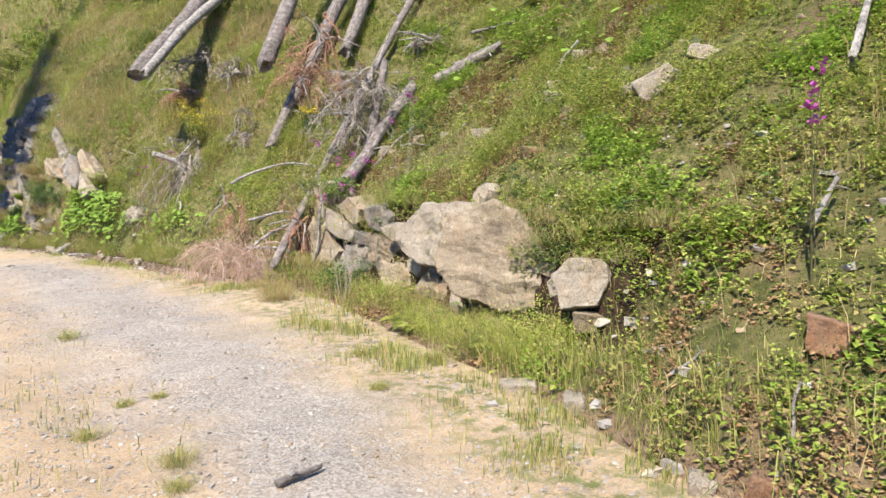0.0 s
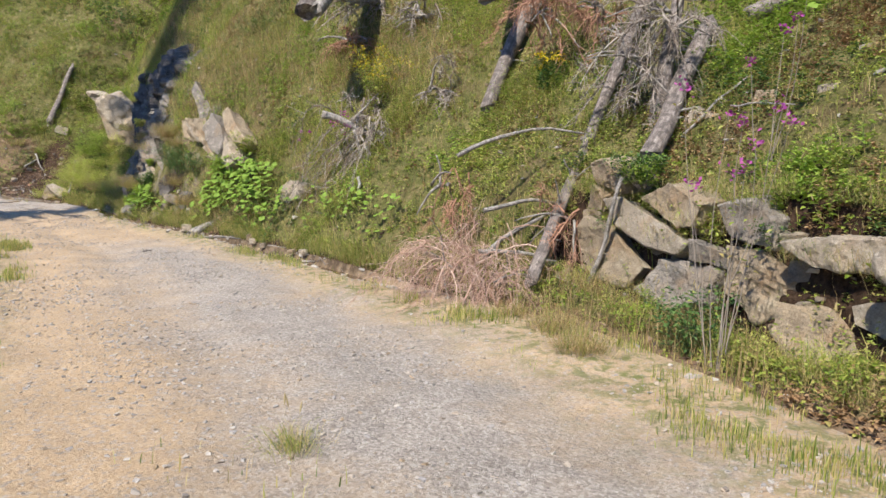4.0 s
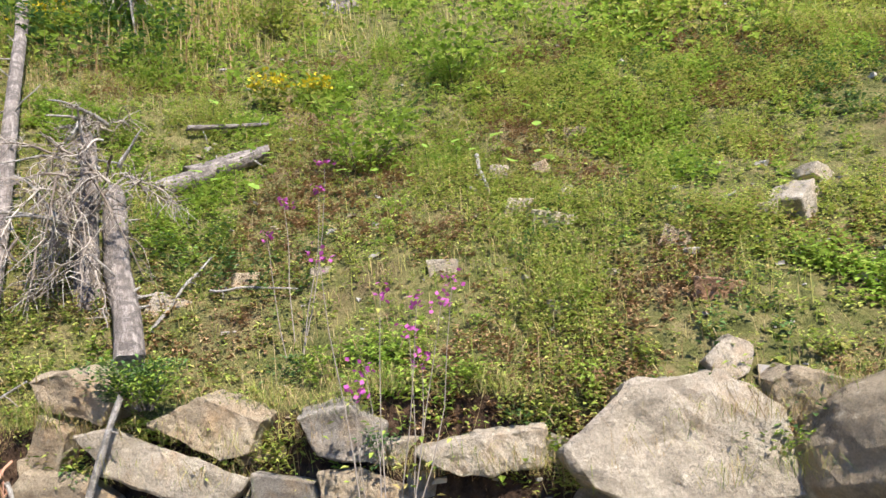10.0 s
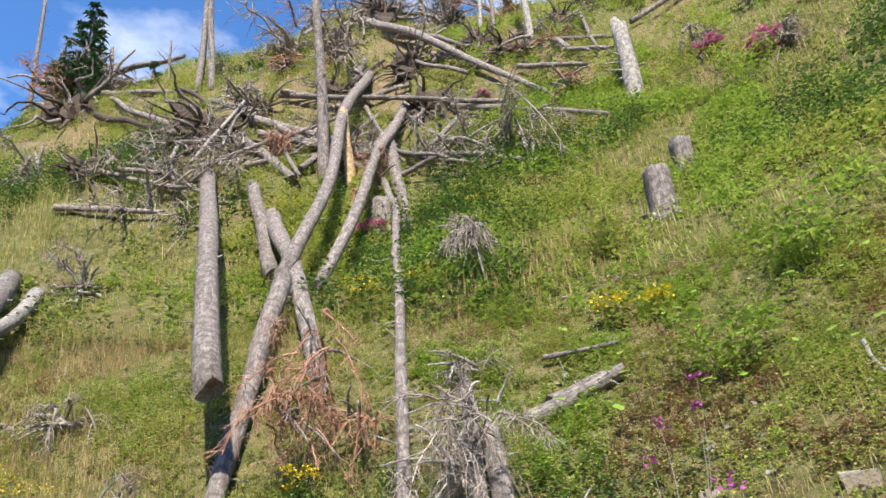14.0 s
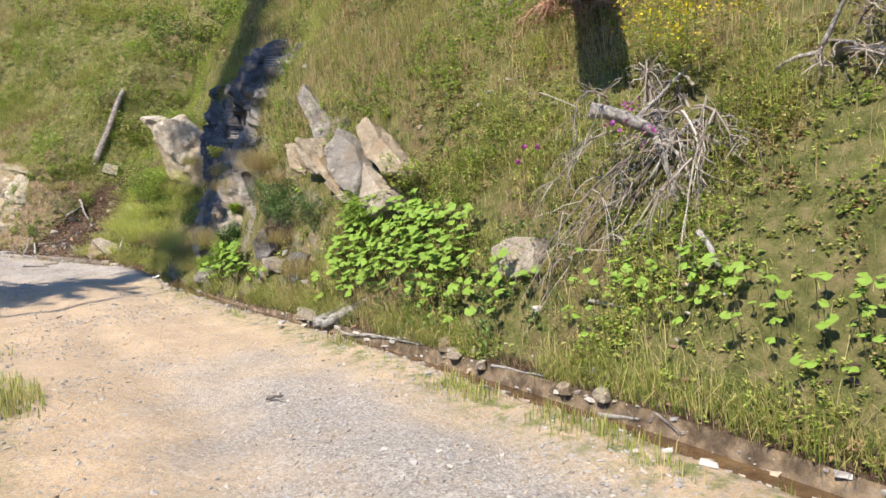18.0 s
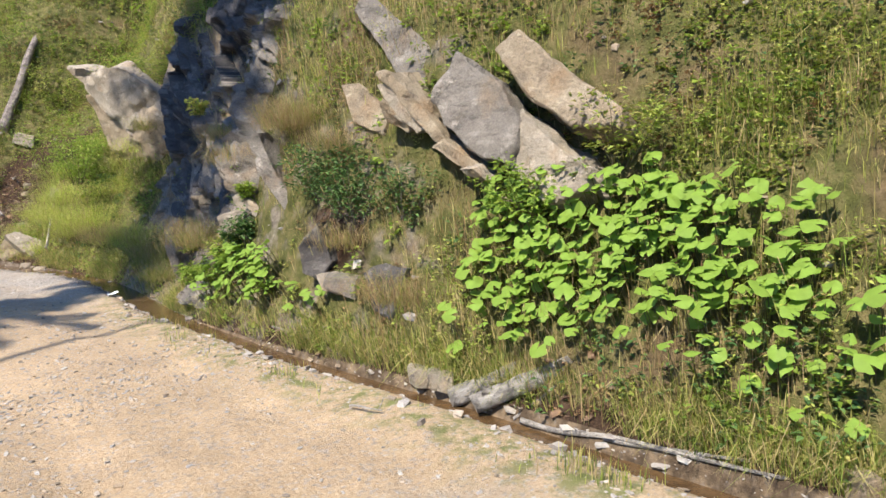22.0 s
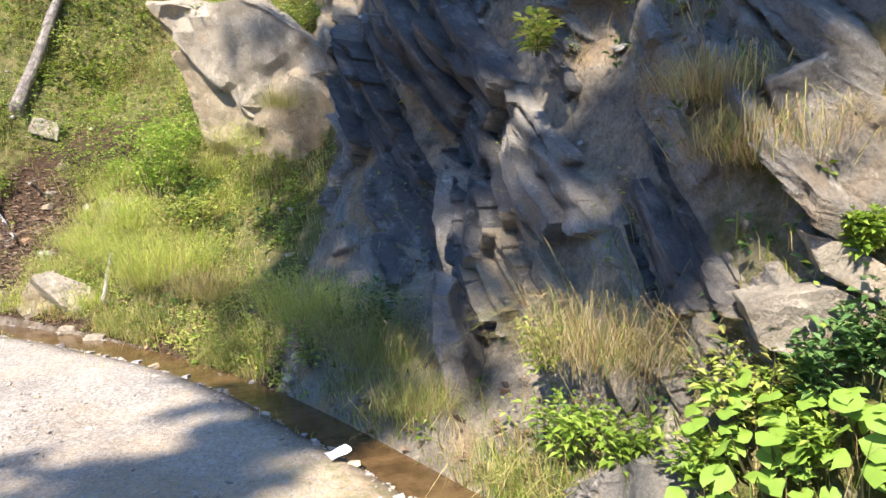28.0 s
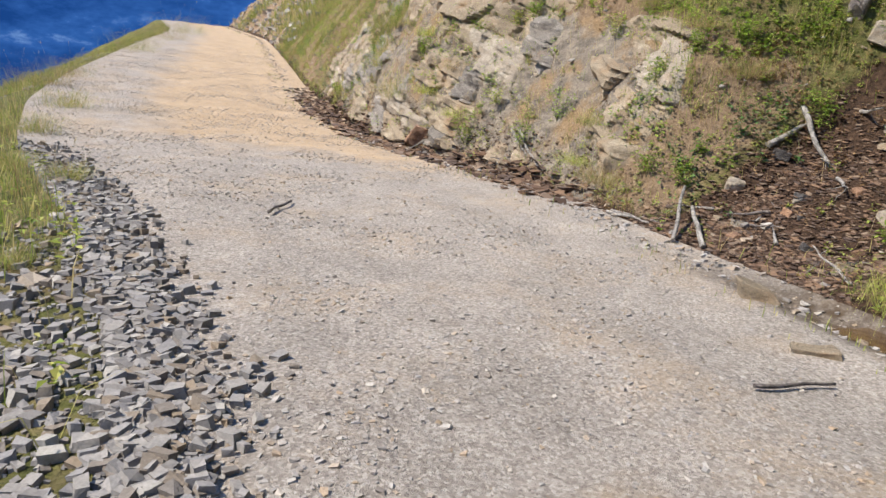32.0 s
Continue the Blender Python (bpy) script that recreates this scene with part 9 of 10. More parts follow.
tussock("grass_clump", (4.08, 9.44, 0.01), 600, 0.28, 0.28, DRY_M, "yellowing grass at the track's edge", 494, 0.6)
tussock("grass_clump", (3.84, 8.82, 0.00), 600, 0.29, 0.29, DRY_M, "reddish dry grass at the track's edge", 495, 0.6)
tussock("grass_clump", (4.09, 10.11, 0.01), 400, 0.21, 0.21, DRY_M, "dry grass beside the brushwood", 496, 0.6)
tussock("grass_clump", (-3.51, 19.22, -1.15), 400, 0.84, 0.84, GRASS_M, "long green grass on the outer verge", 497, 0.6)
tussock("grass_clump", (-2.37, 19.27, -0.47), 400, 0.83, 0.83, GRASS_M, "long green grass on the outer verge", 498, 0.6)
tussock("grass_clump", (-1.38, 8.09, 0.04), 400, 0.30, 0.30, GRASS_M, "long green grass on the outer verge", 499, 0.6)
tussock("grass_clump", (-1.10, 6.47, 0.10), 400, 0.22, 0.22, GRASS_M, "long green grass on the outer verge", 500, 0.6)
tussock("grass_clump", (-1.76, 19.15, -0.10), 400, 0.82, 0.82, GRASS_M, "long green grass on the outer verge", 501, 0.6)
tussock("grass_clump", (-10.82, 33.77, -0.00), 400, 0.51, 0.51, GRASS_M, "green grass on the outer edge of the track", 502, 0.6)
tussock("grass_clump", (-12.82, 36.64, 0.13), 400, 0.65, 0.65, GRASS_M, "green grass on the outer edge of the track", 503, 0.6)
tussock("grass_clump", (-8.65, 31.24, -0.06), 400, 0.38, 0.38, GRASS_M, "green grass on the outer edge of the track", 504, 0.6)
tussock("grass_clump", (-21.80, 50.08, 1.26), 400, 1.29, 1.29, GRASS_M, "green grass on the outer edge of the track", 505, 0.6)
tussock("grass_clump", (-29.94, 65.19, 2.47), 400, 1.97, 1.97, GRASS_M, "green grass on the outer edge of the track", 506, 0.6)
tussock("grass_clump", (-7.55, 30.81, -0.00), 400, 0.34, 0.34, GRASS_M, "green grass on the outer edge of the track", 507, 0.6)
tussock("grass_clump", (-5.77, 28.45, -0.08), 400, 0.22, 0.22, GRASS_M, "green grass on the outer edge of the track", 508, 0.6)
tussock("grass_clump", (-17.78, 40.47, 0.10), 300, 0.81, 0.81, DRY_M, "tall pinkish dry grass on the outer edge of the track", 509, 0.3)
tussock("grass_clump", (-15.59, 39.14, 0.36), 300, 0.72, 0.72, DRY_M, "tall pinkish dry grass on the outer edge of the track", 510, 0.3)
tussock("grass_clump", (-16.71, 40.90, 0.50), 300, 0.79, 0.79, DRY_M, "tall pinkish dry grass on the outer edge of the track", 511, 0.3)
tussock("grass_clump", (-26.45, 58.68, 1.94), 300, 1.51, 1.51, DRY_M, "tall pinkish dry grass on the outer edge of the track", 512, 0.3)

# trees
spruce("spruce_tree", (20.57, 41.76, 30.71), 7.98, 2.16, "ragged green spruce on the ridge", 513, density=0.9)
spruce("spruce_tree", (20.87, 26.28, 26.34), 2.28, 0.50, "slim young spruce on the ridge", 514)
spruce("spruce_tree", (20.62, 35.20, 28.81), 1.76, 0.63, "small young spruce on the ridge", 515)
spruce("spruce_tree", (26.90, 19.88, 29.78), 5.21, 0.71, "thin sparse spruce on the ridge", 516, density=0.6, bare=0.3)
spruce("spruce_tree", (26.93, 18.93, 29.32), 1.43, 0.48, "small dark spruce on the ridge", 517)
spruce("spruce_tree", (20.21, 27.44, 25.64), 1.01, 0.24, "tiny young spruce on the ridge", 518)
spruce("spruce_tree", (21.20, 30.37, 27.73), 0.93, 0.26, "tiny young spruce on the ridge", 519)
spruce("spruce_tree", (21.26, 4.67, 19.15), 3.97, 1.86, "dark spreading conifer on the ridge", 520, density=1.1)
spruce("spruce_tree", (19.28, 38.70, 27.86), 4.11, 1.07, "young bushy spruce on the slope", 521)
spruce("spruce_tree", (19.38, 29.87, 25.22), 11.36, 0.90, "tall thin spruce with a single green branch", 522, density=0.5, bare=0.55, leafless=0.6)
bush("weed", (2.08, 23.94, 0.59), 0.20, 0.32, 380, 0.05, HERB_M, "leafy green weed growing on the ledges of the cliff", 523, stems=8, category="weed")
bush("weed", (2.00, 23.69, 0.25), 0.25, 0.36, 380, 0.05, BROAD_M, "leafy green weed growing on the ledges of the cliff", 524, stems=8, category="weed")
bush("weed", (2.04, 23.35, 0.27), 0.21, 0.34, 380, 0.05, BROAD_M, "leafy green weed growing on the ledges of the cliff", 525, stems=8, category="weed")
bush("weed", (2.19, 22.89, 0.58), 0.27, 0.41, 380, 0.05, HERB_M, "leafy green weed growing on the ledges of the cliff", 526, stems=8, category="weed")
bush("weed", (2.26, 22.67, 0.73), 0.26, 0.40, 380, 0.05, DARK_M, "leafy green weed growing on the ledges of the cliff", 527, stems=8, category="weed")
bush("weed", (2.10, 23.01, 0.31), 0.20, 0.35, 380, 0.05, BROAD_M, "leafy green weed growing on the ledges of the cliff", 528, stems=8, category="weed")
bush("weed", (2.20, 22.69, 0.49), 0.24, 0.38, 380, 0.05, BROAD_M, "leafy green weed growing on the ledges of the cliff", 529, stems=8, category="weed")
bush("weed", (2.33, 22.53, 0.84), 0.21, 0.28, 380, 0.05, DARK_M, "leafy green weed growing on the ledges of the cliff", 530, stems=8, category="weed")
bush("weed", (2.06, 25.85, 0.39), 0.37, 0.62, 380, 0.05, DARK_M, "leafy green weed growing on the ledges of the cliff", 531, stems=8, category="weed")
bush("weed", (1.83, 26.14, 0.15), 0.34, 0.56, 380, 0.05, HERB_M, "leafy green weed growing on the ledges of the cliff", 532, stems=8, category="weed")
bush("weed", (2.40, 22.78, 1.42), 0.15, 0.19, 380, 0.05, BROAD_M, "leafy green weed growing on the ledges of the cliff", 533, stems=8, category="weed")
bush("weed", (2.41, 22.61, 1.27), 0.14, 0.19, 380, 0.05, BROAD_M, "leafy green weed growing on the ledges of the cliff", 534, stems=8, category="weed")
bush("weed", (2.37, 24.37, 2.23), 0.16, 0.29, 380, 0.05, HERB_M, "leafy green weed growing on the ledges of the cliff", 535, stems=8, category="weed")

# dead trunks on the far slope
log("dead_tree", (-18.34, 75.98, 13.61), (-18.25, 75.31, 17.48), 0.215, 0.108, "bare gray dead trunk standing on the far slope", seed=536, category="dead tree", stubs=5)
log("dead_tree", (-16.99, 75.58, 14.35), (-16.58, 75.05, 17.78), 0.183, 0.092, "bare gray dead trunk standing on the far slope", seed=537, category="dead tree", stubs=5)
log("dead_tree", (-15.66, 74.75, 14.66), (-15.68, 74.30, 17.18), 0.181, 0.090, "bare gray dead trunk standing on the far slope", seed=538, category="dead tree", stubs=5)
log("dead_tree", (-13.60, 71.31, 14.57), (-13.63, 70.76, 17.43), 0.143, 0.072, "bare gray dead trunk standing on the far slope", seed=539, category="dead tree", stubs=5)
bush("fireweed", (-5.31, 54.27, 13.05), 2.57, 4.37, 200, 0.16, HERB_M, "pink-flowered fireweed on the far slope", 540, flower=PINK_M, flower_n=28, spray=0.12, stems=10, flower_size=0.09)
bush("fireweed", (-6.02, 52.60, 11.57), 2.48, 4.22, 200, 0.16, HERB_M, "pink-flowered fireweed on the far slope", 541, flower=PINK_M, flower_n=28, spray=0.12, stems=10, flower_size=0.09)
bush("fireweed", (-4.20, 47.46, 10.61), 2.22, 3.78, 200, 0.16, HERB_M, "pink-flowered fireweed on the far slope", 542, flower=PINK_M, flower_n=28, spray=0.12, stems=10, flower_size=0.09)
bush("fireweed", (-6.30, 49.30, 9.55), 2.31, 3.93, 200, 0.16, HERB_M, "pink-flowered fireweed on the far slope", 543, flower=PINK_M, flower_n=28, spray=0.12, stems=10, flower_size=0.09)
bush("fireweed", (-4.76, 45.14, 8.59), 2.10, 3.57, 200, 0.16, HERB_M, "pink-flowered fireweed on the far slope", 544, flower=PINK_M, flower_n=28, spray=0.12, stems=10, flower_size=0.09)
bush("fireweed", (-6.92, 46.89, 7.53), 1.46, 2.48, 200, 0.16, HERB_M, "pink-flowered fireweed on the far slope", 545, flower=PINK_M, flower_n=28, spray=0.12, stems=10, flower_size=0.09)

# big-leaved weeds
broad_plant("butterbur", 17.0, 19.3, 0.15, 1.65, 300, 0.068, "patch of bright green butterbur with broad round leaves", 1)
broad_plant("butterbur", 17.4, 19.2, 0.3, 1.6, 260, 0.062, "dense butterbur with round leaves beside the white log end", 8)
broad_plant("butterbur", 16.0, 17.6, 0.2, 1.1, 60, 0.065, "butterbur leaves low on the bank beside the ditch", 2)
broad_plant("butterbur", 21.5, 22.9, 0.08, 0.75, 150, 0.062, "butterbur leaves at the foot of the cliff", 3)
broad_plant("butterbur", 20.6, 21.8, 0.1, 0.5, 30, 0.06, "butterbur leaves at the foot of the bank", 4)
broad_plant("butterbur", 13.2, 15.6, 0.3, 1.2, 90, 0.05, "scattered butterbur leaves on the bank", 5)
broad_plant("coltsfoot", 3.5, 8.0, 4.2, 5.0, 110, 0.10, "broad-leaved coltsfoot on the upper bank", 6)
broad_plant("coltsfoot", 7.0, 10.0, 3.3, 4.2, 50, 0.075, "broad-leaved coltsfoot among grass", 7)


# smaller stones that fill the wall, and tufts that hang over its top
g9 = np.random.default_rng(91)
for k in range(30):
    y, c = 4.2 + 6.4 * g9.random(), 0.85 + 0.9 * g9.random()
    p, nr = surface_at(y, c)
    w, hh = 0.16 + 0.26 * g9.random(), 0.10 + 0.14 * g9.random()
    rock(tuple(p + np.array([0.10, 0, 0])), (w, 0.34, hh), -90 + 14 * g9.normal(), 9 * g9.normal(), 6 * g9.normal(), (OCHRE_M, SLAB_M, CLIFF_M)[k % 3], "weathered stone wedged in the stacked roadside wall", 700 + k, "boulders of the wall")
for k in range(34):
    y = 3.2 + 7.4 * (k + g9.random()) / 34
    p, nr = surface_at(y, 1.5 + 0.6 * g9.random())
    tussock("grass_clump", tuple(p + np.array([-0.05, 0, 0.02])), 160, 0.26 + 0.12 * g9.random(), 0.34, DRY_M if k % 3 == 0 else GRASS_M, "grass and roots hanging over the stone wall", 760 + k, 0.9)
for k in range(36):
    y = 3.0 + 7.8 * (k + g9.random()) / 36
    p, nr = surface_at(y, 1.45 + 1.1 * g9.random())
    bush("weed", tuple(p), 0.16 + 0.16 * g9.random(), 0.40 + 0.25 * g9.random(), 220, 0.045, (HERB_M, BROAD_M, HERB_M, DARK_M)[k % 4], "low leafy weed growing over the stone wall", 800 + k, stems=6, category="weed")
for k in range(14):
    y = 3.4 + 7.0 * (k + g9.random()) / 14
    p, nr = surface_at(y, 0.2 + 0.6 * g9.random())
    bush("weed", tuple(p), 0.12 + 0.2 * g9.random(), 0.3 + 0.25 * g9.random(), 260, 0.03, (GRASS_M, BROAD_M)[k % 2], "leafy weed at the foot of the stone wall", 830 + k, stems=7, category="weed")
for k in range(20):
    y = 4.0 + 6.6 * (k + g9.random()) / 20
    p, nr = surface_at(y, 0.35 + 0.65 * g9.random())
    tussock("grass_clump", tuple(p), 260, 0.26 + 0.16 * g9.random(), 0.32, (FRESH_M, GRASS_M, DRY_M)[k % 3], "green grass at the foot of the stone wall", 840 + k, 0.7)
for k in range(9):
    p, nr = surface_at(3.9 + 1.9 * (k + g9.random()) / 9, 0.25 + 0.4 * g9.random())
    tussock("grass_clump", tuple(p), 300, 0.36 + 0.14 * g9.random(), 0.34, (FRESH_M, FRESH_M, GRASS_M)[k % 3], "bright green grass in front of the boulders", 880 + k, 0.6)
for k in range(36):
    y = 28.3 + 2.6 * g9.random()
    p, nr = surface_at(y, 0.1 + 2.6 * g9.random())
    tussock("grass_clump", tuple(p), 240, 0.28 + 0.2 * g9.random(), 0.4, (FRESH_M, FRESH_M, GRASS_M)[k % 3], "long soft grass on the mound beside the stream", 860 + k, 1.0)
for k in range(12):
    p, nr = surface_at(28.8 + 1.6 * g9.random(), 1.0 + 1.8 * g9.random())
    bush("weed", tuple(p), 0.3 + 0.2 * g9.random(), 0.5, 260, 0.05, BROAD_M, "bright leafy weed on the mound beside the stream", 910 + k, stems=7, category="weed")


# ---- layered rock: the cliff and the cut, split into beds and blocks ----
def rock_sheet(name, label, y0, y1, c0, c1, ny, nc, weight, pick, seed, bed, along, thick, length, amp, keep=240, lean=0.0, tip=0.0):
    """Bare rock over the hill: beds that lean over, broken across into blocks, each block a piece of its own."""
    ys, cs = np.linspace(y0, y1, ny), np.linspace(c0, c1, nc)
    # the net follows the beds, so that their edges run clean
    YY = ys[:, None] + lean * (cs[None] - c0)
    CC = np.clip(cs[None] + tip * (ys[:, None] - y0), 0, 5) + 0 * YY
    fi, fj = np.interp(YY, ROWS_Y, np.arange(len(ROWS_Y))), np.interp(CC, COLS, np.arange(len(COLS)))
    i, j = np.minimum(fi.astype(int), len(ROWS_Y) - 2), np.minimum(fj.astype(int), len(COLS) - 2)
    u, v = (fi - i)[..., None], (fj - j)[..., None]
    P = (HILL[i, j] * (1 - u) + HILL[i + 1, j] * u) * (1 - v) + (HILL[i, j + 1] * (1 - u) + HILL[i + 1, j + 1] * u) * v
    face = np.zeros_like(P)
    face[..., :2] = -INTO[i]
    flat, shape = P.reshape(-1, 3), P.shape[:2]
    disp, ids = 0.0, None
    for lev, (th, ln, am) in enumerate(((thick, length, amp), (thick * 0.40, length * 0.45, amp * 0.55), (thick * 0.16, length * 0.34, amp * 0.08))):
        q = (P @ np.array(bed) + (0.10, 0.05, 0.03)[lev] * fbm(flat, 1.4, seed + lev, 2).reshape(shape)) / th
        b = np.floor(q)
        s = (P @ np.array(along) + (0.35 * (chance(b, 5, seed) - 0.5)) * P[..., 2]) / (ln * (0.5 + chance(b, 0, seed))) + 7 * chance(b, 3, seed + lev) + 0.55 * vnoise(flat, 0.9 * ln, seed + 40 + lev).reshape(shape)
        k = np.floor(s)
        r, r2, r3 = chance(b, k, seed + lev), chance(b, k, seed + 31 + lev), chance(b, k, seed + 57 + lev)
        disp = disp + am * (0.95 * (r - 0.5) + 0.9 * (r2 - 0.5) * (s - k - 0.5) + (0.8 * (r3 - 0.5) - 0.35) * (q - b - 0.5))
        if lev < 2:
            disp = disp - 0.6 * am * np.maximum(np.clip(1 - (q - b) / (0.10, 0.16)[lev], 0, 1) * (r3 > 0.3), 0.5 * np.clip(1 - (s - k) / 0.05, 0, 1) * (r2 > 0.6))
        if lev == 0:
            ids = (b - b.min()) * 1000 + (k - k.min())
    disp = disp + 0.006 * fbm(flat, 0.10, seed + 5, 3).reshape(shape)
    w = weight(YY, CC, P)
    a = np.clip(w * 3, 0, 1)
    P = P + face * (a * (disp + 0.30 * amp) - (1 - a) * 0.10)[..., None]
    base = P[ny // 2, 0].copy()
    ob = thing(name, base, label, "rock face", kind="structure")
    idx = np.arange(ny * nc).reshape(ny, nc)
    quads = np.stack([idx[:-1, :-1], idx[:-1, 1:], idx[1:, 1:], idx[1:, :-1]], -1)
    cell = ids[:-1, :-1].astype(int)
    ok = w[:-1, :-1] > 0
    names, count = np.unique(cell[ok], return_counts=True)
    order = names[np.argsort(-count)]
    single = set(order[:keep].tolist())
    groups = {}
    for n in order.tolist():
        m = ok & (cell == n)
        c = P[:-1, :-1][m].mean(0)
        mat = pick(c, chance(float(n), 1.0, seed))
        groups.setdefault((n,) if n in single else mat.name, (mat, []))[1].append(quads[m])
    pts = P.reshape(-1, 3) - base
    for key, (mat, qs) in groups.items():
        q = np.concatenate(qs)
        used, back = np.unique(q, return_inverse=True)
        me = big_mesh("rock_block", pts[used], quads=back.reshape(-1, 4))
        me.polygons.foreach_set("use_smooth", np.ones(len(me.polygons), bool))
        me.set_sharp_from_angle(angle=radians(20))
        piece = part("rock_block" if isinstance(key, tuple) else "broken_rock", me, mat, ob)
        if not isinstance(key, tuple):
            piece["kind"] = "stuff"
    return ob


def cliff_weight(y, c, p):
    n = fbm(p.reshape(-1, 3), 0.9, 205, 4).reshape(y.shape)
    edge = np.minimum.reduce([(y - 22.4 - 0.5 * np.clip(1.2 - c, 0, 1)) / 0.6, (26.3 + 0.55 * c - y) / 0.5, (3.35 - c) / 0.5, (c - 0.12) / 0.25])
    grassy = 0.8 * np.exp(-(((y - 23.4) / 0.7) ** 2) - ((c - 0.8) / 0.30) ** 2) + 1.1 * np.exp(-(((y - 26.3) / 1.0) ** 2) - ((c - 0.35) / 0.45) ** 2) + 1.3 * np.exp(-(((y - 24.4) / 0.7) ** 2) - ((c - 0.5) / 0.40) ** 2)
    return np.clip(edge, -1, 1) + 0.40 * n - grassy


def cliff_rock(c, r):
    if c[1] > 27.6:
        return OCHRE_M if r < 0.65 else CLIFF_M
    if c[1] < 24.4 and c[2] < 1.2 and r < 0.5:
        return OCHRE_M if r < 0.2 else SLAB_M
    # shade of the alcove and upper cliff is put into these blocks' colour
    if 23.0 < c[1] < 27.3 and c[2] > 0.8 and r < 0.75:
        return DARK_AND_SHADE_ROCK_M
    return CLIFF_M


def cut_weight(y, c, p):
    n = fbm(p.reshape(-1, 3), 1.2, 215, 4).reshape(y.shape)
    edge = np.minimum.reduce([(y - 33.6) / 0.8, (44.5 - y) / 1.0, (2.7 - c) / 0.6, (c - 0.08) / 0.2])
    return np.minimum(edge, 0.3).clip(-1) + 0.5 * n + 0.55 * np.exp(-(((y - 37.6) / 2.2) ** 2) - ((c - 1.2) / 1.1) ** 2) + 0.3 * np.exp(-(((y - 41) / 1.2) ** 2)) - 0.20


def cut_rock(c, r):
    return OCHRE_M if r < 0.72 else (CLIFF_M if r < 0.86 else SLAB_M)


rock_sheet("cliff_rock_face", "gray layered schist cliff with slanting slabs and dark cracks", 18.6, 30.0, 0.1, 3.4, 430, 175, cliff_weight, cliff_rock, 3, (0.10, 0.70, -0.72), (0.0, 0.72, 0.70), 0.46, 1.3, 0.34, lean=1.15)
rock_sheet("cut_rock_face", "fractured ochre and tan rock in the roadside cut", 33.4, 45.0, -2.9, 2.6, 330, 210, cut_weight, cut_rock, 4, (0.0, 0.36, -0.93), (-0.60, 0.72, 0.30), 0.48, 0.9, 0.22, tip=0.27)


# the tall spruces below the track that shade the cliff
spruce("spruce_tree", (-8.93, 18.23, -6.0), 36.0, 1.0, "tall dark spruce standing on the slope below the track", 77, density=2.4, trunk_r=0.28, lean=(-1.08, 1.87), profile=((0.37, 0.0), (0.40, 1.5), (0.44, 2.0), (0.50, 1.8), (0.525, 0.45), (0.57, 0.45), (0.60, 1.6), (0.66, 2.2), (0.74, 2.1), (0.80, 1.5), (0.92, 0.8), (1.0, 0.2)))


# an unseen extra tree, its crown shaped to widen the shade on the cliff
spruce("spruce_tree", (-8.33, 17.19, -6.0), 25.0, 1.0, "unseen half-bare spruce added below the track to shade the cliff", 78, density=1.7, trunk_r=0.12, profile=((0.83, 0.0), (0.87, 0.9), (0.92, 1.2), (0.96, 1.2), (1.0, 0.3)))


# weeds and grass on the ledges of the cut
g9 = np.random.default_rng(95)
for k in range(30):
    p, nr = surface_at(33.4 + 10 * g9.random(), 0.2 + 2.6 * g9.random())
    q = tuple(p - np.array([*(0.10 * INTO[int(np.searchsorted(ROWS_Y, p[1]))]), 0]))
    if k % 2:
        tussock("grass_clump", q, 260, 0.22 + 0.16 * g9.random(), 0.35, (FRESH_M, DRY_M, GRASS_M)[k % 3], "grass clump hanging on a ledge of the cut", 2100 + k, 0.9)
    else:
        bush("weed", q, 0.2 + 0.15 * g9.random(), 0.35, 160, 0.05, (BROAD_M, HERB_M)[k % 4 // 2], "small green weed rooted in the rock cut", 2100 + k, stems=6, category="weed")


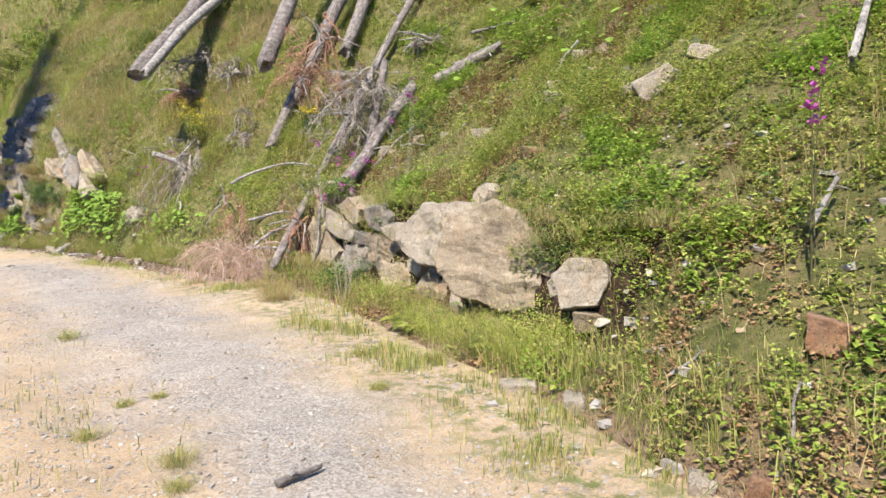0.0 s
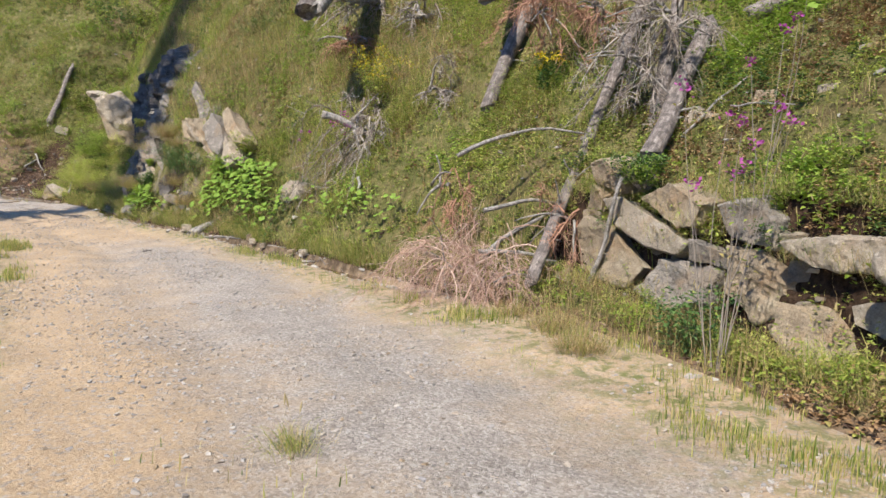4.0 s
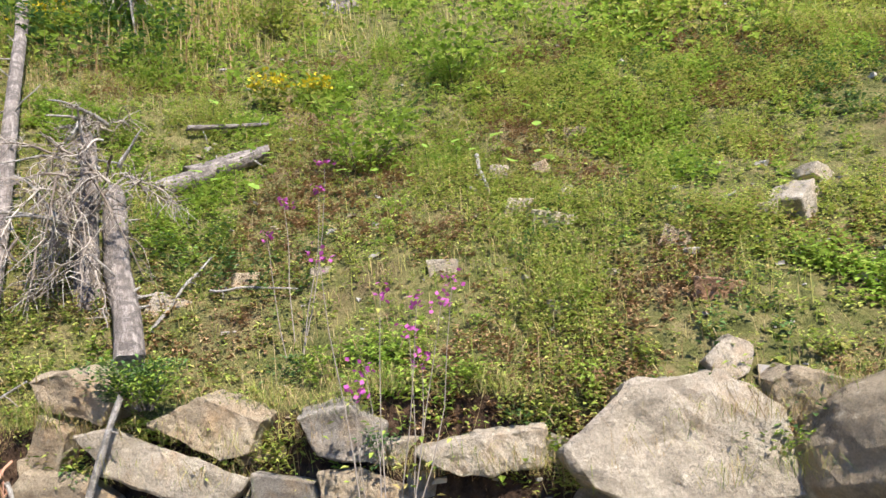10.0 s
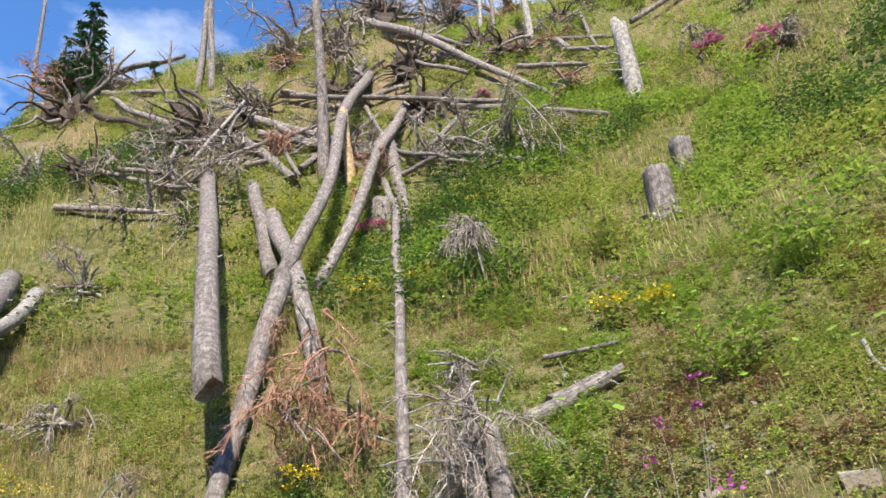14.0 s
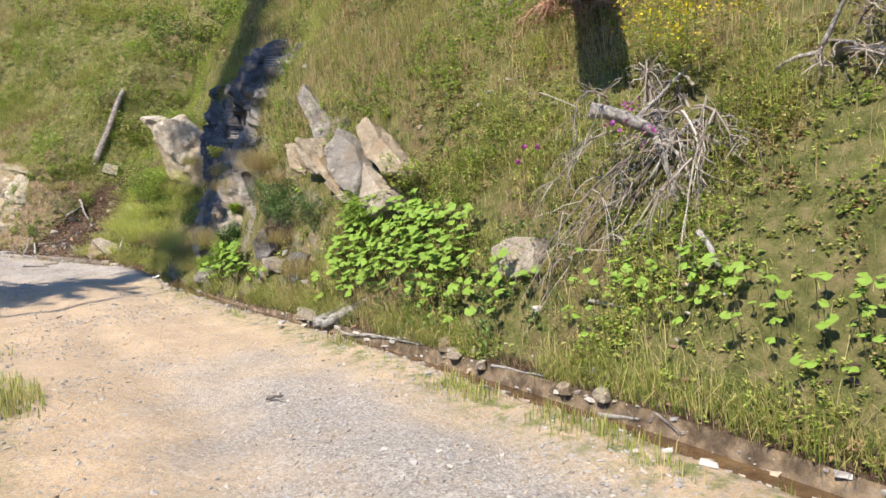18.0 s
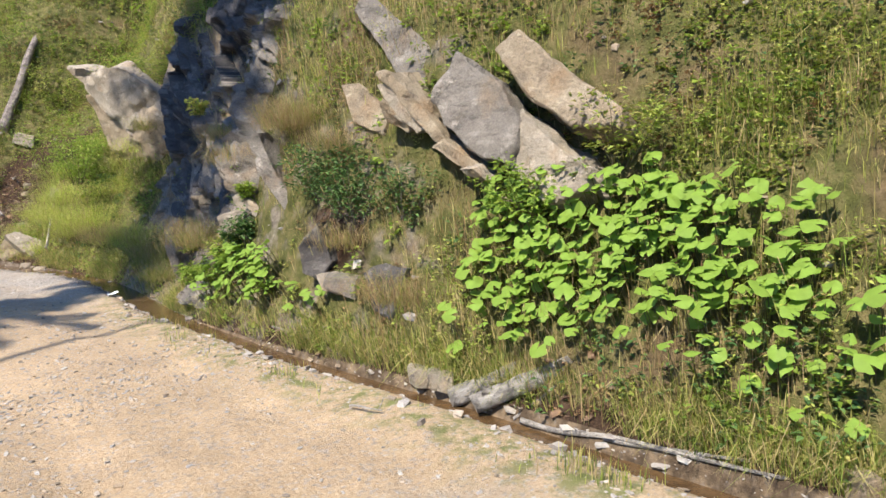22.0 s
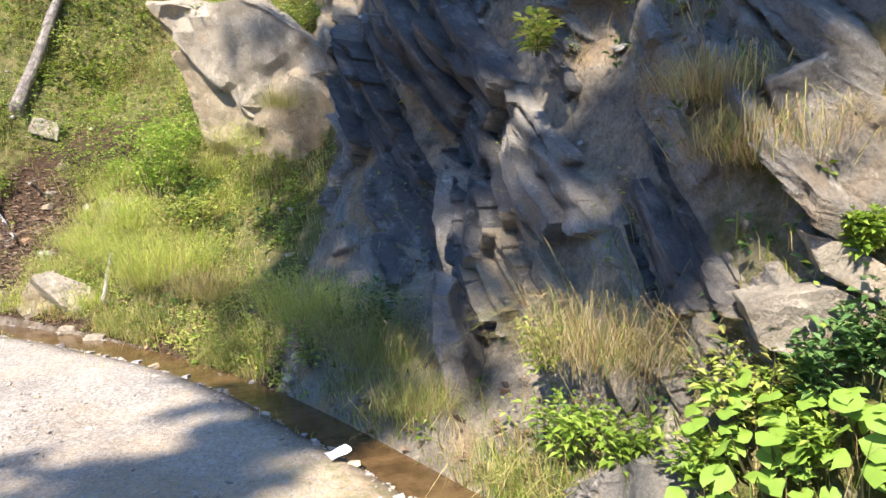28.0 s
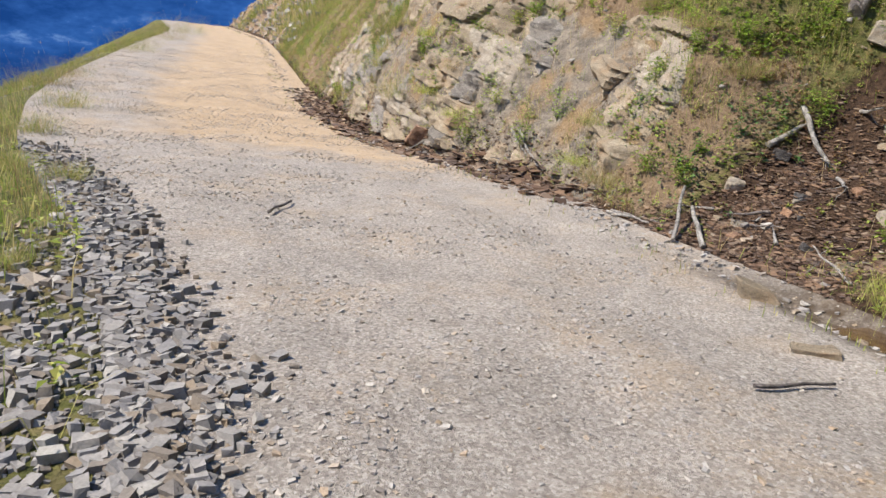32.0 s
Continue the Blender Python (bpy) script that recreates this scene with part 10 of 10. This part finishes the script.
# sticks and stones washed into the stream gully and to the foot of the cut
g9 = np.random.default_rng(97)
for k in range(26):
    p, nr = surface_at(30.5 + 2.3 * g9.random() if k < 16 else 33 + 8 * g9.random(), 0.1 + (2.4 if k < 16 else 0.3) * g9.random())
    a = g9.random() * 6.283
    L = 0.25 + 0.6 * g9.random()
    q = p + np.array([np.cos(a) * 0.5, np.sin(a), 0.35 * g9.normal() * 0.4 + 0.15]) * L
    log("stick", tuple(p + (0, 0, 0.03)), tuple(q), 0.012 + 0.012 * g9.random(), 0.006, "bleached gray stick lying among wet leaves", seed=2000 + k, material=BARE_M if k % 2 else BARK_M, stubs=2, bend=0.05, sides=6, stub_len=0.12, category="stick", group="sticks in the stream gully")
for k in range(22):
    p, nr = surface_at(30.5 + 2.3 * g9.random(), 0.1 + 2.6 * g9.random())
    w = 0.10 + 0.16 * g9.random()
    rock(tuple(p), (w, w * 0.8, w * 0.6), -90 + 40 * g9.normal(), 14 * g9.normal(), 14 * g9.normal(), (OCHRE_M, SLAB_M, RUST_M, DARK_AND_SHADE_ROCK_M)[k % 4], "wet stone lying in the stream gully", 2050 + k, "stones in the stream gully")


# a scrap of white paper by the ditch
def scrap(at):
    ob = thing("paper_scrap", at, "crumpled scrap of white paper lying beside the ditch", "litter")
    k = Nodes("white_paper", 0.8, 0.2)
    k.color(k.ramp(k.noise(20, 4), (0.3, (0.62, 0.61, 0.60)), (0.7, (0.80, 0.80, 0.79))))
    gx, gy2 = np.meshgrid(np.linspace(-0.06, 0.06, 7), np.linspace(-0.045, 0.045, 6), indexing="ij")
    z = 0.02 + 0.016 * vnoise(np.stack([gx, gy2, 0 * gx], -1).reshape(-1, 3), 0.045, 5).reshape(gx.shape) + 0.25 * gx
    v = np.stack([gx, gy2, z], -1).reshape(-1, 3)
    i = np.arange(42).reshape(7, 6)
    q = [(i[a, b], i[a + 1, b], i[a + 1, b + 1], i[a, b + 1]) for a in range(6) for b in range(5)]
    me = mesh_of("sheet", np.concatenate([v, v - (0, 0, 0.003)]), [tuple(int(x) for x in f) for f in q] + [tuple(int(x) + 42 for x in f[::-1]) for f in q])
    part("sheet", me, k.m, ob)


scrap(SCRAP_AT)
